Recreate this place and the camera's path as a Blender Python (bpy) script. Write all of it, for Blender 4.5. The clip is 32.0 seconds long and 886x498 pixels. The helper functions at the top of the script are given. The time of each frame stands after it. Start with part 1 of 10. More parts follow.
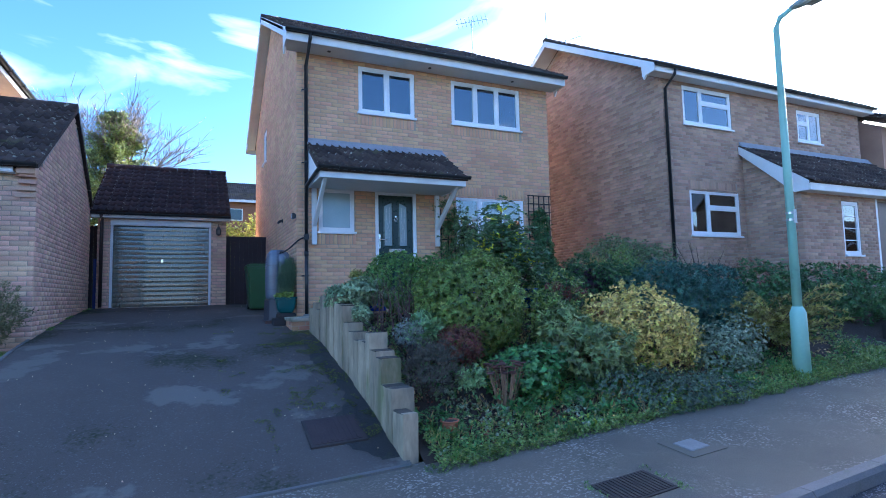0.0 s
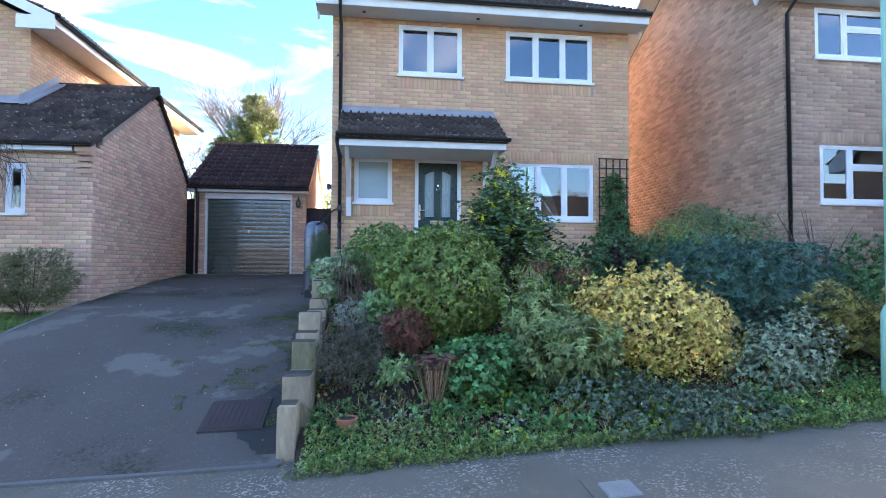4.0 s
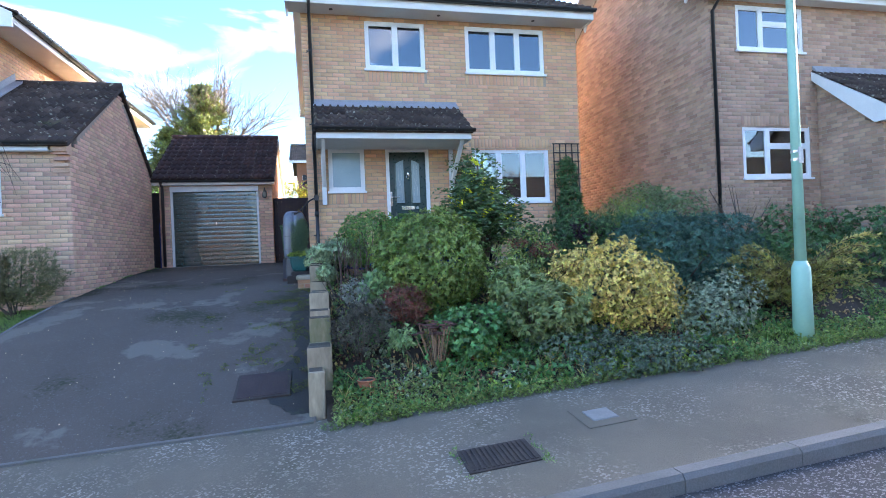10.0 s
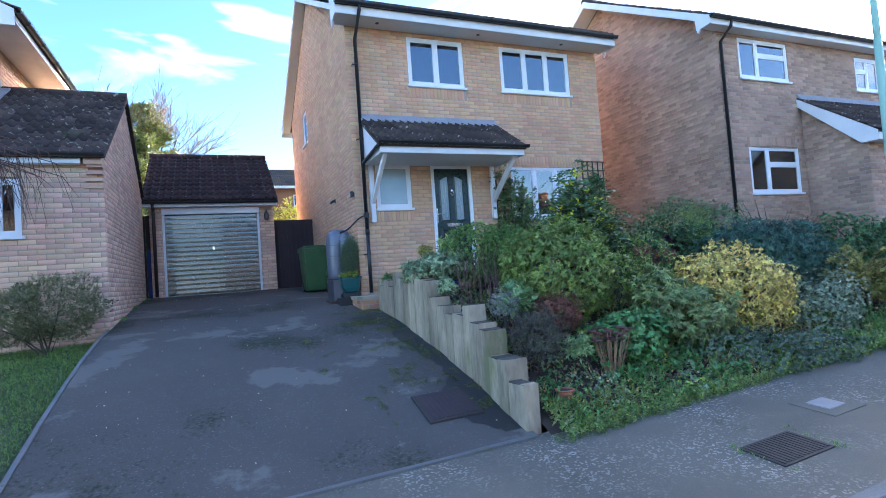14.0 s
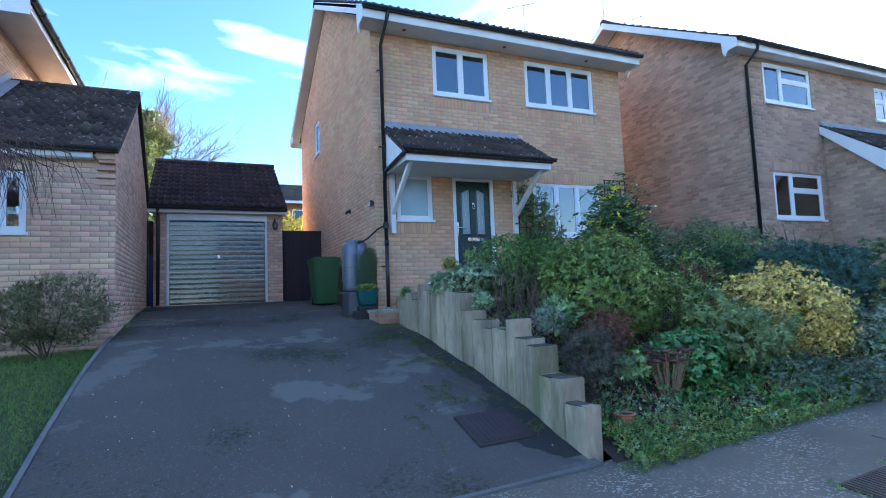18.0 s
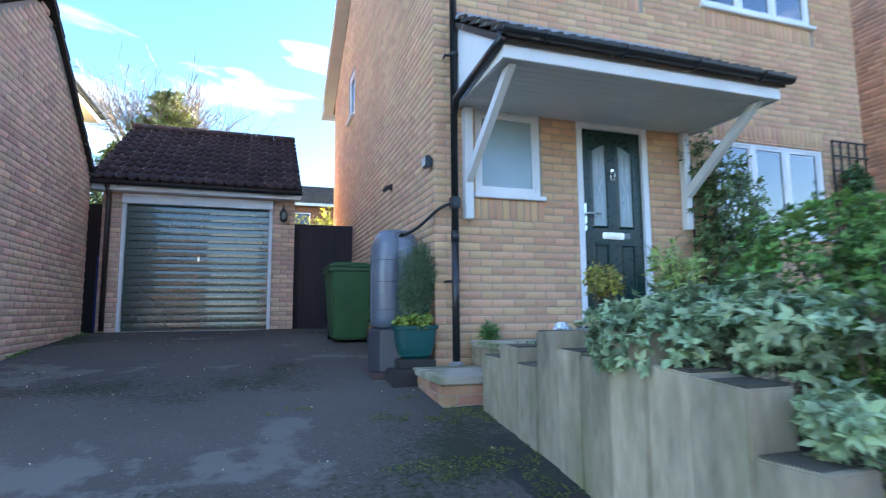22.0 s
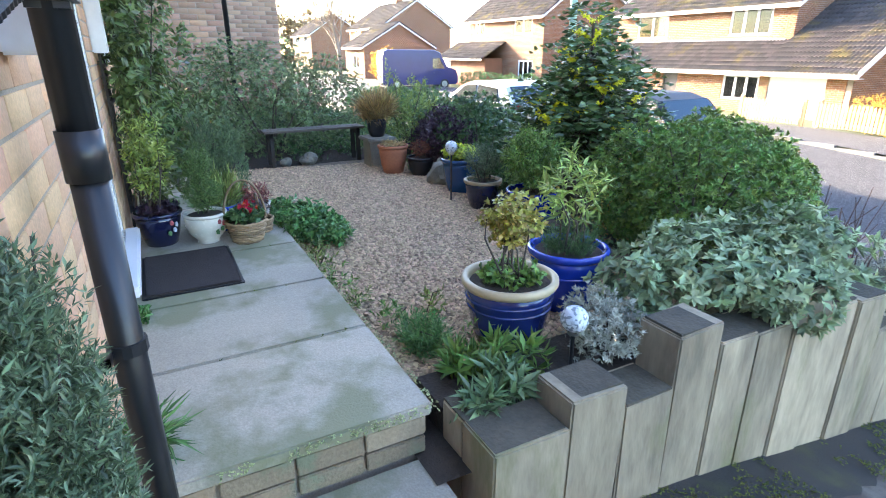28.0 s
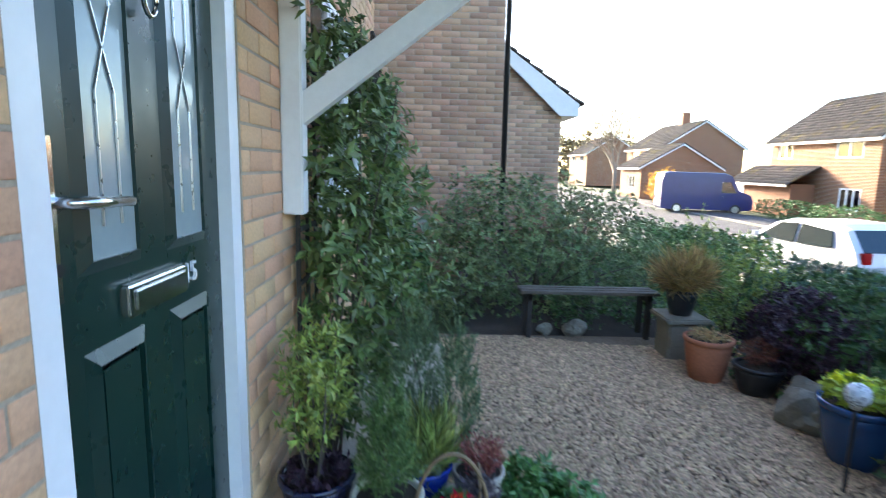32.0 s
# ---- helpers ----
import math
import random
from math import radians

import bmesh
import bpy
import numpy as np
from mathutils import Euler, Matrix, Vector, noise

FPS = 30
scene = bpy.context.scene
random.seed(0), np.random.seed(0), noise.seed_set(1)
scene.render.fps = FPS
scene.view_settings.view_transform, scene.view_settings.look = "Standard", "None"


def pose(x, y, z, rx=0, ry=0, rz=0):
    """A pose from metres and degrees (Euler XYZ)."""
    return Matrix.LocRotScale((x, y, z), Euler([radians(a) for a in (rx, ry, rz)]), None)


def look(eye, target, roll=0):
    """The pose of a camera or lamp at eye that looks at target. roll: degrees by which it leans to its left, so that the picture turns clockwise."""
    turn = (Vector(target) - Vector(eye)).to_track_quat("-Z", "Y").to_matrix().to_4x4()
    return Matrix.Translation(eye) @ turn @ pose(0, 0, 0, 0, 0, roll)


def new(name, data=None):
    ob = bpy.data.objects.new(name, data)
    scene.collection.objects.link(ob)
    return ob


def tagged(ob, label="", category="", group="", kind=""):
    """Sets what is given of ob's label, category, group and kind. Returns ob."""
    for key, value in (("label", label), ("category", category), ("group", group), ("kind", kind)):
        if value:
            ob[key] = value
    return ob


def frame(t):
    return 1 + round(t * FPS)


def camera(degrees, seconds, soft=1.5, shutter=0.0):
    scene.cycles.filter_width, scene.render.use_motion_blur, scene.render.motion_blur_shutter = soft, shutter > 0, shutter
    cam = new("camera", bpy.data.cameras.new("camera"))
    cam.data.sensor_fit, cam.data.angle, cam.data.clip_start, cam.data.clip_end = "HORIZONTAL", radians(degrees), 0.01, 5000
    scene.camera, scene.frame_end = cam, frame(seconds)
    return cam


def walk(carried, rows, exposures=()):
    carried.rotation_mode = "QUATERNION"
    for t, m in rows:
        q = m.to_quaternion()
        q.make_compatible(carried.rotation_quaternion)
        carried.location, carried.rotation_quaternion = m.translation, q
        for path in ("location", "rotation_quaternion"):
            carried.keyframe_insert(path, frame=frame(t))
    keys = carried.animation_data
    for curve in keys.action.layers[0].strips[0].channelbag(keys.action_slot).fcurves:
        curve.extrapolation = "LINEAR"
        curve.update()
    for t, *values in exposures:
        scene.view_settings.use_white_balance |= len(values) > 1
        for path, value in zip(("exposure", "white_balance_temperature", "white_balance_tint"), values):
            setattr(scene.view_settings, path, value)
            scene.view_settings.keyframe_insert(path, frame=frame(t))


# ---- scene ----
# ---- the camera and its walk ----
cam = camera(78.7, 32.0, 0.9, 0.35)
PATH = [
    (0, (-0.069, -0.135, 1.697), (0.763, 1.676, 1.860), -1.34),
    (0.5, (0.263, -0.232, 1.720), (1.065, 1.592, 1.895), -1.08),
    (1, (0.608, -0.180, 1.709), (1.341, 1.673, 1.879), -0.34),
    (1.5, (0.940, -0.082, 1.711), (1.621, 1.792, 1.865), -0.76),
    (2, (1.273, -0.198, 1.757), (1.890, 1.698, 1.907), -1.55),
    (2.5, (1.620, -0.112, 1.745), (2.157, 1.810, 1.871), -0.77),
    (3, (1.938, 0.072, 1.733), (2.446, 2.004, 1.834), 0.13),
    (3.5, (2.247, -0.039, 1.784), (2.640, 1.920, 1.872), 0.14),
    (4, (2.395, 0.068, 1.741), (2.652, 2.051, 1.807), 0.23),
    (4.5, (2.551, -0.242, 1.763), (2.751, 1.747, 1.815), -0.80),
    (6.5, (2.609, -0.908, 1.737), (2.757, 1.085, 1.828), 0.53),
    (7, (2.553, -1.004, 1.740), (2.719, 0.985, 1.867), 1.03),
    (7.5, (2.531, -1.040, 1.747), (2.714, 0.947, 1.894), 1.36),
    (8, (2.520, -1.032, 1.735), (2.709, 0.955, 1.864), 1.24),
    (8.5, (2.473, -0.997, 1.728), (2.683, 0.989, 1.824), 0.97),
    (9, (2.308, -0.869, 1.706), (2.581, 1.112, 1.736), 2.39),
    (9.5, (2.132, -0.719, 1.722), (2.500, 1.246, 1.758), 0.82),
    (10, (1.782, -0.620, 1.716), (2.232, 1.328, 1.716), -2.37),
    (10.5, (1.469, -0.536, 1.726), (1.987, 1.396, 1.769), -3.49),
    (11, (1.143, -0.396, 1.751), (1.677, 1.527, 1.889), -2.85),
    (11.5, (0.732, -0.298, 1.731), (1.299, 1.614, 1.883), -1.98),
    (12, (0.462, -0.162, 1.707), (1.099, 1.729, 1.829), -2.49),
    (12.5, (0.180, -0.016, 1.715), (0.831, 1.870, 1.843), -2.98),
    (13, (-0.230, 0.085, 1.691), (0.445, 1.963, 1.817), -2.86),
    (13.5, (-0.531, 0.240, 1.678), (0.215, 2.093, 1.765), -4.14),
    (15.5, (-1.239, 0.567, 1.601), (-0.381, 2.370, 1.714), -2.60),
    (16, (-1.218, 0.589, 1.620), (-0.363, 2.386, 1.822), -2.04),
    (16.5, (-1.196, 0.606, 1.618), (-0.348, 2.398, 1.882), -1.88),
    (17, (-1.213, 0.615, 1.596), (-0.375, 2.411, 1.864), -1.78),
    (17.5, (-1.200, 0.674, 1.582), (-0.361, 2.476, 1.811), -1.91),
    (18, (-1.133, 0.970, 1.557), (-0.323, 2.791, 1.723), -2.28),
    (18.5, (-1.126, 1.355, 1.567), (-0.322, 3.180, 1.717), -2.52),
    (19, (-0.979, 1.885, 1.583), (-0.144, 3.678, 1.880), -2.68),
    (19.5, (-0.713, 2.486, 1.583), (0.133, 4.240, 2.042), -2.19),
    (20, (-0.566, 3.043, 1.620), (0.272, 4.789, 2.118), -1.45),
    (20.5, (-0.299, 3.628, 1.649), (0.520, 5.378, 2.168), -1.08),
    (21, (-0.188, 4.158, 1.636), (0.597, 5.935, 2.113), -1.21),
    (21.5, (0.02, 4.813, 1.764), (0.773, 6.635, 2.097), -0.81),
    (22, (0.154, 5.406, 1.824), (0.784, 7.29, 2.048), -0.41),
    (22.5, (0.168, 5.958, 1.945), (0.636, 7.899, 2.064), -1.42),
    (23, (0.253, 6.487, 2.05), (0.536, 8.466, 2.107), -1.18),
    (23.5, (0.275, 6.963, 2.128), (0.449, 8.956, 2.114), -1.18),
    (24, (0.459, 7.485, 2.226), (0.872, 9.439, 2.114), -0.71),
    (24.5, (0.614, 7.981, 2.304), (1.519, 9.758, 2.139), -1.03),
    (25, (0.74, 8.573, 2.464), (2.165, 9.963, 2.267), -1.96),
    (25.5, (0.865, 9.026, 2.528), (2.652, 9.884, 2.258), -2.75),
    (26, (0.845, 9.393, 2.613), (2.795, 9.635, 2.238), -3.28),
    (26.5, (0.827, 9.611, 2.651), (2.754, 9.323, 2.201), -1.28),
    (28.5, (0.535, 9.833, 2.676), (2.174, 8.925, 1.975), -0.15),
    (29, (0.541, 9.834, 2.701), (2.188, 8.928, 2.018), -0.37),
    (29.5, (0.546, 9.819, 2.732), (2.243, 8.903, 2.201), -0.32),
    (30, (0.672, 9.718, 2.753), (2.436, 8.862, 2.360), 0.26),
    (30.5, (0.970, 9.576, 2.733), (2.827, 8.898, 2.425), 1.01),
    (31, (1.446, 9.490, 2.704), (3.365, 9.020, 2.393), 1.23),
    (31.5, (1.961, 9.431, 2.789), (3.914, 9.159, 2.451), 2.24),
    (32, (2.384, 9.468, 2.858), (4.360, 9.444, 2.552), 1.30),
]
EXPOSURES = [(0, 3.00, 5150, 14), (3, 3.55, 5950, 14), (5, 3.68, 6250, 14), (9, 3.70, 6300, 14), (12, 3.55, 6050, 14), (15.5, 3.45, 5650, 14), (16.2, 3.35, 5500, 14), (17, 2.95, 5000, 10), (18, 3.15, 5550, 10), (19, 3.35, 5950, 10), (19.6, 2.92, 5250, 10), (20.2, 2.55, 4700, 10),
             (21, 2.85, 5100, 10), (22, 3.70, 6200, 10), (23.2, 4.22, 6450, 10), (24.2, 4.52, 6750, 10), (26, 4.42, 7000, 10), (28, 4.50, 7100, 15), (29, 4.56, 7100, 17), (30, 4.25, 6900, 12), (31, 4.05, 6750, 10), (32, 3.92, 6850, 10)]
walk(cam, [(t, look(eye, target, roll)) for t, eye, target, roll in PATH], EXPOSURES)

# ---- world, sun and exposure ----
SUN_DIR = Vector((0.93, 0.35, 0.29)).normalized()
sun_elev = math.asin(SUN_DIR.z)
sun_azim = math.atan2(SUN_DIR.x, SUN_DIR.y)
world = bpy.data.worlds.new("sky")
scene.world = world
world.use_nodes = True
wn, wl = world.node_tree.nodes, world.node_tree.links
sky = wn.new("ShaderNodeTexSky")
sky.sky_type, sky.sun_disc = "NISHITA", False
sky.sun_elevation, sky.sun_rotation = sun_elev, sun_azim
sky.air_density, sky.dust_density, sky.ozone_density = 1.0, 1.0, 2.2
sky.altitude = 500
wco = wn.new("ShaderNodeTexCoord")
# scattered noise clouds, set bright enough to add fill light on the ground
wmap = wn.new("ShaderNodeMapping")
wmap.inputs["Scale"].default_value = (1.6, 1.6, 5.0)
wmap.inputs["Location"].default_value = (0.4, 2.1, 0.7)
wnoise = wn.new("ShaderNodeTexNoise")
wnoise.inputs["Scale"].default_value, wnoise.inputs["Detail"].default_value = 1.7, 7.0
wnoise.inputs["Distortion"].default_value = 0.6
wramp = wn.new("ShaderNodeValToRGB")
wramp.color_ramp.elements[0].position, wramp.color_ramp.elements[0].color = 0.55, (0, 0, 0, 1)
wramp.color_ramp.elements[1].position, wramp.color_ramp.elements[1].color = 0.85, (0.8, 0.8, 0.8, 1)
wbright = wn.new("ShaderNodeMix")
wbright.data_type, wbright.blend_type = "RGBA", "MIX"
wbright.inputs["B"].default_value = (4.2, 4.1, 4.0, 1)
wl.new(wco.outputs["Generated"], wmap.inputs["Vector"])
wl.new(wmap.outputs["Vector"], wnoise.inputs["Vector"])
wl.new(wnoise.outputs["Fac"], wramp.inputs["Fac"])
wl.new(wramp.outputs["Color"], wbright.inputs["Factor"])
whue = wn.new("ShaderNodeHueSaturation")
whue.inputs["Saturation"].default_value, whue.inputs["Value"].default_value = 1.20, 0.43
whue.inputs["Hue"].default_value = 0.508
wl.new(sky.outputs["Color"], whue.inputs["Color"])
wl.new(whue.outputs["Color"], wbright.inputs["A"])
# thin bright cloud round the sun, plus an added hot core as fill light
wdot = wn.new("ShaderNodeVectorMath")
wdot.operation = "DOT_PRODUCT"
wdot.inputs[1].default_value = SUN_DIR
wl.new(wco.outputs["Generated"], wdot.inputs[0])


def wmath(op, a, b):
    m = wn.new("ShaderNodeMath")
    m.operation = op
    for sock, v in zip(m.inputs, (a, b)):
        if isinstance(v, (int, float)):
            sock.default_value = v
        else:
            wl.new(v, sock)
    return m.outputs[0]


toward = wmath("MAXIMUM", wdot.outputs["Value"], 0.0)
glow = wmath("ADD", wmath("MULTIPLY", wmath("POWER", toward, 190.0), 290.0), wmath("MULTIPLY", wmath("POWER", toward, 7.0), 0.8))
wtint = wn.new("ShaderNodeVectorMath")
wtint.operation = "SCALE"
wtint.inputs[0].default_value = (1.0, 0.93, 0.84)
wl.new(glow, wtint.inputs["Scale"])
wveil = wn.new("ShaderNodeVectorMath")
wveil.operation = "ADD"
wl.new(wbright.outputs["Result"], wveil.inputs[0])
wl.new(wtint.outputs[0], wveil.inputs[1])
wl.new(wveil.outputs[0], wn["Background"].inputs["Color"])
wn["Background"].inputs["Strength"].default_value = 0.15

sun = new("sun", bpy.data.lights.new("sun", "SUN"))
sun.data.energy, sun.data.angle, sun.data.color = 1.3, radians(0.6), (1.0, 0.84, 0.62)
sun.matrix_world = Matrix.Translation((20, 30, 30)) @ SUN_DIR.to_track_quat("Z", "Y").to_matrix().to_4x4()

# ---- materials ----
MATS = {}


def mat(name, c1, c2=None, scale=3.0, rough=0.8, grain=60.0, bump=0.15, metal=0.0, vary=0.0, stain=None, stain_scale=0.6,
        stain_at=0.55, coat=0.0, thin=0.0, hue=0.0, stretch=None, speck=None, speck_scale=150.0, speck_at=0.66, spec=0.5, mottle=None, edge=0.12, speck_patch=0.0):
    """Two-scale mottled surface. vary: brightness spread piece by piece. stain: a second, patchy colour. thin: light let through a leaf."""
    if name in MATS:
        return MATS[name]
    m = bpy.data.materials.new(name)
    m.use_nodes = True
    n, l = m.node_tree.nodes, m.node_tree.links
    b = n["Principled BSDF"]
    c2 = c2 or tuple(x * 0.75 for x in c1)
    co = n.new("ShaderNodeTexCoord").outputs["Object"]
    if stretch:
        mp = n.new("ShaderNodeMapping")
        mp.inputs["Scale"].default_value = stretch
        l.new(co, mp.inputs["Vector"])
        co = mp.outputs["Vector"]

    def noise_tex(s, detail, rough_=0.55):
        t = n.new("ShaderNodeTexNoise")
        t.inputs["Scale"].default_value, t.inputs["Detail"].default_value, t.inputs["Roughness"].default_value = s, detail, rough_
        l.new(co, t.inputs["Vector"])
        return t.outputs["Fac"]

    def ramp(fac, a, z):
        r = n.new("ShaderNodeMapRange")
        r.inputs["From Min"].default_value, r.inputs["From Max"].default_value = a, z
        l.new(fac, r.inputs["Value"])
        return r.outputs["Result"]

    def mix(fac, a, z, blend="MIX"):
        x = n.new("ShaderNodeMix")
        x.data_type, x.blend_type = "RGBA", blend
        for sock, v in ((x.inputs["Factor"], fac), (x.inputs["A"], a), (x.inputs["B"], z)):
            if isinstance(v, (int, float)):
                sock.default_value = v
            elif isinstance(v, tuple):
                sock.default_value = (*v, 1)
            else:
                l.new(v, sock)
        return x.outputs["Result"]

    col = mix(ramp(noise_tex(scale, 4), 0.35, 0.65), c1, c2)
    fine = noise_tex(grain, 3)
    col = mix((0.35 if bump >= 0.15 or thin else 0.07) if mottle is None else mottle, col, mix(ramp(fine, 0.3, 0.7), tuple(x * 0.6 for x in c1), tuple(min(1, x * 1.35) for x in c1)))
    if stain:
        col = mix(ramp(noise_tex(stain_scale, 6, 0.62), stain_at, stain_at + edge), col, stain)
    if speck:
        v = n.new("ShaderNodeTexVoronoi")
        v.inputs["Scale"].default_value = speck_scale
        l.new(co, v.inputs["Vector"])
        sep = n.new("ShaderNodeSeparateColor")
        l.new(v.outputs["Color"], sep.inputs["Color"])
        flecks = ramp(sep.outputs[0], speck_at, speck_at + 0.05)
        if speck_patch:
            both = n.new("ShaderNodeMath")
            both.operation = "MULTIPLY"
            l.new(flecks, both.inputs[0])
            l.new(ramp(noise_tex(speck_patch, 4), 0.42, 0.62), both.inputs[1])
            flecks = both.outputs[0]
        col = mix(flecks, col, speck)
    if vary:
        oi, ge = n.new("ShaderNodeObjectInfo"), n.new("ShaderNodeNewGeometry")
        add = n.new("ShaderNodeMath")
        add.operation = "ADD"
        l.new(oi.outputs["Random"], add.inputs[0])
        l.new(ge.outputs["Random Per Island"], add.inputs[1])
        fr = n.new("ShaderNodeMath")
        fr.operation = "FRACT"
        l.new(add.outputs[0], fr.inputs[0])
        hsv = n.new("ShaderNodeHueSaturation")
        mr = n.new("ShaderNodeMapRange")
        mr.inputs["To Min"].default_value, mr.inputs["To Max"].default_value = 1 - vary, 1 + vary
        l.new(fr.outputs[0], mr.inputs["Value"])
        l.new(mr.outputs["Result"], hsv.inputs["Value"])
        if hue:
            m2, f2 = n.new("ShaderNodeMath"), n.new("ShaderNodeMath")
            m2.operation, f2.operation = "MULTIPLY", "FRACT"
            m2.inputs[1].default_value = 7.31
            l.new(fr.outputs[0], m2.inputs[0])
            l.new(m2.outputs[0], f2.inputs[0])
            mh = n.new("ShaderNodeMapRange")
            mh.inputs["To Min"].default_value, mh.inputs["To Max"].default_value = 0.5 - hue, 0.5 + hue
            l.new(f2.outputs[0], mh.inputs["Value"])
            l.new(mh.outputs["Result"], hsv.inputs["Hue"])
        l.new(col, hsv.inputs["Color"])
        col = hsv.outputs["Color"]
    l.new(col, b.inputs["Base Color"])
    rr = n.new("ShaderNodeMapRange")
    rr.inputs["To Min"].default_value, rr.inputs["To Max"].default_value = max(0.02, rough - 0.12), min(1, rough + 0.12)
    l.new(fine, rr.inputs["Value"])
    l.new(rr.outputs["Result"], b.inputs["Roughness"])
    b.inputs["Metallic"].default_value = metal
    b.inputs["Coat Weight"].default_value = coat
    b.inputs["Specular IOR Level"].default_value = spec
    if bump:
        bp = n.new("ShaderNodeBump")
        bp.inputs["Strength"].default_value, bp.inputs["Distance"].default_value = bump, 0.01
        l.new(fine, bp.inputs["Height"])
        l.new(bp.outputs["Normal"], b.inputs["Normal"])
    if thin:
        tr, mx = n.new("ShaderNodeBsdfTranslucent"), n.new("ShaderNodeMixShader")
        mx.inputs["Fac"].default_value = thin
        l.new(col, tr.inputs["Color"])
        l.new(b.outputs["BSDF"], mx.inputs[1])
        l.new(tr.outputs["BSDF"], mx.inputs[2])
        l.new(mx.outputs["Shader"], n["Material Output"].inputs["Surface"])
    MATS[name] = m
    return m


def glass(name, ior=1.9, tint=(0.9, 0.95, 0.95), rough=0.01):
    if name in MATS:
        return MATS[name]
    m = bpy.data.materials.new(name)
    m.use_nodes = True
    n, l = m.node_tree.nodes, m.node_tree.links
    tr, gl, fr, mx = (n.new("ShaderNode" + k) for k in ("BsdfTransparent", "BsdfGlossy", "Fresnel", "MixShader"))
    tr.inputs["Color"].default_value = (*tint, 1)
    gl.inputs["Roughness"].default_value = rough
    fr.inputs["IOR"].default_value = ior
    l.new(fr.outputs["Fac"], mx.inputs["Fac"])
    l.new(tr.outputs["BSDF"], mx.inputs[1])
    l.new(gl.outputs["BSDF"], mx.inputs[2])
    l.new(mx.outputs["Shader"], n["Material Output"].inputs["Surface"])
    MATS[name] = m
    return m


BUFF = mat("buff_brick", (0.64, 0.39, 0.225), (0.55, 0.315, 0.178), 1.2, 0.9, 90, 0.3, vary=0.11, hue=0.013, mottle=0.26)
PINK = mat("pinkish_brick", (0.69, 0.445, 0.31), (0.58, 0.36, 0.24), 1.2, 0.9, 90, 0.3, vary=0.17, hue=0.018, mottle=0.30)
BROWN = mat("brown_brick", (0.44, 0.285, 0.195), (0.32, 0.205, 0.14), 1.2, 0.9, 90, 0.2, vary=0.22, hue=0.010, mottle=0.25)
FARBRICK = mat("orange_brick", (0.27, 0.128, 0.066), (0.21, 0.10, 0.050), 1.2, 0.9, 60, 0.2, vary=0.15, hue=0.008)
MORTAR = mat("mortar", (0.40, 0.325, 0.24), (0.33, 0.265, 0.195), 6, 0.95, 120, 0.4)
DARKMORTAR = mat("dark_mortar", (0.37, 0.31, 0.25), (0.29, 0.24, 0.19), 6, 0.95, 120, 0.4)
UPVC = mat("white_upvc", (0.80, 0.81, 0.82), (0.74, 0.75, 0.76), 2, 0.35, 30, 0.02)
PAINT = mat("white_paint", (0.78, 0.78, 0.76), (0.70, 0.70, 0.69), 3, 0.5, 40, 0.05)
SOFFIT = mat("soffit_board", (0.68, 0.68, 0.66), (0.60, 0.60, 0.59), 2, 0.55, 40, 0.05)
TILE = mat("roof_tile", (0.078, 0.056, 0.046), (0.046, 0.037, 0.032), 3, 0.95, 50, 0.5, vary=0.35, spec=0.25, stain=(0.085, 0.085, 0.045), stain_scale=2.2, stain_at=0.62, speck=(0.30, 0.29, 0.22), speck_scale=26, speck_at=0.955)
REDTILE = mat("dark_red_tile", (0.050, 0.026, 0.023), (0.032, 0.019, 0.018), 3, 0.95, 50, 0.5, vary=0.3, stain=(0.09, 0.09, 0.06), stain_scale=2.5, stain_at=0.64, speck=(0.34, 0.32, 0.27), speck_scale=22, speck_at=0.965)
FARTILE = mat("weathered_tile", (0.085, 0.068, 0.058), (0.06, 0.05, 0.044), 2, 0.9, 40, 0.4, vary=0.25, stain=(0.13, 0.10, 0.035), stain_scale=0.7, stain_at=0.55)
LEAD = mat("lead_flashing", (0.30, 0.31, 0.33), (0.22, 0.23, 0.25), 4, 0.55, 40, 0.15)
BLACKPLASTIC = mat("black_plastic", (0.018, 0.019, 0.021), (0.014, 0.014, 0.016), 6, 0.35, 40, 0.03)
TARMAC = mat("drive_tarmac", (0.120, 0.103, 0.085), (0.080, 0.070, 0.058), 0.6, 0.92, 140, 0.6, spec=0.2, stain=(0.165, 0.150, 0.125), stain_scale=0.75,
             stain_at=0.56, edge=0.035, speck=(0.15, 0.14, 0.125), speck_scale=90, speck_at=0.93)


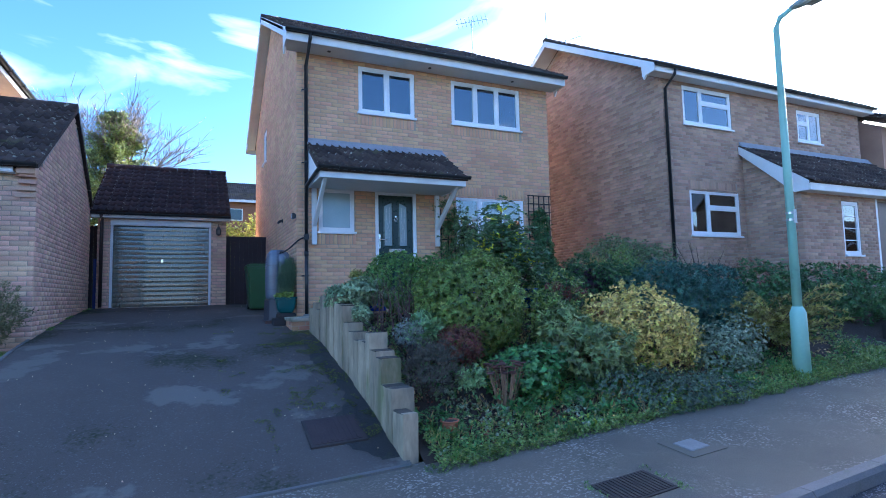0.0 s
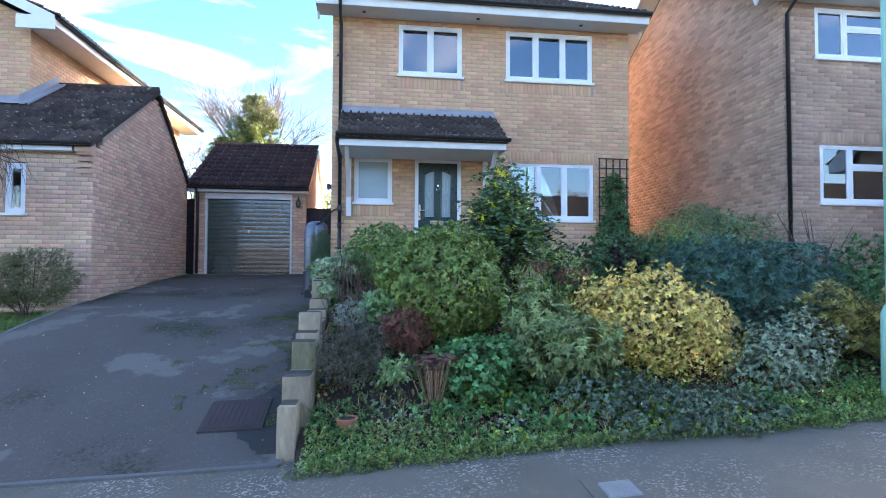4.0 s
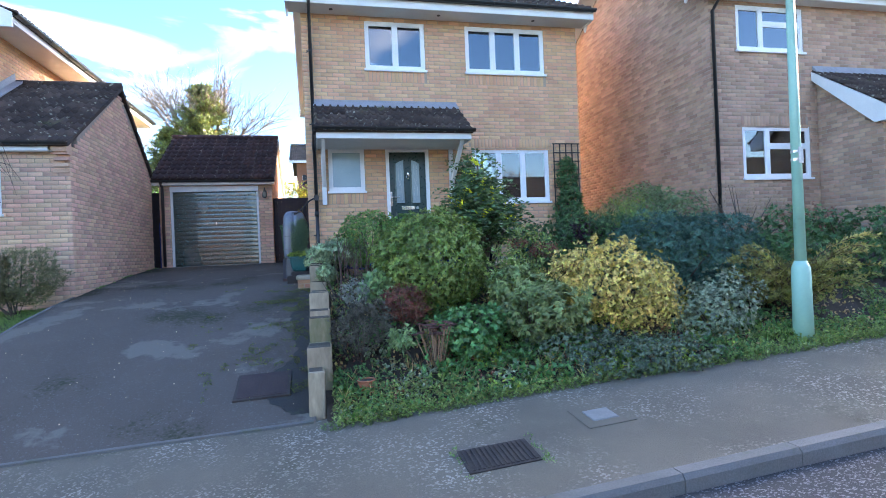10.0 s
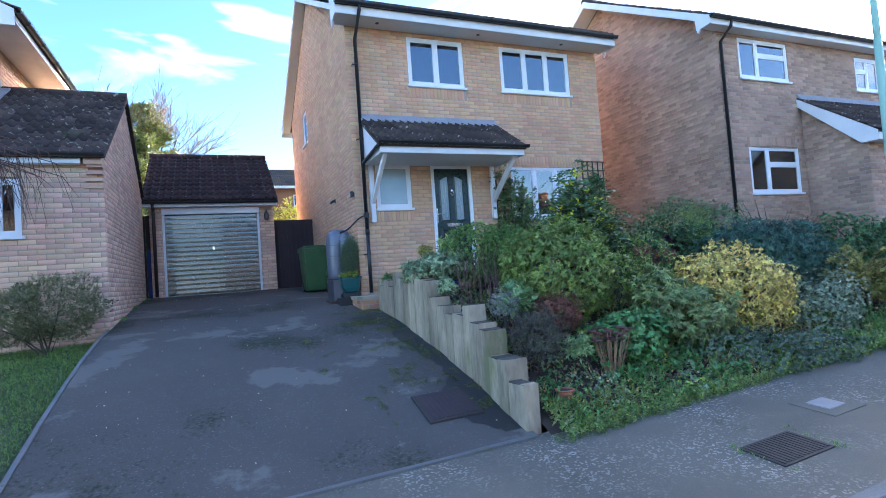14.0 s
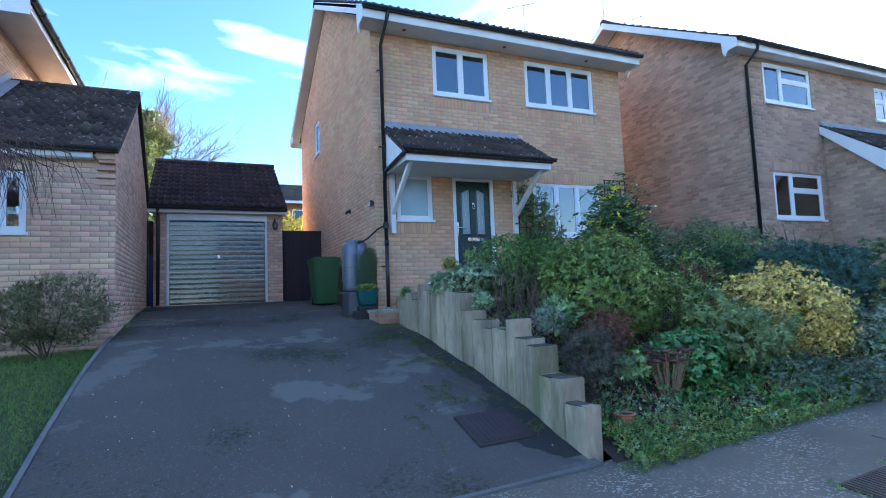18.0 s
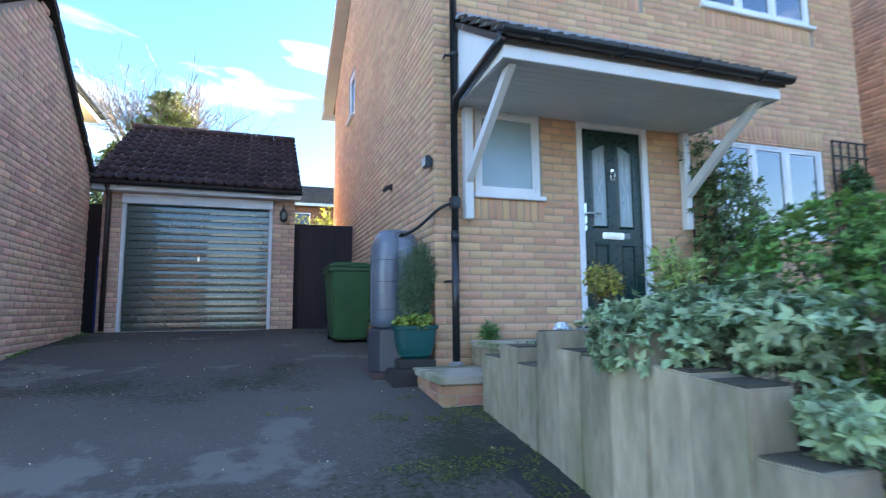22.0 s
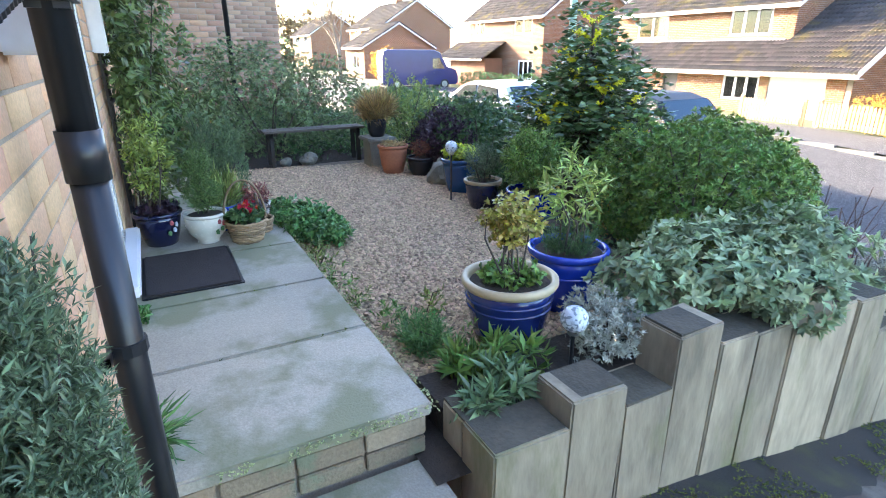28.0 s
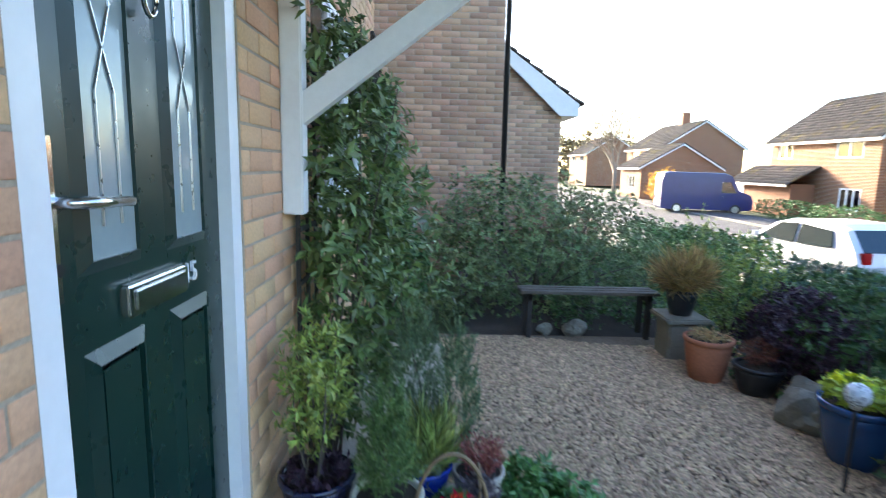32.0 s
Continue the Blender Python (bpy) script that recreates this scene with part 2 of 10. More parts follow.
def mossy(m, color, scale, low, high):
    """Ragged patches of dark moss laid over a material's colour."""
    n, l = m.node_tree.nodes, m.node_tree.links
    b = n["Principled BSDF"]
    old = b.inputs["Base Color"].links[0].from_socket
    tc = n.new("ShaderNodeTexCoord")
    big, small = n.new("ShaderNodeTexNoise"), n.new("ShaderNodeTexNoise")
    for t, s, d in ((big, scale, 4.0), (small, scale * 45, 3.0)):
        t.inputs["Scale"].default_value, t.inputs["Detail"].default_value = s, d
        l.new(tc.outputs["Object"], t.inputs["Vector"])
    w = n.new("ShaderNodeMath")
    w.operation = "MULTIPLY_ADD"
    w.inputs[1].default_value = 0.35
    l.new(small.outputs[0], w.inputs[0])
    l.new(big.outputs[0], w.inputs[2])
    mr = n.new("ShaderNodeMapRange")
    mr.inputs["From Min"].default_value, mr.inputs["From Max"].default_value = low, high
    mr.inputs["To Max"].default_value = 0.85
    l.new(w.outputs[0], mr.inputs["Value"])
    mx = n.new("ShaderNodeMix")
    mx.data_type = "RGBA"
    l.new(mr.outputs["Result"], mx.inputs[0])
    l.new(old, mx.inputs[6])
    mx.inputs[7].default_value = (*color, 1)
    l.new(mx.outputs[2], b.inputs["Base Color"])


mossy(TARMAC, (0.036, 0.042, 0.018), 0.62, 0.74, 0.84)
PAVE = mat("pavement_asphalt", (0.170, 0.153, 0.118), (0.118, 0.108, 0.084), 1.0, 0.95, 150, 0.7, spec=0.12, stain=(0.085, 0.088, 0.055), stain_scale=1.1,
           stain_at=0.6, speck=(0.32, 0.30, 0.25), speck_scale=66, speck_at=0.80, speck_patch=1.3)
ROAD = mat("road_asphalt", (0.065, 0.064, 0.064), (0.05, 0.05, 0.05), 0.8, 0.95, 130, 0.6, spec=0.15, speck=(0.2, 0.2, 0.2), speck_scale=90, speck_at=0.8)
CONCRETE = mat("concrete", (0.30, 0.29, 0.265), (0.23, 0.225, 0.205), 2.5, 0.88, 110, 0.35, stain=(0.16, 0.17, 0.12), stain_scale=2.0, stain_at=0.6)
PAVING = mat("paving_slab", (0.47, 0.415, 0.32), (0.33, 0.295, 0.23), 1.4, 0.88, 130, 0.3, stain=(0.25, 0.245, 0.145), stain_scale=2.2, stain_at=0.48, vary=0.1)
KERB = mat("kerb_stone", (0.17, 0.165, 0.15), (0.12, 0.118, 0.108), 3, 0.9, 90, 0.4, vary=0.15, stain=(0.12, 0.13, 0.08), stain_scale=3, stain_at=0.58)
SOIL = mat("soil", (0.055, 0.04, 0.028), (0.035, 0.026, 0.018), 8, 0.95, 60, 0.9)
TURF = mat("turf", (0.06, 0.085, 0.03), (0.085, 0.095, 0.04), 0.6, 0.95, 40, 0.6, stain=(0.10, 0.085, 0.05), stain_scale=0.4, stain_at=0.6)
TIMBER = mat("weathered_timber", (0.42, 0.34, 0.225), (0.16, 0.13, 0.088), 5, 0.9, 26, 0.5, vary=0.22, stain=(0.20, 0.19, 0.09), stain_scale=3.0, stain_at=0.55, stretch=(1, 1, 0.30))
TIMBERTOP = mat("damp_timber_end", (0.092, 0.078, 0.052), (0.05, 0.043, 0.03), 9, 0.9, 60, 0.6, vary=0.2)
STEEL = mat("steel", (0.55, 0.56, 0.57), (0.45, 0.46, 0.47), 8, 0.3, 60, 0.05, metal=1.0)
CHROME = mat("chrome", (0.75, 0.75, 0.75), (0.65, 0.65, 0.65), 8, 0.12, 60, 0.0, metal=1.0)
LAMPGREEN = mat("lamp_post_green", (0.36, 0.59, 0.46), (0.30, 0.52, 0.40), 2, 0.5, 30, 0.1, stain=(0.20, 0.28, 0.20), stain_scale=2, stain_at=0.66)
DOORGREEN = mat("door_green", (0.006, 0.030, 0.024), (0.005, 0.024, 0.020), 4, 0.3, 20, 0.0)
GARAGEGREEN = mat("garage_door_green", (0.012, 0.050, 0.044), (0.009, 0.038, 0.034), 2.0, 0.24, 30, 0.03, stain=(0.05, 0.07, 0.065), stain_scale=1.1, stain_at=0.58, coat=0.8, spec=0.9)
BINGREEN = mat("bin_green", (0.034, 0.105, 0.034), (0.027, 0.085, 0.027), 3, 0.5, 70, 0.08)
TEAL = mat("teal_plastic", (0.008, 0.078, 0.072), (0.007, 0.064, 0.06), 4, 0.4, 50, 0.03)
BUTTGREY = mat("water_butt_grey", (0.15, 0.17, 0.205), (0.125, 0.14, 0.17), 3, 0.24, 50, 0.0)
GATEWOOD = mat("dark_gate_wood", (0.022, 0.012, 0.014), (0.014, 0.008, 0.010), 6, 0.7, 50, 0.3, vary=0.2)
BLUEGLAZE = mat("blue_glaze", (0.012, 0.030, 0.16), (0.008, 0.018, 0.10), 5, 0.16, 30, 0.02, coat=0.5)
BRIGHTBLUE = mat("bright_blue_glaze", (0.010, 0.055, 0.42), (0.008, 0.04, 0.33), 5, 0.16, 30, 0.02, coat=0.5)
DARKBLUE = mat("dark_blue_glaze", (0.010, 0.014, 0.055), (0.007, 0.009, 0.035), 5, 0.16, 30, 0.02, coat=0.5)
CREAM = mat("cream_glaze", (0.58, 0.46, 0.28), (0.47, 0.36, 0.21), 6, 0.4, 60, 0.08)
WHITEGLAZE = mat("white_glaze", (0.74, 0.69, 0.57), (0.68, 0.63, 0.51), 5, 0.25, 40, 0.02)
TERRACOTTA = mat("terracotta", (0.45, 0.17, 0.085), (0.36, 0.13, 0.065), 5, 0.85, 60, 0.15)
WICKER = mat("wicker", (0.36, 0.24, 0.13), (0.26, 0.165, 0.085), 8, 0.8, 80, 0.3, vary=0.3)
MATTING = mat("doormat_coir", (0.045, 0.032, 0.028), (0.03, 0.022, 0.02), 12, 0.98, 160, 1.0)
STONE = mat("garden_stone", (0.27, 0.25, 0.19), (0.16, 0.148, 0.115), 5, 0.9, 70, 0.6)
GRAVEL = mat("gravel_stone", (0.56, 0.385, 0.225), (0.39, 0.262, 0.15), 20, 0.85, 60, 0.1, vary=0.45, hue=0.018)
BARK = mat("bark", (0.11, 0.085, 0.065), (0.07, 0.055, 0.04), 12, 0.95, 60, 0.8)
TWIG = mat("red_brown_twig", (0.13, 0.075, 0.06), (0.09, 0.05, 0.04), 12, 0.9, 60, 0.3, vary=0.2)
GLASS = glass("window_glass", 2.9)
# obscured opaque pane, its pale blue painted in for reflected sky
SKYPANE = mat("obscured_sky_pane", (0.36, 0.45, 0.48), (0.30, 0.39, 0.42), 2, 0.14, 40, 0.05)
CURTAIN = mat("net_curtain", (0.72, 0.72, 0.70), (0.6, 0.6, 0.59), 3, 0.9, 30, 0.1)
INTERIOR = mat("dim_room_plaster", (0.30, 0.28, 0.25), None, 2, 0.9)


def leaf_mat(name, c, c2=None, vary=0.5, hue=0.025, rough=0.36, thin=0.22):
    k = (2.0, 1.92, 1.6)
    return mat(name, tuple(min(1, f * x) for f, x in zip(k, c)), c2 and tuple(min(1, f * x) for f, x in zip(k, c2)), 2.0, rough, 30, 0.0, vary=vary, hue=hue, thin=thin)

# ---- building tools ----
TAU = 2 * math.pi


def thing(name, loc, label, category, group="", kind=""):
    """An empty at the base of a thing, which parents its parts."""
    ob = new(name)
    ob.location = loc
    ob.empty_display_size = 0.1
    return tagged(ob, label, category, group, kind)


def finish(ob, material, smooth):
    if material and not ob.data.materials:
        ob.data.materials.append(material)
    if smooth:
        ob.data.polygons.foreach_set("use_smooth", [True] * len(ob.data.polygons))


def part(name, bm, material, parent=None, label="", smooth=False):
    """A bmesh in world coordinates becomes one mesh object under a thing or a part."""
    me = bpy.data.meshes.new(name)
    bmesh.ops.recalc_face_normals(bm, faces=bm.faces[:])
    bm.to_mesh(me)
    bm.free()
    return attach(name, me, material, parent, label, smooth)


def attach(name, me, material, parent=None, label="", smooth=False):
    ob = new(name, me)
    finish(ob, material, smooth)
    if parent:
        ob.parent = parent
        if parent.type == "EMPTY":
            ob.matrix_parent_inverse = Matrix.Translation(-parent.location)
    if label:
        ob["label"] = label
    return ob


def structure(name, bm, material, label="", category="", smooth=False):
    return tagged(part(name, bm, material, None, "", smooth), label, category, "", "structure")


def B(*boxes, bevel=0.0, bm=None):
    """Boxes (x0, y0, z0, x1, y1, z1) in one bmesh."""
    bm = bm or bmesh.new()
    for x0, y0, z0, x1, y1, z1 in boxes:
        v = [bm.verts.new(p) for p in ((x0, y0, z0), (x1, y0, z0), (x1, y1, z0), (x0, y1, z0), (x0, y0, z1), (x1, y0, z1), (x1, y1, z1), (x0, y1, z1))]
        for q in ((0, 3, 2, 1), (4, 5, 6, 7), (0, 1, 5, 4), (1, 2, 6, 5), (2, 3, 7, 6), (3, 0, 4, 7)):
            bm.faces.new([v[i] for i in q])
    if bevel:
        bmesh.ops.bevel(bm, geom=bm.edges[:], offset=bevel, segments=2, affect="EDGES", clamp_overlap=True)
    return bm


def tube(bm, pts, radii, n=8, caps=True):
    """A tube along points, with a radius for each (or one for all)."""
    pts = [Vector(p) for p in pts]
    if isinstance(radii, (int, float)):
        radii = [radii] * len(pts)
    rings = []
    for i, p in enumerate(pts):
        d = (pts[min(i + 1, len(pts) - 1)] - pts[max(i - 1, 0)])
        d = d.normalized() if d.length > 1e-9 else Vector((0, 0, 1))
        a = d.cross(Vector((0, 0, 1)) if abs(d.z) < 0.9 else Vector((1, 0, 0))).normalized()
        b = d.cross(a)
        rings.append([bm.verts.new(p + radii[i] * (math.cos(TAU * k / n) * a + math.sin(TAU * k / n) * b)) for k in range(n)])
    for r0, r1 in zip(rings, rings[1:]):
        for k in range(n):
            bm.faces.new((r0[k], r0[(k + 1) % n], r1[(k + 1) % n], r1[k]))
    if caps:
        bm.faces.new(rings[0][::-1])
        bm.faces.new(rings[-1])
    return bm


def lathe(bm, c, profile, n=32, squash=(1, 1), square=0.0):
    """Turns (r, z) rows round the upright axis through c. square > 0 pulls the round towards a rounded square."""
    rings = []
    for r, z in profile:
        ring = []
        for k in range(n):
            a = TAU * k / n
            ca, sa = math.cos(a), math.sin(a)
            f = 1.0
            if square:
                e = 2 + 6 * square
                f = (abs(ca) ** e + abs(sa) ** e) ** (-1 / e)
            ring.append(bm.verts.new((c[0] + r * f * ca * squash[0], c[1] + r * f * sa * squash[1], c[2] + z)))
        rings.append(ring)
    for r0, r1 in zip(rings, rings[1:]):
        for k in range(n):
            bm.faces.new((r0[k], r0[(k + 1) % n], r1[(k + 1) % n], r1[k]))
    bm.faces.new(rings[0][::-1])
    bm.faces.new(rings[-1])
    return bm


def prism(bm, poly, a, b):
    """A polygon of (u, v) pairs swept along: a and b map a pair to the two end points."""
    v0, v1 = [bm.verts.new(a(*p)) for p in poly], [bm.verts.new(b(*p)) for p in poly]
    bm.faces.new(v0)
    bm.faces.new(v1[::-1])
    for i in range(len(poly)):
        j = (i + 1) % len(poly)
        bm.faces.new((v0[j], v0[i], v1[i], v1[j]))
    return bm


def raw_mesh(name, verts, faces):
    """A mesh from numpy vertices and equal-sided faces."""
    me = bpy.data.meshes.new(name)
    verts, faces = np.asarray(verts, np.float32), np.asarray(faces, np.int32)
    k = faces.shape[1]
    me.vertices.add(len(verts))
    me.vertices.foreach_set("co", verts.ravel())
    me.loops.add(faces.size)
    me.loops.foreach_set("vertex_index", faces.ravel())
    me.polygons.add(len(faces))
    me.polygons.foreach_set("loop_start", np.arange(0, faces.size, k, dtype=np.int32))
    me.update(calc_edges=True)
    return me


def text_part(name, words, size, m, material, parent, depth=0.004):
    """Raised lettering in the built-in font, as a mesh."""
    cu = bpy.data.curves.new(name, "FONT")
    cu.body, cu.size, cu.extrude, cu.align_x, cu.align_y = words, size, depth, "CENTER", "CENTER"
    tmp = bpy.data.objects.new(name + "_curve", cu)
    scene.collection.objects.link(tmp)
    bpy.context.view_layer.update()
    me = bpy.data.meshes.new_from_object(tmp.evaluated_get(bpy.context.evaluated_depsgraph_get()))
    bpy.data.objects.remove(tmp)
    me.transform(m)
    return attach(name, me, material, parent)


# ---- brickwork ----
BW, BH, BJ = 0.215, 0.065, 0.010


def brick_verts(w, h, d, proud, bevel=0.002):
    """A brick with softened face edges, in wall coordinates: u along, v up, w out of the wall."""
    fr = [(bevel, bevel), (w - bevel, bevel), (w - bevel, h - bevel), (bevel, h - bevel)]
    ed = [(0, 0), (w, 0), (w, h), (0, h)]
    return [(*p, proud) for p in fr] + [(*p, proud - bevel) for p in ed] + [(*p, -d) for p in ed]


BRICK_FACES = [(0, 1, 2, 3)] + [(4 + i, 4 + (i + 1) % 4, (i + 1) % 4, i) for i in range(4)] + [(8 + i, 8 + (i + 1) % 4, 4 + (i + 1) % 4, 4 + i) for i in range(4)]


def bricks_of(width, z0, top, holes, soldiers, seed, quoins=(0, 0)):
    """Stretcher-bond bricks (u, v, w, h) on a wall; top(u) is its height there, holes are (u0, v0, u1, v1), soldiers are bands of upright bricks."""
    rng = random.Random(seed)
    out, row, v = [], 0, z0
    zmax = max(top(width * i / 20) for i in range(21))
    allholes = list(holes) + list(soldiers)
    while v < zmax:
        u = (-(BW + BJ) / 2 if (row + quoins[0]) % 2 else 0.0)
        while u < width:
            segs = [(max(u, -0.0035), min(u + BW, width + 0.0035))]
            ends = segs[0]
            for h0, g0, h1, g1 in allholes:
                if v + BH > g0 + 0.012 and v < g1 - 0.012:
                    a, b = max(ends[0], h0), min(ends[1], h1)
                    if b - a > 0.04 and v < g0 - 0.018:
                        out.append((a, v, b - a, g0 - v - 0.006))
                    if b - a > 0.04 and v + BH > g1 + 0.018 and v + BH < top(max(a, 0)):
                        out.append((a, g1 + 0.006, b - a, v + BH - g1 - 0.006))
                    nxt = []
                    for a, b in segs:
                        if b <= h0 or a >= h1:
                            nxt.append((a, b))
                        else:
                            if a < h0 - 0.012:
                                nxt.append((a, h0 - 0.005))
                            if b > h1 + 0.012:
                                nxt.append((h1 + 0.005, b))
                    segs = nxt
            for a, b in segs:
                if b - a > 0.03 and v + BH * 0.6 < min(top(max(a, 0)), top(min(b, width))):
                    out.append((a, v, b - a, min(BH, min(top(max(a, 0)), top(min(b, width))) - v)))
            u += BW + BJ
        v += BH + BJ
        row += 1
    for h0, g0, h1, g1 in soldiers:
        u = h0
        while u + BH <= h1 + 0.01:
            out.append((u, g0 + 0.004, BH, g1 - g0 - 0.008))
            u += BH + BJ
    rng.shuffle(out)
    return out


def wall(parent, name, origin, udir, ndir, width, z0, top, holes, material, thick=0.3, mortar=None, soldiers=(), seed=1, near=None, quoins=(0, 0), label="", body_from=0.0):
    """A wall: a mortar body with real openings, and its bricks. near: (u0, v0, u1, v1), where bricks are pieces of their own."""
    o, ud, nd = Vector(origin), Vector(udir), Vector(ndir)
    P = lambda u, v, w: o + u * ud + v * Vector((0, 0, 1)) + w * nd
    bm = bmesh.new()
    us = sorted({body_from, width, *[min(max(h[i], body_from), width) for h in holes for i in (0, 2)], *[max(body_from, width * i / 8) for i in range(9)]})
    for a, b in zip(us, us[1:]):
        if b - a < 1e-4:
            continue
        mid, v = (a + b) / 2, z0
        ta, tb = top(a + 1e-4), top(b - 1e-4)
        cuts = sorted((h[1], h[3]) for h in holes if h[0] < mid < h[2])
        for g0, g1 in cuts + [(None, None)]:
            hi = (ta, tb) if g0 is None else (g0, g0)
            if min(hi) > v + 1e-3 or (g0 is None and max(hi) > v + 1e-3):
                q = [(a, v), (b, v), (b, max(hi[1], v)), (a, max(hi[0], v))]
                vs0, vs1 = [bm.verts.new(P(u, z, 0)) for u, z in q], [bm.verts.new(P(u, z, -thick)) for u, z in q]
                bm.faces.new(vs0)
                bm.faces.new(vs1[::-1])
                for i in range(4):
                    j = (i + 1) % 4
                    bm.faces.new((vs0[j], vs0[i], vs1[i], vs1[j]))
            v = g1 if g1 is not None else v
    bmesh.ops.remove_doubles(bm, verts=bm.verts[:], dist=1e-4)
    ob = part(name, bm, mortar or MORTAR, parent, label)
    bl = bricks_of(width, z0, top, holes, soldiers, seed, quoins)
    singles, rest, shared, rng = [], [], {}, random.Random(seed + 7)
    for b in bl:
        c = (b[0] + b[2] / 2, b[1] + b[3] / 2)
        (singles if near and len(singles) < 300 and near[0] < c[0] < near[2] and near[1] < c[1] < near[3] else rest).append(b)
    vs, fs = [], []
    for u, v, w, h in rest:
        pr = 0.0045 + rng.uniform(-0.0012, 0.0012)
        base = len(vs)
        vs += [tuple(P(u + a, v + b, c)) for a, b, c in brick_verts(w, h, 0.02, pr)]
        fs += [tuple(base + i for i in f) for f in BRICK_FACES]
    if vs:
        rb = attach("brickwork", raw_mesh("brickwork", vs, fs), material, ob)
        rb["kind"] = "stuff"
    for u, v, w, h in singles:
        key = (round(w, 2), round(h, 3))
        if key not in shared:
            shared[key] = raw_mesh("brick", [tuple(a * ud + b * Vector((0, 0, 1)) + c * nd) for a, b, c in brick_verts(w, h, 0.02, 0.0045)], BRICK_FACES)
        br = attach("brick", shared[key], material, ob)
        br.location = P(u, v, rng.uniform(-0.0012, 0.0012))
    return ob


# ---- roofs ----
def tile_profile(n=12):
    """One double-roll tile across its width: (x, height), two pans and two rolls."""
    return [(i / n, 0.042 * max(0.0, math.sin(TAU * 2 * i / n)) ** 0.7 if math.sin(TAU * 2 * i / n) > 1e-6 else 0.0) for i in range(n + 1)]


def tile_mesh_rows(tw, gauge, lift=0.044, lip=0.040):
    """Vertices of one tile in roof coordinates (across, up the slope, out)."""
    pr = tile_profile()
    lo = [(x * tw, 0.0, h + lift) for x, h in pr]
    hi = [(x * tw, gauge + 0.05, h + 0.004) for x, h in pr]
    dn = [(x * tw, 0.0, h + lift - lip) for x, h in pr]
    n = len(pr)
    verts = dn + lo + hi
    faces = [(i, i + 1, n + i + 1, n + i) for i in range(n - 1)] + [(n + i, n + i + 1, 2 * n + i + 1, 2 * n + i) for i in range(n - 1)]
    return verts, faces


def tiled_slope(parent, name, corner, along, up, width, length, material, pieces=False, gauge=0.30, tw=0.30, body=0.05, label="", skip=None):
    """A roof slope: a body and courses of tiles, as single pieces where asked for."""
    c, a, u = Vector(corner), Vector(along).normalized(), Vector(up).normalized()
    nrm = a.cross(u).normalized()
    if nrm.z < 0:
        nrm = -nrm
    P = lambda p: c + p[0] * a + p[1] * u + p[2] * nrm
    bm = bmesh.new()
    prism(bm, [(0, 0), (width, 0), (width, length), (0, length)], lambda s, t: P((s, t, 0)), lambda s, t: P((s, t, -body)))
    ob = part(name, bm, material, parent, label)
    nx, ny = max(1, round(width / tw)), max(1, round(length / gauge))
    tv, tf = tile_mesh_rows(width / nx, length / ny)
    shared = raw_mesh("tile", [tuple(v[0] * a + v[1] * u + v[2] * nrm) for v in tv], tf) if pieces else None
    vs, fs, rng = [], [], random.Random(5)
    for j in range(ny):
        for i in range(nx):
            p = (i * width / nx, j * length / ny - (0.04 if j == 0 else 0), rng.uniform(0, 0.004))
            if skip and skip(P(p)):
                continue
            if pieces:
                t = attach("tile", shared, material, ob)
                t.location = P(p)
            else:
                base = len(vs)
                vs += [tuple(P((v[0] + p[0], v[1] + p[1], v[2] + p[2]))) for v in tv]
                fs += [tuple(base + q for q in f) for f in tf]
    if vs:
        attach("tiling", raw_mesh("tiling", vs, fs), material, ob)["kind"] = "stuff"
    return ob


def ridge_tiles(parent, a, b, material, r=0.11, step=0.45):
    a, b = Vector(a), Vector(b)
    n = max(1, round((b - a).length / step))
    for i in range(n):
        p, q = a.lerp(b, i / n), a.lerp(b, (i + 0.985) / n)
        bm = bmesh.new()
        tube(bm, [p, q], [r, r * 0.97], 10)
        part("ridge_tile", bm, material, parent, smooth=True)


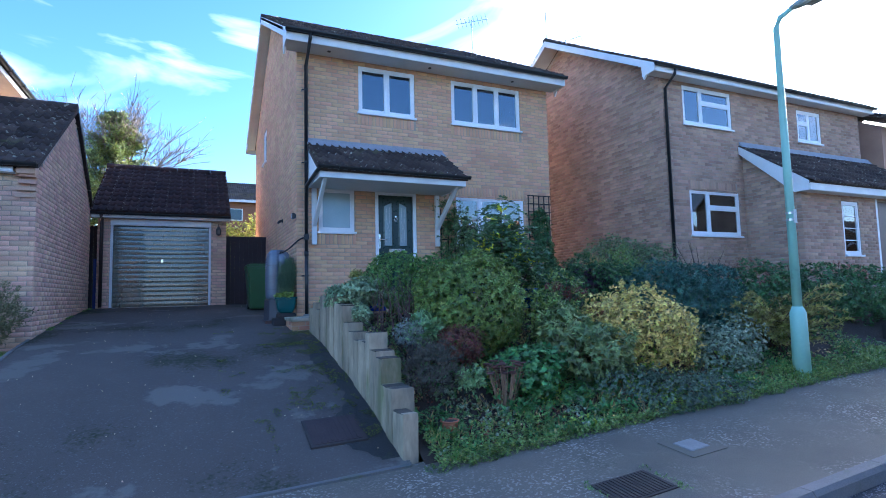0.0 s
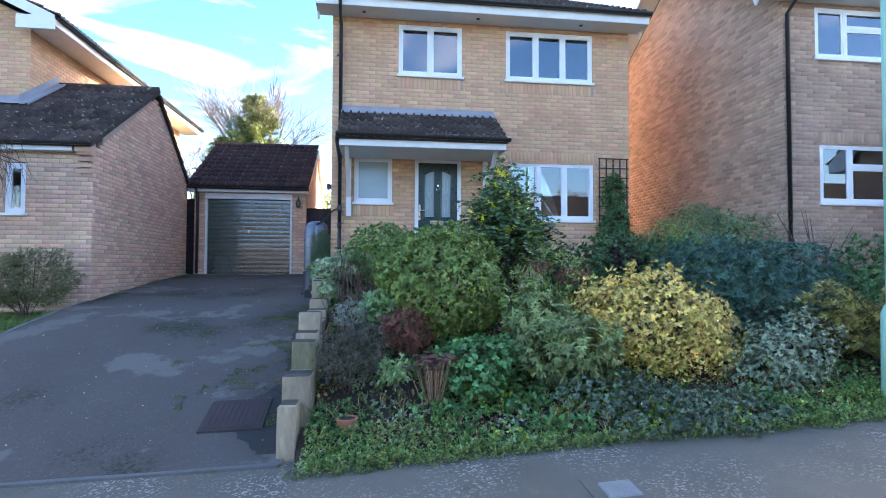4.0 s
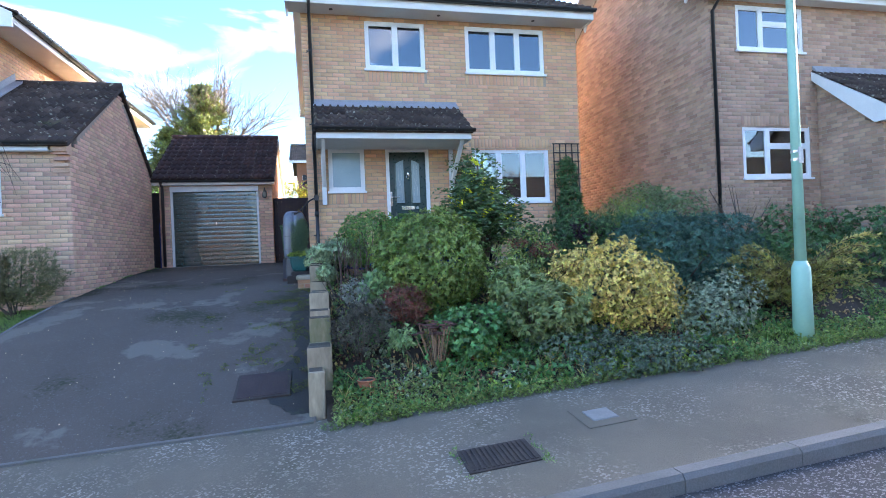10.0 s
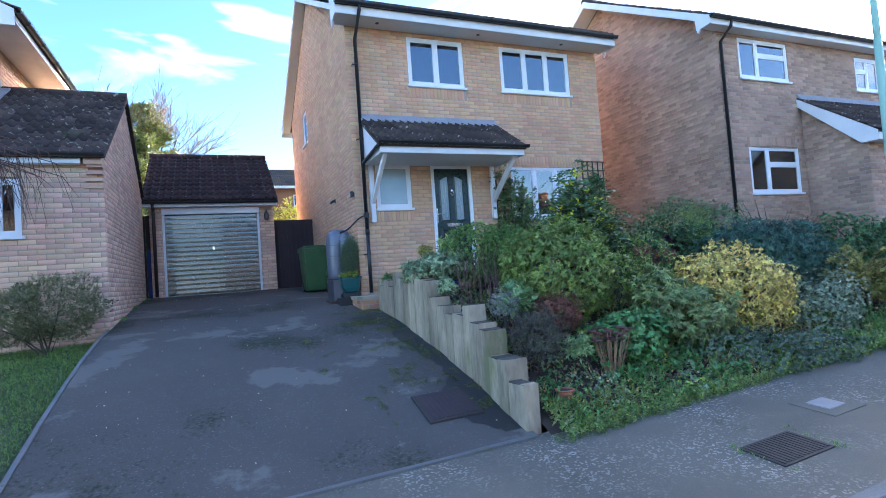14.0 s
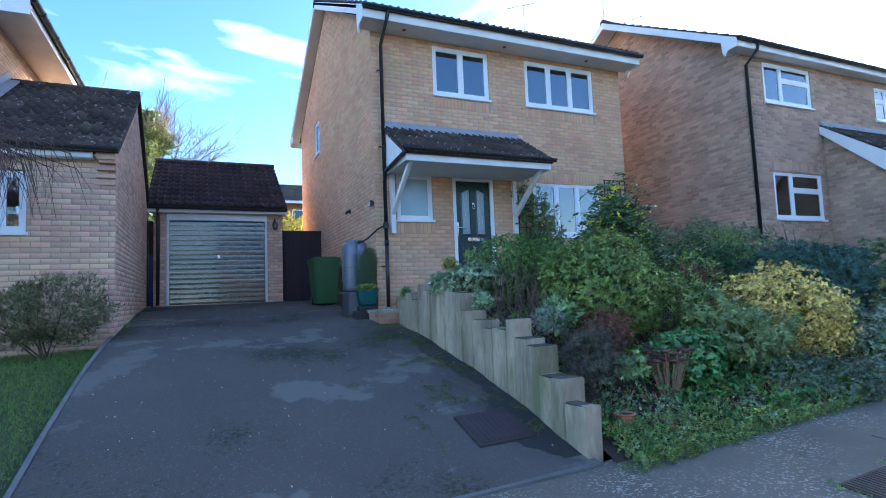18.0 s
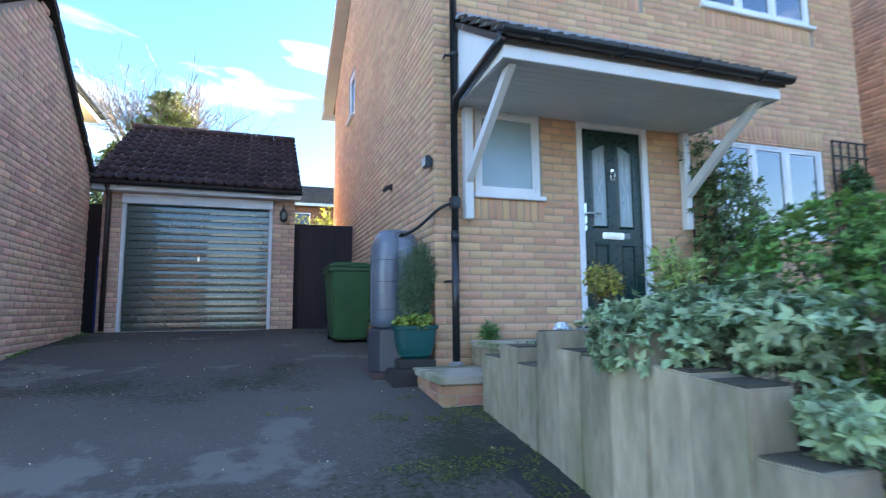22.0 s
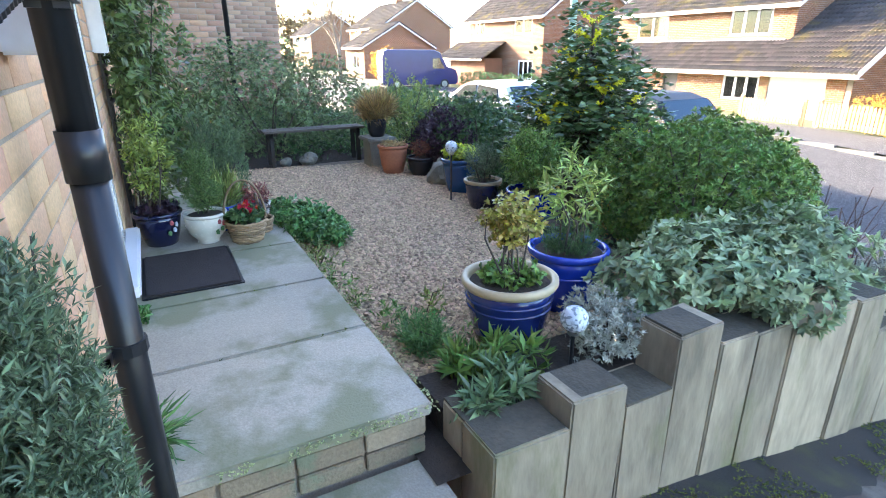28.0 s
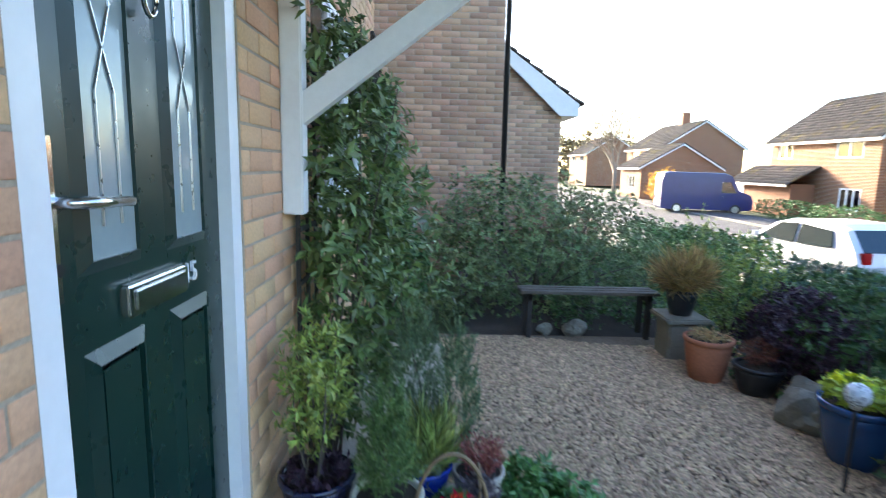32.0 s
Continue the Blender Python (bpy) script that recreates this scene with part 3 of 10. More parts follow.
# ---- windows ----
def window(parent, x0, z0, x1, z1, y, cols, transoms=(), sill=True, depth=0.07, frame_w=0.055, material=None, blind=None, n=(0, -1), at=None, bars=0, panes=None):
    """A window set in a wall that faces -y (or along n, with at giving the wall's place). cols: panes' shares; transoms: {pane: height}."""
    material = material or UPVC
    fr = bmesh.new()
    swap = n[0] != 0

    def bx(bm, a, b0, c, d, e, f):
        if swap:
            s = n[0]
            lo, hi = sorted((at + s * -b0, at + s * -e))
            return B((lo, a, c, hi, d, f), bm=bm)
        lo, hi = sorted((y + b0, y + e))
        if n[1] > 0:
            lo, hi = 2 * y - hi, 2 * y - lo
        return B((a, lo, c, d, hi, f), bm=bm)

    win = part("window", bx(bmesh.new(), x0 + 0.004, depth - 0.012, z0 + 0.004, x1 - 0.004, depth + 0.02, z0 + 0.03), material, parent)
    fb = bmesh.new()
    for b in ((x0, z0, x1, z0 + frame_w), (x0, z1 - frame_w, x1, z1), (x0, z0 + frame_w, x0 + frame_w, z1 - frame_w), (x1 - frame_w, z0 + frame_w, x1, z1 - frame_w)):
        bx(fb, b[0], 0.012, b[1], b[2], depth, b[3])
    part("window_frame", fb, material, win)
    tot, u = sum(cols), x0 + frame_w
    inner = x1 - x0 - 2 * frame_w
    for i, cshare in enumerate(cols):
        w = inner * cshare / tot
        if i:
            part("mullion", bx(bmesh.new(), u - 0.03, 0.014, z0 + frame_w, u + 0.03, depth - 0.002, z1 - frame_w), material, win)
        lo, hi = u + (0.03 if i else 0), u + w - (0.03 if i < len(cols) - 1 else 0)
        zs = [z0 + frame_w, z1 - frame_w]
        if i in transoms:
            zt = z0 + (z1 - z0) * transoms[i]
            part("transom", bx(bmesh.new(), lo, 0.015, zt - 0.03, hi, depth - 0.003, zt + 0.03), material, win)
            zs = [zs[0], zt - 0.03, zt + 0.03, zs[1]]
        for za, zb in zip(zs[::2], zs[1::2]):
            sb = bmesh.new()
            for b in ((lo, za, hi, za + 0.03), (lo, zb - 0.03, hi, zb), (lo, za + 0.03, lo + 0.03, zb - 0.03), (hi - 0.03, za + 0.03, hi, zb - 0.03)):
                bx(sb, b[0], 0.022, b[1], b[2], depth - 0.006, b[3])
            part("sash", sb, material, win)
            pane = part("pane", bx(bmesh.new(), lo + 0.03, depth - 0.032, za + 0.03, hi - 0.03, depth - 0.027, zb - 0.03), panes or GLASS, win)
            for k in range(bars):
                zz = za + (zb - za) * (k + 1) / (bars + 1)
                part("glazing_bar", bx(bmesh.new(), lo + 0.03, depth - 0.045, zz - 0.01, hi - 0.03, depth - 0.036, zz + 0.01), material, win)
        u += w
    if sill:
        sl = bmesh.new()
        bx(sl, x0 - 0.03, -0.055, z0 - 0.045, x1 + 0.03, depth, z0 - 0.002)
        bmesh.ops.bevel(sl, geom=sl.edges[:], offset=0.006, segments=2, affect="EDGES")
        part("window_sill", sl, material, win)
    return win


def curtain(x0, z0, x1, z1, y, parent, material=None, folds=9, label="", amp=0.02):
    """A hanging cloth with folds, behind a window that faces along y."""
    bm, n = bmesh.new(), folds * 8
    rows = [[bm.verts.new((x0 + (x1 - x0) * i / n, y + amp * math.sin(TAU * folds * i / n + 0.4 * j), z0 + (z1 - z0) * j / 3)) for i in range(n + 1)] for j in range(4)]
    for r0, r1 in zip(rows, rows[1:]):
        for i in range(n):
            bm.faces.new((r0[i], r0[i + 1], r1[i + 1], r1[i]))
    return part("curtain", bm, material or CURTAIN, parent, label, smooth=True)

# ---- levels of the ground ----
def lerp_rows(rows, v):
    if v <= rows[0][0]:
        return rows[0][1]
    for (a, p), (b, q) in zip(rows, rows[1:]):
        if v <= b:
            return p + (q - p) * (v - a) / (b - a)
    return rows[-1][1]


def smooth(t):
    t = min(1.0, max(0.0, t))
    return t * t * (3 - 2 * t)


STREET = [(-60, -0.30), (-3, -0.05), (1.7, 0.10), (9, 0.57), (30, 0.60), (120, 0.2)]     # along x, at y = 3.2
DRIVE = [(4.5, 0.20), (5.45, 0.455), (6.5, 0.69), (7.85, 0.945), (9.2, 1.13), (10.5, 1.25), (12.5, 1.42), (14.6, 1.53), (20, 1.7)]
KERB_Y = 2.54


def street(x):
    return lerp_rows(STREET, x)


def pave_z(x, y):
    return street(x) + 0.07 * (y - 3.2)


def road_z(x, y):
    low = 0.10 * smooth((x - 2.0) / 2.0) + 0.02
    far = smooth((KERB_Y - 0.3 - y) / 12.0)
    return pave_z(x, KERB_Y) - low + 0.03 * min(2.6, KERB_Y - y) - 0.25 * far * smooth((8 - y) / 16)


def drive_z(x, y):
    a = pave_z(x, 4.62)
    return a + (lerp_rows(DRIVE, y) - 0.20) * (1.53 - a) / 1.33


GRAVEL_Z, SLAB_Z = 1.425, 1.55


def bed_edge(x):
    """Where the planting ends on the pavement."""
    return 4.26 - 0.10 * smooth((x - 4.4) / 1.5) - 0.06 * smooth((x - 7) / 2)


def bed_z(x, y):
    """The planted slope between the pavement and the level garden."""
    low = pave_z(x, 4.2) + 0.02
    high = GRAVEL_Z if x < 7 else GRAVEL_Z + 0.12 * smooth((x - 7) / 2)
    edge = pave_z(x, bed_edge(x)) - 0.03
    return edge + (low + (high - low) * smooth((y - 4.0) / 3.5) - edge) * smooth((y - bed_edge(x)) / 0.3)


def lawn_z(x, y):
    return pave_z(x, 4.5) + (lerp_rows(DRIVE, y) - 0.2) * 0.92 + 0.03


def terrain(x, y):
    """The one sheet of earth under everything."""
    if y > 4.3:
        if x < -2.35:
            z = lawn_z(x, min(y, 14))
        elif x < 2.3:
            z = drive_z(min(x, 1.7), min(y, 16)) - 0.25
        else:
            z = bed_z(x, y) - 0.15
        return z - 0.02 + (0.03 * (y - 20) if y > 20 else 0)
    if y > KERB_Y:
        return pave_z(x, y) - 0.15
    if y > -5.85:
        return road_z(x, y) - 0.12
    return road_z(x, -5.85) - 0.02 - 0.01 * min(40, (-5.85 - y)) * (1 if x < 40 else 0.3)


def sheet(name, xs, ys, zf, material, lift=0.0):
    verts = [(x, y, zf(x, y) + lift) for y in ys for x in xs]
    w = len(xs)
    faces = [(j * w + i, j * w + i + 1, (j + 1) * w + i + 1, (j + 1) * w + i) for j in range(len(ys) - 1) for i in range(w - 1)]
    return raw_mesh(name, verts, faces)


def steps(a, b, d):
    n = max(1, round((b - a) / d))
    return [a + (b - a) * i / n for i in range(n + 1)]


gx = [-400, -150, -60, -30, -15, -9] + steps(-7, 16, 0.5) + [18, 21, 25, 30, 40, 55, 80, 150, 400]
gy = [-400, -150, -60, -40, -25, -16, -12, -9, -7.5, -5.95, -5.8] + steps(-5.0, 2.2, 0.5) + [2.4] + steps(2.7, 4.25, 0.3) + [4.4] + steps(4.7, 16, 0.4) + [18, 21, 25, 30, 40, 60, 120, 400]
ground = tagged(attach("ground", sheet("ground", gx, gy, terrain, None), SOIL), "bare dark garden soil and rough earth", "ground", "", "structure")
ground.data.materials.clear()
ground.data.materials.append(TURF)

road = tagged(attach("road", sheet("road", [-150, -60, -30, -15] + steps(-10, 16, 0.8) + [20, 30, 50, 80, 150], steps(-5.6, KERB_Y - 0.13, 0.5), road_z, None), ROAD),
              "worn grey asphalt road beside a stone kerb", "road", "", "structure")


px = [-150, -60, -30, -15] + steps(-10, 16, 0.4) + [20, 30, 50, 80, 150]
pv, pf, PN = [], [], 8
for x in px:
    y1 = 4.46 if x <= 1.7 else bed_edge(x) + 0.25
    for j in range(PN + 1):
        y = KERB_Y + (y1 - KERB_Y) * j / PN
        pv.append((x, y, pave_z(x, y)))
for i in range(len(px) - 1):
    for j in range(PN):
        a = i * (PN + 1) + j
        pf.append((a, a + PN + 1, a + PN + 2, a + 1))
pavement = tagged(attach("pavement", raw_mesh("pavement", pv, pf), PAVE), "old gritty asphalt pavement with moss at its edge", "pavement", "", "structure")

# kerb stones, and the far kerb
kerb = tagged(new("kerb"), "row of worn concrete kerb stones beside the road", "kerb", "", "structure")
KL = 0.915
for i in range(-12, 24):
    x = i * KL + 0.35
    low = 0.10 * smooth((x + 0.45 - 2.0) / 2.0) + 0.02
    za, zb = pave_z(x, KERB_Y), pave_z(x + KL, KERB_Y)
    bm = bmesh.new()
    prism(bm, [(-0.125, -0.25), (0.0, -0.25), (0.0, 0.004), (-0.10, 0.004), (-0.125, -0.03)],
          lambda u, v: Vector((x + 0.004, KERB_Y + u, za + v)), lambda u, v: Vector((x + KL - 0.004, KERB_Y + u, zb + v)))
    k = part("kerb_stone", bm, KERB, kerb)
fk = bmesh.new()
for i in range(-6, 60):
    x = i * KL
    z = road_z(x, -5.65)
    B((x, -5.85, z - 0.2, x + KL - 0.008, -5.70, z + 0.10), bm=fk)
tagged(part("far_kerb", fk, KERB), "line of pale kerb stones across the road", "kerb", "", "structure")
fp = sheet("far_pavement", [-60, -30, -10] + steps(-6, 30, 2) + [40, 60, 100], steps(-8.4, -5.8, 0.5), lambda x, y: road_z(x, -5.65) + 0.09, None)
tagged(attach("far_pavement", fp, ROAD), "grey asphalt pavement across the road", "pavement", "", "structure")

# the drive, with its edging and the sunken cover
dv, df = [], []
dxs, dys = steps(-2.28, 1.70, 0.25), steps(4.45, 14.62, 0.25)
for y in dys:
    for x in dxs:
        dv.append((x, y, drive_z(x, y) + 0.012 * noise.noise(Vector((x * 0.9, y * 0.9, 0)))))
w = len(dxs)
df = [(j * w + i, j * w + i + 1, (j + 1) * w + i + 1, (j + 1) * w + i) for j in range(len(dys) - 1) for i in range(w - 1)]
drive = tagged(attach("driveway", raw_mesh("driveway", dv, df), TARMAC, None, "", True), "dark purplish tarmac drive with paler patches and moss", "driveway", "", "structure")
edging = tagged(new("drive_edging"), "thin concrete edging between drive and lawn", "edging", "", "structure")
for i in range(6):
    y0, y1 = 4.47 + i * 0.895, 4.47 + (i + 1) * 0.895 - 0.01
    bm = bmesh.new()
    prism(bm, [(-2.325, -0.15), (-2.285, -0.15), (-2.285, 0.012), (-2.325, 0.012)], lambda u, v: Vector((u, y0, drive_z(-2.3, y0) + v)), lambda u, v: Vector((u, y1, drive_z(-2.3, y1) + v)))
    part("edging_stone", bm, KERB, edging)
bm = bmesh.new()
prism(bm, [(-0.03, -0.1), (0.03, -0.1), (0.03, 0.006), (-0.03, 0.006)], lambda u, v: Vector((-2.3, 4.45 + u, pave_z(-2.3, 4.62) + v)), lambda u, v: Vector((1.68, 4.45 + u, pave_z(1.68, 4.62) + v)))
structure("drive_threshold", bm, KERB, "flush mossy stone strip between drive and pavement", "edging")


def sloped_slab(x0, y0, x1, y1, zf, lift, thick, bm=None, bevel=0.0):
    bm = bm or bmesh.new()
    v = [bm.verts.new((x, y, zf(x, y) + l)) for l in (lift - thick, lift) for x, y in ((x0, y0), (x1, y0), (x1, y1), (x0, y1))]
    for q in ((0, 3, 2, 1), (4, 5, 6, 7), (0, 1, 5, 4), (1, 2, 6, 5), (2, 3, 7, 6), (3, 0, 4, 7)):
        bm.faces.new([v[i] for i in q])
    if bevel:
        bmesh.ops.bevel(bm, geom=bm.edges[:], offset=bevel, segments=1, affect="EDGES")
    return bm


COVERRED = mat("cover_infill", (0.060, 0.040, 0.036), (0.045, 0.031, 0.028), 5, 0.9, 60, 0.4)
RUST = mat("rusty_iron", (0.060, 0.048, 0.040), (0.040, 0.033, 0.028), 8, 0.75, 60, 0.4, metal=0.3)
mh = thing("manhole_cover", (1.18, 5.22, drive_z(1.18, 5.22)), "rectangular rusty iron manhole cover sunk in broken tarmac", "manhole cover")
part("cover_plate", sloped_slab(0.94, 5.00, 1.42, 5.45, drive_z, 0.024, 0.03), COVERRED, mh)
fr = bmesh.new()
for b in ((0.91, 4.97, 1.45, 5.0), (0.91, 5.45, 1.45, 5.48), (0.91, 5.0, 0.94, 5.45), (1.42, 5.0, 1.45, 5.45)):
    sloped_slab(*b, drive_z, 0.019, 0.03, fr)
part("cover_frame", fr, RUST, mh)
for i in range(9):
    part("rib", sloped_slab(0.965 + i * 0.049, 5.02, 0.98 + i * 0.049, 5.43, drive_z, 0.0275, 0.008), COVERRED, mh)
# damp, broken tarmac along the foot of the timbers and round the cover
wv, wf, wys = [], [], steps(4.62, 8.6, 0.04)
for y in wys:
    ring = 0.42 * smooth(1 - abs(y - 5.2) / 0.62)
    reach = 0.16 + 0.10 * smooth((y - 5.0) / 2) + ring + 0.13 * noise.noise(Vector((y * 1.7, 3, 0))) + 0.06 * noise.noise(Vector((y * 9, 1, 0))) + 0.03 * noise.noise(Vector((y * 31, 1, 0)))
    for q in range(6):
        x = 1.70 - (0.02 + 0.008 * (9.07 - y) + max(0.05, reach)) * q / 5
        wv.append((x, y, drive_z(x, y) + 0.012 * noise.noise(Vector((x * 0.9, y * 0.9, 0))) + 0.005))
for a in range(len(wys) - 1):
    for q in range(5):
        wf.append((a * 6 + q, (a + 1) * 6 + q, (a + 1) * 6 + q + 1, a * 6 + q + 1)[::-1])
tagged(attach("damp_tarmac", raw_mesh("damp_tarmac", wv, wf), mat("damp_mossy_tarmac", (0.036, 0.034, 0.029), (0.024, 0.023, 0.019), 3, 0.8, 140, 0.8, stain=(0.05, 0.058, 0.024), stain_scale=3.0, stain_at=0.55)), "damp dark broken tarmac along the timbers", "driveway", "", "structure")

dg = thing("drain_cover", (3.0, 3.2, pave_z(3.0, 3.2)), "rusty ribbed iron drain cover set in the pavement", "drain cover")
part("cover_frame", sloped_slab(2.74, 2.98, 3.28, 3.34, pave_z, 0.010, 0.03), RUST, dg)
for i in range(14):
    part("rib", sloped_slab(2.765 + i * 0.0363, 3.0, 2.785 + i * 0.0363, 3.32, pave_z, 0.017, 0.01), RUST, dg)
sc = thing("stopcock_cover", (4.02, 3.5, pave_z(4.02, 3.5)), "small pale square access cover in a concrete collar", "access cover")
part("collar", sloped_slab(3.82, 3.30, 4.24, 3.70, pave_z, 0.008, 0.04), PAVE, sc)
part("lid", sloped_slab(3.91, 3.40, 4.14, 3.61, pave_z, 0.016, 0.03, None, 0.006), mat("galvanised_lid", (0.23, 0.235, 0.22), (0.17, 0.175, 0.165), 8, 0.5, 60, 0.2), sc)

# ---- the house with the green door ----
HX0, HX1, HY, HB = 1.635, 7.37, 10.06, 17.6
house = thing("house", (4.5, 13.8, 1.3), "two-storey buff brick house with white windows and a green door", "house")
holes_front = [(2.04 - HX0, 2.915, 2.735 - HX0, 3.76), (3.155 - HX0, 1.60, 4.03 - HX0, 3.755), (4.95 - HX0, 2.64, 6.63 - HX0, 3.755),
               (2.84 - HX0, 5.32, 4.04 - HX0, 6.28), (4.89 - HX0, 5.32, 6.62 - HX0, 6.28)]
soldier_front = [(2.02 - HX0, 2.671, 2.75 - HX0, 2.894), (4.93 - HX0, 3.76, 6.65 - HX0, 3.955), (2.82 - HX0, 5.071, 4.06 - HX0, 5.294), (4.87 - HX0, 5.071, 6.64 - HX0, 5.294)]
wall(house, "front_wall", (HX0, HY, 0), (1, 0, 0), (0, -1, 0), HX1 - HX0, 1.10, lambda u: 6.45, holes_front, BUFF, soldiers=soldier_front, seed=1, near=(0.0, 1.3, 1.75, 3.2), quoins=(1, 0))
RIDGE_Y, RIDGE_Z, EAVE_Z = 13.85, 8.78, 6.48
gable = lambda u: min(EAVE_Z + (u + 0.35) * (RIDGE_Z - EAVE_Z) / (RIDGE_Y - HY + 0.35), EAVE_Z + (HB - HY - u + 0.35) * (RIDGE_Z - EAVE_Z) / (HB - RIDGE_Y + 0.35)) - 0.06
wall(house, "side_wall", (HX0, HY, 0), (0, 1, 0), (-1, 0, 0), HB - HY, 1.10, gable, [(14.80 - HY, 5.35, 15.45 - HY, 6.25)], BUFF, seed=2, near=(0.0, 1.2, 1.6, 3.3), quoins=(0, 0), body_from=0.3)
wall(house, "far_side_wall", (HX1, HY + 0.01, 0), (0, 1, 0), (1, 0, 0), HB - HY - 0.01, 1.10, gable, [], BUFF, seed=3, body_from=0.29)
bm = B((HX0 + 0.31, HB - 0.3, 1.1, HX1 - 0.31, HB, 6.45))
part("back_wall", bm, MORTAR, house)
bm = B((HX0 + 0.3, HY + 0.3, 4.35, HX1 - 0.3, HB - 0.3, 4.45), (HX0 + 0.3, HY + 0.3, 6.40, HX1 - 0.3, HB - 0.3, 6.44))
part("inner_floor", bm, INTERIOR, house)
part("plinth", B((HX0 - 0.012, HY - 0.014, 0.9, HX1, HY + 0.1, 1.28), (HX0 - 0.012, HY + 0.1, 0.9, HX0 + 0.1, HB, 1.28)), CONCRETE, house)

# roof, with fascias, barge boards and gutters
RX0, RX1, RY0, RY1 = 1.37, 7.55, 9.60, 18.10
sl = math.hypot(RIDGE_Y - RY0, RIDGE_Z - EAVE_Z)
roof = part("roof", B((HX0 + 0.35, HY + 0.35, EAVE_Z + 0.02, HX1 - 0.35, HB - 0.35, EAVE_Z + 0.06)), TILE, house)
tiled_slope(house, "front_slope", (RX0, RY0 - 0.04, EAVE_Z + 0.055), (1, 0, 0), (0, RIDGE_Y - RY0, RIDGE_Z - EAVE_Z), RX1 - RX0, sl + 0.04, TILE)
tiled_slope(house, "back_slope", (RX1, RY1, EAVE_Z + 0.055), (-1, 0, 0), (0, RIDGE_Y - RY1, RIDGE_Z - EAVE_Z), RX1 - RX0, math.hypot(RIDGE_Y - RY1, RIDGE_Z - EAVE_Z), TILE)
ridge_tiles(roof, (RX0, RIDGE_Y, RIDGE_Z + 0.05), (RX1, RIDGE_Y, RIDGE_Z + 0.05), TILE)


def barge(parent, x, ya, za, yr, zr, yb, zb, t=0.03, h=0.19, out=-1, soffit=0.25):
    """White boards up both slopes of a gable that faces along x, with the soffit behind them."""
    for (y0, z0, y1, z1) in ((ya, za, yr, zr), (yb, zb, yr, zr)):
        bm = bmesh.new()
        prism(bm, [(y0, z0), (y1, z1), (y1, z1 - h), (y0, z0 - h)], lambda u, v: Vector((x, u, v)), lambda u, v: Vector((x - out * t, u, v)))
        part("barge_board", bm, PAINT, parent)
        bm = bmesh.new()
        prism(bm, [(y0, z0 - 0.10), (y1, z1 - 0.10), (y1, z1 - 0.13), (y0, z0 - 0.13)], lambda u, v: Vector((x - out * (t + 0.001), u, v)), lambda u, v: Vector((x - out * soffit, u, v)))
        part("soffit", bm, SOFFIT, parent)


barge(house, RX0, RY0, EAVE_Z + 0.10, RIDGE_Y, RIDGE_Z + 0.09, RY1, EAVE_Z + 0.10, soffit=0.27)
barge(house, RX1, RY0, EAVE_Z + 0.10, RIDGE_Y, RIDGE_Z + 0.09, RY1, EAVE_Z + 0.10, out=1, soffit=0.2)
part("fascia", B((RX0 + 0.03, RY0 - 0.022, EAVE_Z - 0.13, RX1 - 0.03, RY0, EAVE_Z + 0.07), bevel=0.004), PAINT, house)
part("back_fascia", B((RX0, RY1, EAVE_Z - 0.15, RX1, RY1 + 0.022, EAVE_Z + 0.07)), PAINT, house)
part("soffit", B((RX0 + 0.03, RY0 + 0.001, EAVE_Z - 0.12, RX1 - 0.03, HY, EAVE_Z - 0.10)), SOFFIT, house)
BOX = [(RY0 - 0.02, EAVE_Z + 0.08), (RY0 - 0.02, EAVE_Z - 0.13), (9.86, EAVE_Z - 0.15), (9.93, EAVE_Z - 0.26), (9.97, EAVE_Z - 0.15), (9.99, EAVE_Z + 0.29)]
part("box_end", prism(bmesh.new(), BOX, lambda u, v: Vector((RX0 - 0.004, u, v)), lambda u, v: Vector((RX0 + 0.034, u, v))), PAINT, house)
part("box_end", prism(bmesh.new(), BOX, lambda u, v: Vector((RX1 - 0.034, u, v)), lambda u, v: Vector((RX1 + 0.004, u, v))), PAINT, house)
part("box_end", B((RX0 - 0.002, HB + 0.02, EAVE_Z - 0.10, RX0 + 0.03, RY1 + 0.02, EAVE_Z + 0.06)), PAINT, house)
for x in (2.2, 4.3, 6.3):
    bm = bmesh.new()
    lathe(bm, (x, RY0 + 0.22, EAVE_Z - 0.13), [(0.035, 0.0), (0.035, 0.012)], 12)
    part("soffit_vent", bm, BLACKPLASTIC, house)


def gutter(parent, a, b, r=0.058, brackets=0.9, material=None):
    """A half-round gutter with clips, from a to b."""
    material = material or BLACKPLASTIC
    a, b = Vector(a), Vector(b)
    d = (b - a).normalized()
    side = d.cross(Vector((0, 0, 1))).normalized()
    bm, rings = bmesh.new(), []
    for p in (a, b):
        ring = [p + side * (rr * math.cos(math.pi * k / 8)) - Vector((0, 0, 1)) * (rr * math.sin(math.pi * k / 8)) for rr in (r, r - 0.006) for k in (range(9) if rr == r else range(8, -1, -1))]
        rings.append([bm.verts.new(q) for q in ring])
    for k in range(18):
        bm.faces.new((rings[0][k], rings[0][(k + 1) % 18], rings[1][(k + 1) % 18], rings[1][k]))
    bm.faces.new(rings[0][::-1])
    bm.faces.new(rings[1])
    g = part("gutter", bm, material, parent, smooth=False)
    n = int((b - a).length / brackets)
    for i in range(n + 1):
        p = a.lerp(b, (i + 0.5) / (n + 1))
        bm = bmesh.new()
        tube(bm, [p + side * (r + 0.006) * math.cos(math.pi * k / 8) - Vector((0, 0, 1)) * (r + 0.006) * math.sin(math.pi * k / 8) for k in range(9)], 0.009, 6)
        part("gutter_clip", bm, material, g)
    return g


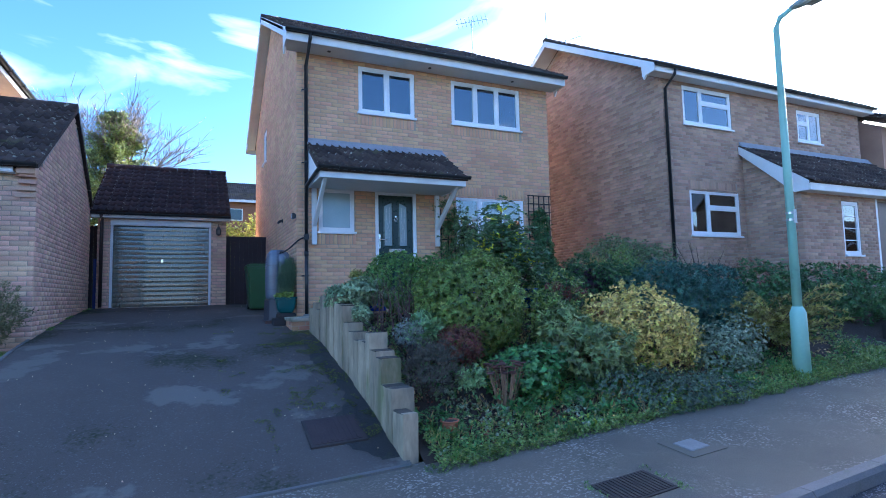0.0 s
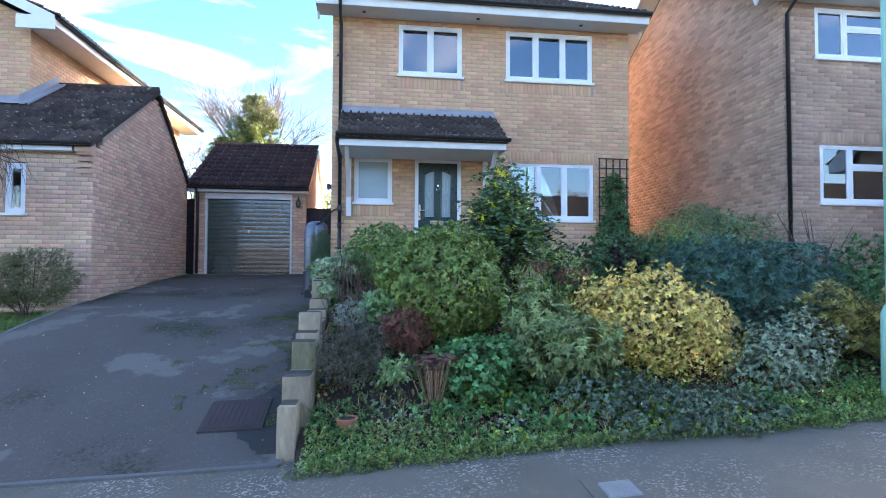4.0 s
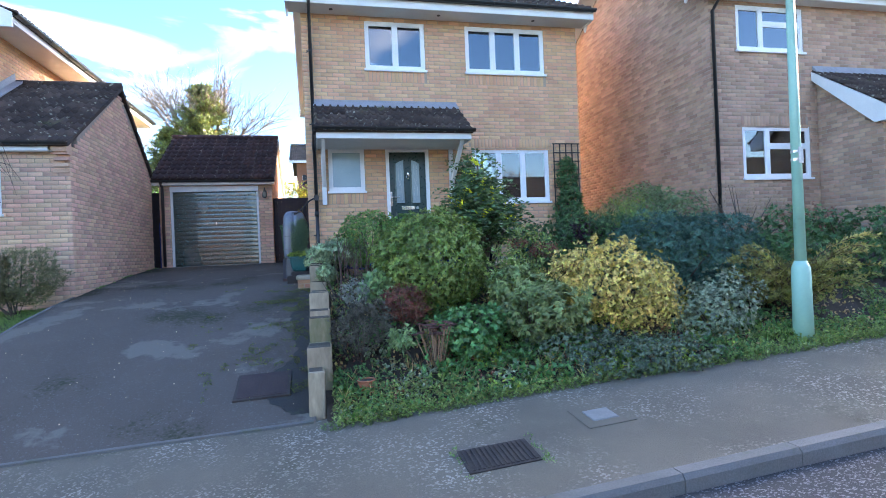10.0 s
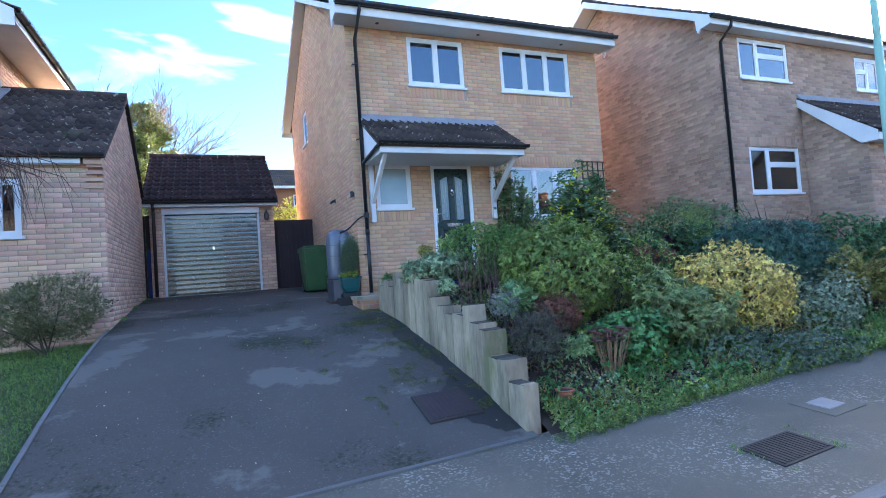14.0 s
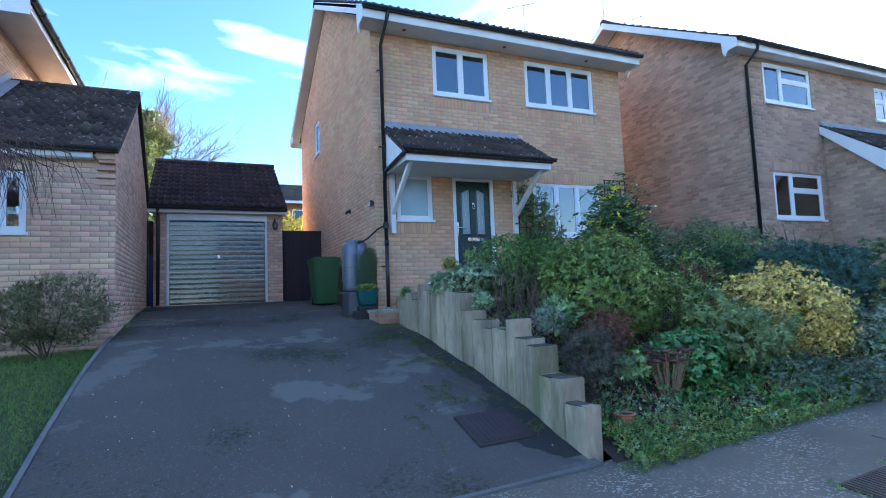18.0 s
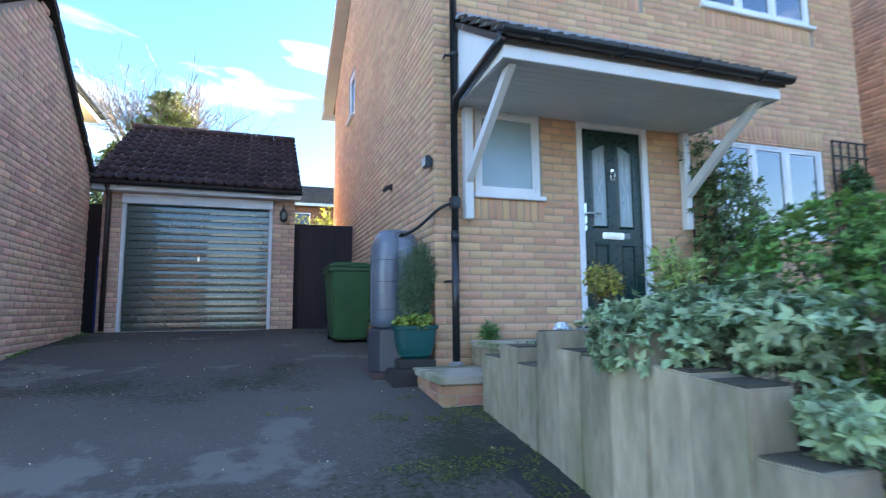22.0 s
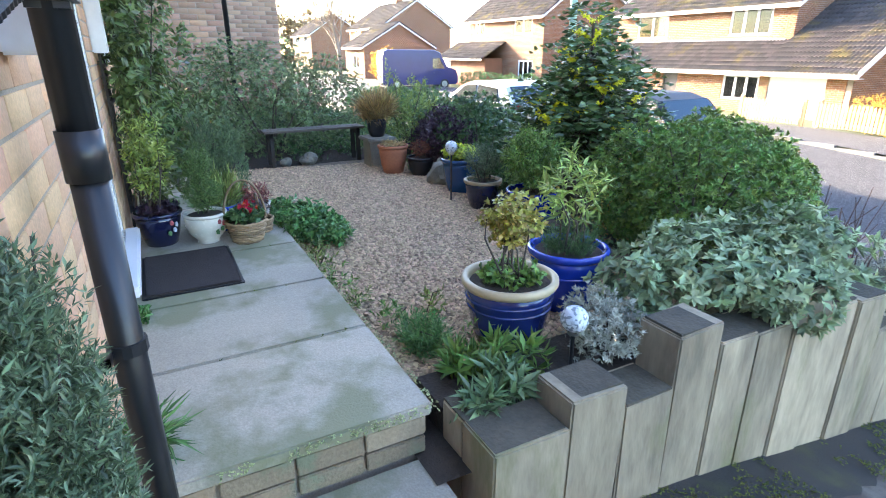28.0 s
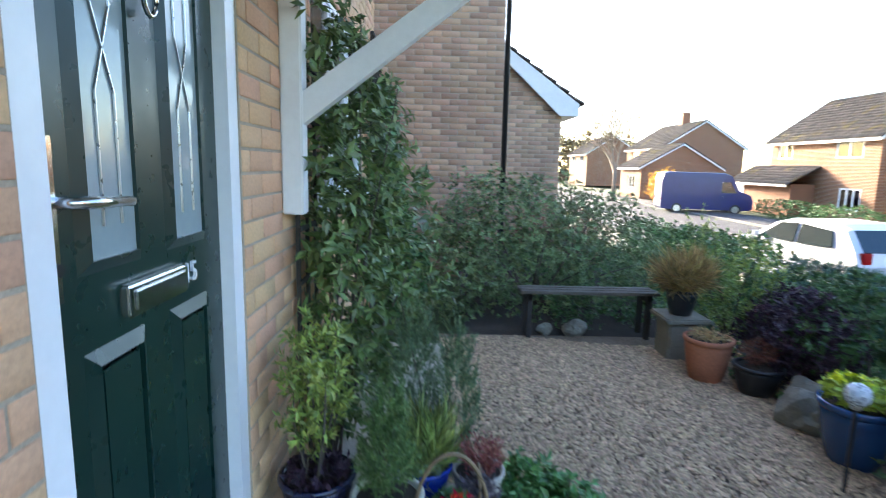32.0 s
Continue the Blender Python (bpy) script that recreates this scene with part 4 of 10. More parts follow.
gutter(house, (RX0 - 0.02, RY0 - 0.085, EAVE_Z + 0.075), (RX1 + 0.02, RY0 - 0.085, EAVE_Z + 0.06))

# front windows and the rooms behind them
window(house, 2.04, 2.92, 2.735, 3.755, HY, (1,), frame_w=0.05, panes=SKYPANE)
window(house, 2.84, 5.325, 4.04, 6.275, HY, (1, 1))
window(house, 4.89, 5.325, 6.62, 6.275, HY, (1, 1, 1))
window(house, 4.95, 2.645, 6.63, 3.75, HY, (1, 1, 1))
window(house, 14.80, 5.36, 15.45, 6.24, 0, (1,), n=(-1, 0), at=HX0)
BLIND = mat("pale_blind", (0.72, 0.76, 0.76), (0.66, 0.70, 0.70), 2, 0.8, 30, 0.02)
part("blind", B((2.06, HY + 0.085, 2.94, 2.72, HY + 0.09, 3.74)), BLIND, house, "pale roller blind, pulled down")
curtain(4.93, 5.35, 5.22, 6.25, HY + 0.2, house, folds=4, label="pale curtain drawn aside")
curtain(6.22, 5.35, 6.58, 6.25, HY + 0.2, house, folds=4, label="pale curtain drawn aside")
curtain(3.70, 5.35, 4.0, 6.25, HY + 0.2, house, mat("grey_curtain", (0.25, 0.27, 0.28), None, 3, 0.9), folds=3, label="grey curtain drawn aside")
sh = bmesh.new()
lathe(sh, (5.75, HY + 0.16, 5.375), [(0.03, 0), (0.05, 0.02), (0.055, 0.06), (0.03, 0.10), (0.012, 0.12)], 12)
ornament = part("ornament", sh, WHITEGLAZE, house, "small white ornament on the window board", True)
part("window_board", B((4.9, HY + 0.08, 5.345, 6.6, HY + 0.3, 5.372), (2.85, HY + 0.08, 5.345, 4.03, HY + 0.3, 5.372), (4.96, HY + 0.08, 2.665, 6.62, HY + 0.3, 2.69)), UPVC, house)

# the front door
DX0, DX1, DZ0, DZ1 = 3.155, 4.03, 1.60, 3.755
fdoor = part("front_door", B((DX0 + 0.07, HY + 0.045, DZ0 + 0.15, DX1 - 0.07, HY + 0.10, DZ1 - 0.07)), DOORGREEN, house, "dark green panelled front door with two arched glass panes")
part("door_frame", B((DX0, HY + 0.005, DZ0 + 0.11, DX0 + 0.07, HY + 0.10, DZ1), (DX1 - 0.07, HY + 0.005, DZ0 + 0.11, DX1, HY + 0.10, DZ1), (DX0 + 0.07, HY + 0.005, DZ1 - 0.07, DX1 - 0.07, HY + 0.10, DZ1),
                     (DX0 + 0.07, HY + 0.010, DZ0 + 0.11, DX1 - 0.07, HY + 0.10, DZ0 + 0.15)), UPVC, fdoor, "white door frame")
part("door_cill", B((DX0 - 0.05, HY - 0.075, DZ0 + 0.05, DX1 + 0.05, HY + 0.09, DZ0 + 0.105), bevel=0.008), UPVC, fdoor, "white door sill")
part("threshold", B((DX0 + 0.06, HY - 0.01, DZ0 + 0.106, DX1 - 0.06, HY + 0.06, DZ0 + 0.125)), STEEL, fdoor)
part("sill_support", B((DX0 - 0.02, HY - 0.03, DZ0 - 0.08, DX1 + 0.02, HY + 0.02, DZ0 + 0.048)), CONCRETE, fdoor)
DCX = (DX0 + DX1) / 2
FROST = mat("frosted_glass", (0.30, 0.36, 0.37), (0.25, 0.31, 0.32), 5, 0.06, 30, 0.05)


def rim(poly, inner, y0, y1):
    """A raised moulding between an outer and an inner outline in the x-z plane."""
    bm = bmesh.new()
    n = len(poly)
    o0, i0 = [bm.verts.new((x, y1, z)) for x, z in poly], [bm.verts.new((x, y0, z)) for x, z in inner]
    i1 = [bm.verts.new((x, y1 + 0.01, z)) for x, z in inner]
    for k in range(n):
        j = (k + 1) % n
        bm.faces.new((o0[k], o0[j], i0[j], i0[k]))
        bm.faces.new((i0[k], i0[j], i1[j], i1[k]))
    return bm


def arch_outline(xa, xb, za, zb, rise, left, n=8):
    """An upright panel whose head curves up towards the door's middle."""
    pts = [(xa, za), (xb, za)]
    for k in range(n + 1):
        t = k / n
        x = xb + (xa - xb) * t
        s = 1 - abs(x - DCX) / abs((xa if left else xb) - DCX) if True else 0
        pts.append((x, zb + rise * math.sin(math.pi / 2 * max(0, min(1, s)))))
    return pts


def shrink(poly, d):
    cx, cz = sum(p[0] for p in poly) / len(poly), sum(p[1] for p in poly) / len(poly)
    hx, hz = max(abs(p[0] - cx) for p in poly), max(abs(p[1] - cz) for p in poly)
    return [(cx + (x - cx) * (1 - d / hx), cz + (z - cz) * (1 - d / hz)) for x, z in poly]


for xa, xb, left in ((DX0 + 0.175, DCX - 0.055, True), (DCX + 0.055, DX1 - 0.175, False)):
    ol = arch_outline(xa, xb, 2.645, 3.46, 0.08, left)
    part("glass_moulding", rim(ol, shrink(ol, 0.025), HY + 0.030, HY + 0.045), DOORGREEN, fdoor)
    bm = bmesh.new()
    prism(bm, shrink(ol, 0.02), lambda x, z: Vector((x, HY + 0.038, z)), lambda x, z: Vector((x, HY + 0.044, z)))
    pane = part("door_pane", bm, FROST, fdoor, "patterned glass pane")
    for dx in (-0.03, 0.03):
        cx = (xa + xb) / 2 + dx
        bm = bmesh.new()
        tube(bm, [(cx, HY + 0.036, 2.73), (cx, HY + 0.036, 2.98), (cx - dx, HY + 0.036, 3.06), (cx, HY + 0.036, 3.14), (cx, HY + 0.036, 3.44)], 0.003, 5)
        part("lead_line", bm, STEEL, fdoor)
    for za, zb in ((1.86, 2.50),):
        pl = [(xa, za), (xb, za), (xb, zb), (xa, zb)]
        part("panel_moulding", rim(pl, shrink(pl, 0.03), HY + 0.032, HY + 0.045), DOORGREEN, fdoor)
        part("raised_panel", B((xa + 0.035, HY + 0.036, za + 0.035, xb - 0.035, HY + 0.05, zb - 0.035), bevel=0.008), DOORGREEN, fdoor)
part("letterbox", B((DCX - 0.145, HY + 0.022, 2.535, DCX + 0.115, HY + 0.046, 2.605), bevel=0.006), CHROME, fdoor, "chrome letterbox")
part("letter_flap", B((DCX - 0.125, HY + 0.017, 2.548, DCX + 0.095, HY + 0.024, 2.592), bevel=0.003), CHROME, fdoor)
text_part("house_number", "15", 0.072, Matrix.Translation((DCX + 0.165, HY + 0.042, 2.57)) @ Matrix.Rotation(radians(90), 4, "X"), UPVC, fdoor)
bp = part("handle_plate", B((DX0 + 0.070, HY + 0.020, 2.61, DX0 + 0.112, HY + 0.046, 2.90), bevel=0.010), CHROME, fdoor)
bm = bmesh.new()
tube(bm, [(DX0 + 0.094, HY + 0.03, 2.785), (DX0 + 0.094, HY - 0.02, 2.785), (DX0 + 0.112, HY - 0.028, 2.785), (DX0 + 0.235, HY - 0.028, 2.780)], [0.010, 0.010, 0.011, 0.009], 8)
part("door_handle", bm, CHROME, bp, smooth=True)
bm = bmesh.new()
lathe(bm, (0, 0, 0), [(0.011, 0), (0.011, 0.012)], 12)
bmesh.ops.transform(bm, verts=bm.verts, matrix=Matrix.Translation((DX0 + 0.094, HY + 0.028, 2.675)) @ Matrix.Rotation(radians(90), 4, "X"))
part("keyhole", bm, BLACKPLASTIC, bp)
bm = bmesh.new()
tube(bm, [(DCX + 0.028 * math.sin(TAU * k / 14), HY + 0.022, 3.20 + 0.045 * math.cos(TAU * k / 14)) for k in range(15)], 0.006, 6, False)
kn = part("knocker", bm, CHROME, fdoor, smooth=True)
part("knocker_mount", B((DCX - 0.018, HY + 0.02, 3.235, DCX + 0.018, HY + 0.046, 3.275), bevel=0.006), CHROME, kn)

# the canopy over the door
CX0, CX1, CY, CZ = 1.83, 4.62, 8.95, 3.72
canopy = part("canopy", B((CX0 + 0.04, CY + 0.03, CZ + 0.16, CX1 - 0.04, HY - 0.012, CZ + 0.20)), PAINT, house, "tiled porch canopy on white brackets")
part("canopy_fascia", B((CX0, CY, CZ, CX1, CY + 0.025, CZ + 0.16), bevel=0.004), PAINT, canopy)
for x in (CX0, CX1 - 0.025):
    bm = bmesh.new()
    prism(bm, [(CY + 0.026, CZ), (HY - 0.012, CZ), (HY - 0.012, CZ + 0.86), (CY + 0.026, CZ + 0.17)], lambda u, v: Vector((x, u, v)), lambda u, v: Vector((x + 0.024, u, v)))
    part("canopy_cheek", bm, PAINT, canopy)
nb = 12
for i in range(nb):
    y0, y1 = CY + 0.027 + (HY - 0.013 - CY - 0.027) * i / nb, CY + 0.027 + (HY - 0.013 - CY - 0.027) * (i + 1) / nb - 0.004
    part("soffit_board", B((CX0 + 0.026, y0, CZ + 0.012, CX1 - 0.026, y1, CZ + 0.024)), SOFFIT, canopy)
cl = math.hypot(HY - CY, 0.70)
tiled_slope(canopy, "canopy_roof", (CX0 - 0.03, CY - 0.05, CZ + 0.145), (1, 0, 0), (0, HY - CY, 0.70), CX1 - CX0 + 0.06, cl - 0.02, TILE, gauge=0.27)
bm = bmesh.new()
prism(bm, [(HY - 0.20, CZ + 0.80), (HY - 0.20, CZ + 0.815), (HY - 0.016, CZ + 0.945), (HY - 0.004, CZ + 0.985), (HY - 0.004, CZ + 0.84)], lambda u, v: Vector((CX0 - 0.03, u, v)), lambda u, v: Vector((CX1 + 0.03, u, v)))
part("flashing", bm, LEAD, canopy, "grey lead flashing")
gutter(canopy, (CX0 - 0.05, CY - 0.07, CZ + 0.195), (CX1 + 0.06, CY - 0.07, CZ + 0.18))
bm = bmesh.new()
tube(bm, [(CX0 - 0.02, CY - 0.06, CZ + 0.13), (CX0 - 0.04, CY + 0.1, CZ + 0.10), (CX0 - 0.05, HY - 0.2, CZ + 0.02), (CX0 - 0.04, HY - 0.13, CZ - 0.1)], 0.034, 10)
part("gutter_outlet", bm, BLACKPLASTIC, canopy, smooth=True)
for x in (1.905, 4.435):
    br = part("bracket_post", B((x, HY - 0.085, 2.66, x + 0.085, HY - 0.004, CZ), bevel=0.006), PAINT, canopy)
    bm = bmesh.new()
    prism(bm, [(HY - 0.05, 2.97), (HY - 0.05, 3.09), (CY + 0.20, CZ), (CY + 0.08, CZ)], lambda u, v: Vector((x + 0.012, u, v)), lambda u, v: Vector((x + 0.074, u, v)))
    part("bracket_strut", bm, PAINT, br)

# downpipe at the corner, hose and small fittings
PX, PY = 1.79, HY - 0.112
dp = thing("downpipe", (PX, PY, 1.36), "black plastic rainwater downpipe fixed to the house corner", "downpipe")
bm = bmesh.new()
tube(bm, [(PX, RY0 - 0.085, EAVE_Z + 0.03), (PX, RY0 - 0.085, EAVE_Z - 0.06), (PX, PY, EAVE_Z - 0.42), (PX, PY, 2.50)], 0.034, 14)
part("upper_pipe", bm, BLACKPLASTIC, dp, smooth=True)
bm = bmesh.new()
tube(bm, [(PX, PY, 2.50), (PX, PY, 1.37)], 0.034, 14)
part("lower_pipe", bm, BLACKPLASTIC, dp, smooth=True)
bm = bmesh.new()
tube(bm, [(PX, PY, 2.53), (PX, PY, 2.435)], 0.0395, 14)
part("pipe_socket", bm, BLACKPLASTIC, dp, smooth=True)
for z in (2.075, 4.2, 5.6):
    bm = bmesh.new()
    tube(bm, [(PX, PY, z - 0.014), (PX, PY, z + 0.014)], 0.040, 14)
    B((PX - 0.075, PY + 0.028, z - 0.012, PX - 0.02, PY + 0.036, z + 0.012), (PX - 0.075, PY + 0.028, z - 0.012, PX - 0.068, HY - 0.008, z + 0.012), bm=bm)
    part("pipe_clip", bm, BLACKPLASTIC, dp)
part("diverter", B((PX - 0.045, PY - 0.045, 2.735, PX + 0.045, PY + 0.045, 2.845), bevel=0.012), BLACKPLASTIC, dp)
bm = bmesh.new()
lathe(bm, (PX, PY, 1.345), [(0.07, 0), (0.055, 0.02), (0.036, 0.03)], 16)
part("pipe_collar", bm, CONCRETE, dp)
hp = []
for k in range(90):
    t = k / 89
    a, b = Vector((PX - 0.04, PY, 2.78)), Vector((1.38, 10.26, 2.52))
    p = a.lerp(b, t)
    p.z += 0.022 * math.sin(math.pi * 2 * t)
    p.y -= 0.05 * math.sin(math.pi * t)
    hp.append(p)
bm = bmesh.new()
tube(bm, hp, [0.0160 if k % 2 else 0.0145 for k in range(90)], 8)
hose = tagged(part("corrugated_hose", bm, BLACKPLASTIC), "black corrugated hose from downpipe to water butt", "hose")
fl = thing("security_light", (HX0, 9.79 + 0.33, 3.2), "black square security light on the brick wall", "wall light")
part("back_plate", B((HX0 - 0.03, 10.10, 3.16, HX0 - 0.009, 10.16, 3.24)), BLACKPLASTIC, fl)
part("lamp_case", B((HX0 - 0.085, 10.07, 3.145, HX0 - 0.03, 10.19, 3.255), bevel=0.01), BLACKPLASTIC, fl)
part("lamp_front", B((HX0 - 0.09, 10.085, 3.16, HX0 - 0.0855, 10.175, 3.235)), mat("led_lens", (0.75, 0.77, 0.78), None, 8, 0.2), fl)
fl2 = thing("wall_camera", (HX0, 11.77, 3.3), "small black fitting high on the brick side wall", "wall fitting")
part("mount", B((HX0 - 0.03, 11.74, 3.28, HX0 - 0.009, 11.80, 3.36)), BLACKPLASTIC, fl2)
bm = bmesh.new()
tube(bm, [(HX0 - 0.02, 11.77, 3.33), (HX0 - 0.09, 11.74, 3.30), (HX0 - 0.12, 11.73, 3.26)], [0.03, 0.028, 0.02], 10)
part("body", bm, BLACKPLASTIC, fl2)


def aerial(x, y, z, h=1.3, elements=7, yaw=0.5):
    t = thing("tv_aerial", (x, y, z), "thin metal television aerial on a roof ridge", "aerial")
    bm = bmesh.new()
    tube(bm, [(x, y, z), (x, y, z + h)], 0.016, 6)
    part("mast", bm, STEEL, t)
    d = Vector((math.cos(yaw), math.sin(yaw), 0))
    s = Vector((-d.y, d.x, 0))
    c = Vector((x, y, z + h - 0.05))
    bm = bmesh.new()
    tube(bm, [c - d * 0.5, c + d * 0.5], 0.010, 5)
    boom = part("boom", bm, STEEL, t)
    for i in range(elements):
        p = c + d * (-0.45 + 0.9 * i / (elements - 1))
        bm = bmesh.new()
        tube(bm, [p - s * 0.16 - Vector((0, 0, 0.09)), p, p + s * 0.16 + Vector((0, 0, 0.09))], 0.006, 4)
        part("element", bm, STEEL, boom)
    return t


aerial(7.5, RIDGE_Y, RIDGE_Z + 0.08, 1.12, 8, 2.4)

# ---- the house beyond the hedge ----
QX0, QX1, QY, QB = 9.43, 16.9, 8.515, 15.75
rh = thing("house", (13, 12.6, 1.4), "two-storey brown brick house with white windows and lean-to porch", "house")
q = lambda x0, z0, x1, z1: (x0 - QX0, z0, x1 - QX0, z1)
wall(rh, "front_wall", (QX0, QY, 0), (1, 0, 0), (0, -1, 0), QX1 - QX0, 1.2, lambda u: 6.55, [q(10.10, 2.88, 11.74, 3.92), q(10.05, 5.44, 11.66, 6.34), q(14.17, 5.42, 15.15, 6.26)], BROWN, mortar=DARKMORTAR, seed=11,
     soldiers=[q(10.08, 3.92, 11.70, 4.13)], quoins=(1, 0))
QRY, QRZ, QEZ, QOX, QOY = 12.13, 8.70, 6.50, 8.93, 8.25
qg = lambda u: min(QEZ + (u + 0.3) * (QRZ - QEZ) / (QRY - QY + 0.3), QEZ + (QB - QY - u + 0.3) * (QRZ - QEZ) / (QB - QRY + 0.3)) - 0.05
wall(rh, "side_wall", (QX0, QY, 0), (0, 1, 0), (-1, 0, 0), QB - QY, 1.2, qg, [], BROWN, mortar=DARKMORTAR, seed=12, body_from=0.3)
part("far_walls", B((QX1 - 0.3, QY + 0.31, 1.2, QX1, QB, 6.5), (QX0 + 0.31, QB - 0.3, 1.2, QX1 - 0.31, QB, 6.5)), DARKMORTAR, rh)
part("inner_floor", B((QX0 + 0.3, QY + 0.3, 4.3, QX1 - 0.3, QB - 0.3, 4.4), (QX0 + 0.3, QY + 0.3, 6.45, QX1 - 0.3, QB - 0.3, 6.5)), INTERIOR, rh)
ql = math.hypot(QRY - QOY, QRZ - QEZ)
tiled_slope(rh, "front_slope", (QOX, QOY - 0.04, QEZ + 0.04), (1, 0, 0), (0, QRY - QOY, QRZ - QEZ), 17.15 - QOX, ql, TILE)
tiled_slope(rh, "back_slope", (17.15, 2 * QRY - QOY, QEZ + 0.08), (-1, 0, 0), (0, QOY - QRY, QRZ - QEZ), 17.15 - QOX, ql, TILE)
ridge_tiles(rh, (QOX, QRY, QRZ + 0.08), (17.15, QRY, QRZ + 0.08), TILE)
barge(rh, QOX - 0.01, QOY, QEZ + 0.09, QRY, QRZ + 0.09, 2 * QRY - QOY, QEZ + 0.09, h=0.17, soffit=QX0 - QOX)
part("fascia", B((QOX + 0.02, QOY - 0.03, QEZ - 0.10, 17.15, QOY - 0.005, QEZ + 0.06)), PAINT, rh)
part("soffit", B((QOX + 0.02, QOY - 0.004, QEZ - 0.09, 17.15, QY, QEZ - 0.07)), SOFFIT, rh)
part("box_end", prism(bmesh.new(), [(QOY - 0.03, QEZ + 0.08), (QOY - 0.03, QEZ - 0.10), (8.46, QEZ - 0.12), (8.53, QEZ - 0.20), (8.57, QEZ - 0.10), (8.60, QEZ + 0.26)],
                      lambda u, v: Vector((QOX - 0.014, u, v)), lambda u, v: Vector((QOX + 0.026, u, v))), PAINT, rh)
gutter(rh, (QOX - 0.02, QOY - 0.09, QEZ + 0.07), (17.17, QOY - 0.09, QEZ + 0.05))
window(rh, 10.10, 2.88, 11.74, 3.92, QY, (0.9, 1.6), {1: 0.62})
window(rh, 10.05, 5.44, 11.66, 6.34, QY, (0.9, 1.6), {1: 0.62})
window(rh, 14.17, 5.42, 15.15, 6.26, QY, (1, 1), {0: 0.6})
curtain(10.75, 2.92, 11.0, 3.9, QY + 0.2, rh, folds=3)
curtain(11.2, 2.92, 11.6, 3.9, QY + 0.2, rh, folds=5)
curtain(10.1, 5.46, 11.6, 6.3, QY + 0.2, rh, folds=14)
curtain(14.2, 5.46, 15.1, 6.25, QY + 0.2, rh, folds=9)
bm = bmesh.new()
tube(bm, [(9.50, QOY - 0.08, QEZ + 0.03), (9.50, QOY - 0.05, QEZ - 0.1), (9.48, QY - 0.05, QEZ - 0.34), (9.48, QY - 0.05, 1.4)], 0.036, 10)
part("downpipe", bm, BLACKPLASTIC, rh, smooth=True)
# its lean-to
LX0, LX1, LY = 11.95, 17.2, 7.2
pz = lambda y: 3.92 + (y - 6.95) * (5.03 - 3.92) / (QY - 6.95)
wall(rh, "lean_to_side", (LX0, LY, 0), (0, 1, 0), (-1, 0, 0), QY - LY - 0.01, 1.2, lambda u: pz(LY + u) - 0.12, [], BROWN, mortar=DARKMORTAR, seed=13, body_from=0.3)
wall(rh, "lean_to_front", (LX0, LY, 0), (1, 0, 0), (0, -1, 0), 4.9, 1.2, lambda u: 3.8, [(1.45, 2.35, 2.1, 3.6), (2.85, 1.6, 3.8, 3.65)], BROWN, mortar=DARKMORTAR, seed=14, quoins=(1, 0))
window(rh, LX0 + 1.45, 2.36, LX0 + 2.1, 3.59, LY, (1,), bars=3)
part("porch_door", B((LX0 + 2.85, LY + 0.05, 1.6, LX0 + 3.8, LY + 0.1, 3.65), (LX0 + 2.9, LY + 0.02, 1.7, LX0 + 3.3, LY + 0.05, 2.5)), mat("brown_door", (0.10, 0.05, 0.04), None, 4, 0.4), rh, "brown glazed front door")
part("porch_door_frame", B((LX0 + 2.8, LY - 0.01, 1.6, LX0 + 2.87, LY + 0.09, 3.7), (LX0 + 3.78, LY - 0.01, 1.6, LX0 + 3.85, LY + 0.09, 3.7)), UPVC, rh)
tiled_slope(rh, "lean_to_roof", (LX0 - 0.12, 6.9, 3.90), (1, 0, 0), (0, QY - 6.9, 1.14), LX1 - LX0 + 0.12, math.hypot(QY - 6.9, 1.14), TILE)
bm = bmesh.new()
prism(bm, [(6.93, 3.72), (6.93, 3.92), (QY - 0.01, 5.05), (QY - 0.01, 4.87), (7.25, 3.72)], lambda u, v: Vector((LX0 - 0.13, u, v)), lambda u, v: Vector((LX0 - 0.09, u, v)))
part("barge_board", bm, PAINT, rh)
part("lean_to_fascia", B((LX0 - 0.1, 6.92, 3.72, LX1, 6.95, 3.90), (LX0 - 0.1, 6.951, 3.72, LX1, LY, 3.74)), PAINT, rh)
bm = bmesh.new()
prism(bm, [(QY - 0.16, 4.98), (QY - 0.012, 5.10), (QY - 0.012, 5.18)], lambda u, v: Vector((LX0 - 0.1, u, v)), lambda u, v: Vector((LX1, u, v)))
part("flashing", bm, LEAD, rh)
RC = Vector((1.2, -0.4, 1.7))
rh.location, rh.scale = RC + (rh.location - RC) * 1.016, (1.016, 1.016, 1.016)
aerial(9.12, 12.32, 8.95, 0.9, 8, 0.8)
aerial(9.55, 12.0, 8.55, 0.35, 5, 2.0)
# the next house up the street
nh = thing("house", (22, 12, 1.6), "brown brick house further up the street", "house")
part("wall", B((18.2, 8.6, 1.2, 25, 16.5, 6.3)), BROWN, nh)
tiled_slope(nh, "front_slope", (18.0, 8.2, 6.4), (1, 0, 0), (0, 4.3, 2.1), 7.2, 4.8, TILE)
tiled_slope(nh, "back_slope", (25.2, 16.8, 6.4), (-1, 0, 0), (0, -4.3, 2.1), 7.2, 4.8, TILE)
part("gable", prism(bmesh.new(), [(8.6, 6.3), (16.5, 6.3), (12.5, 8.35)], lambda u, v: Vector((18.2, u, v)), lambda u, v: Vector((25, u, v))), BROWN, nh)
part("fascia", B((18.0, 8.15, 6.25, 25.2, 8.19, 6.45)), PAINT, nh)

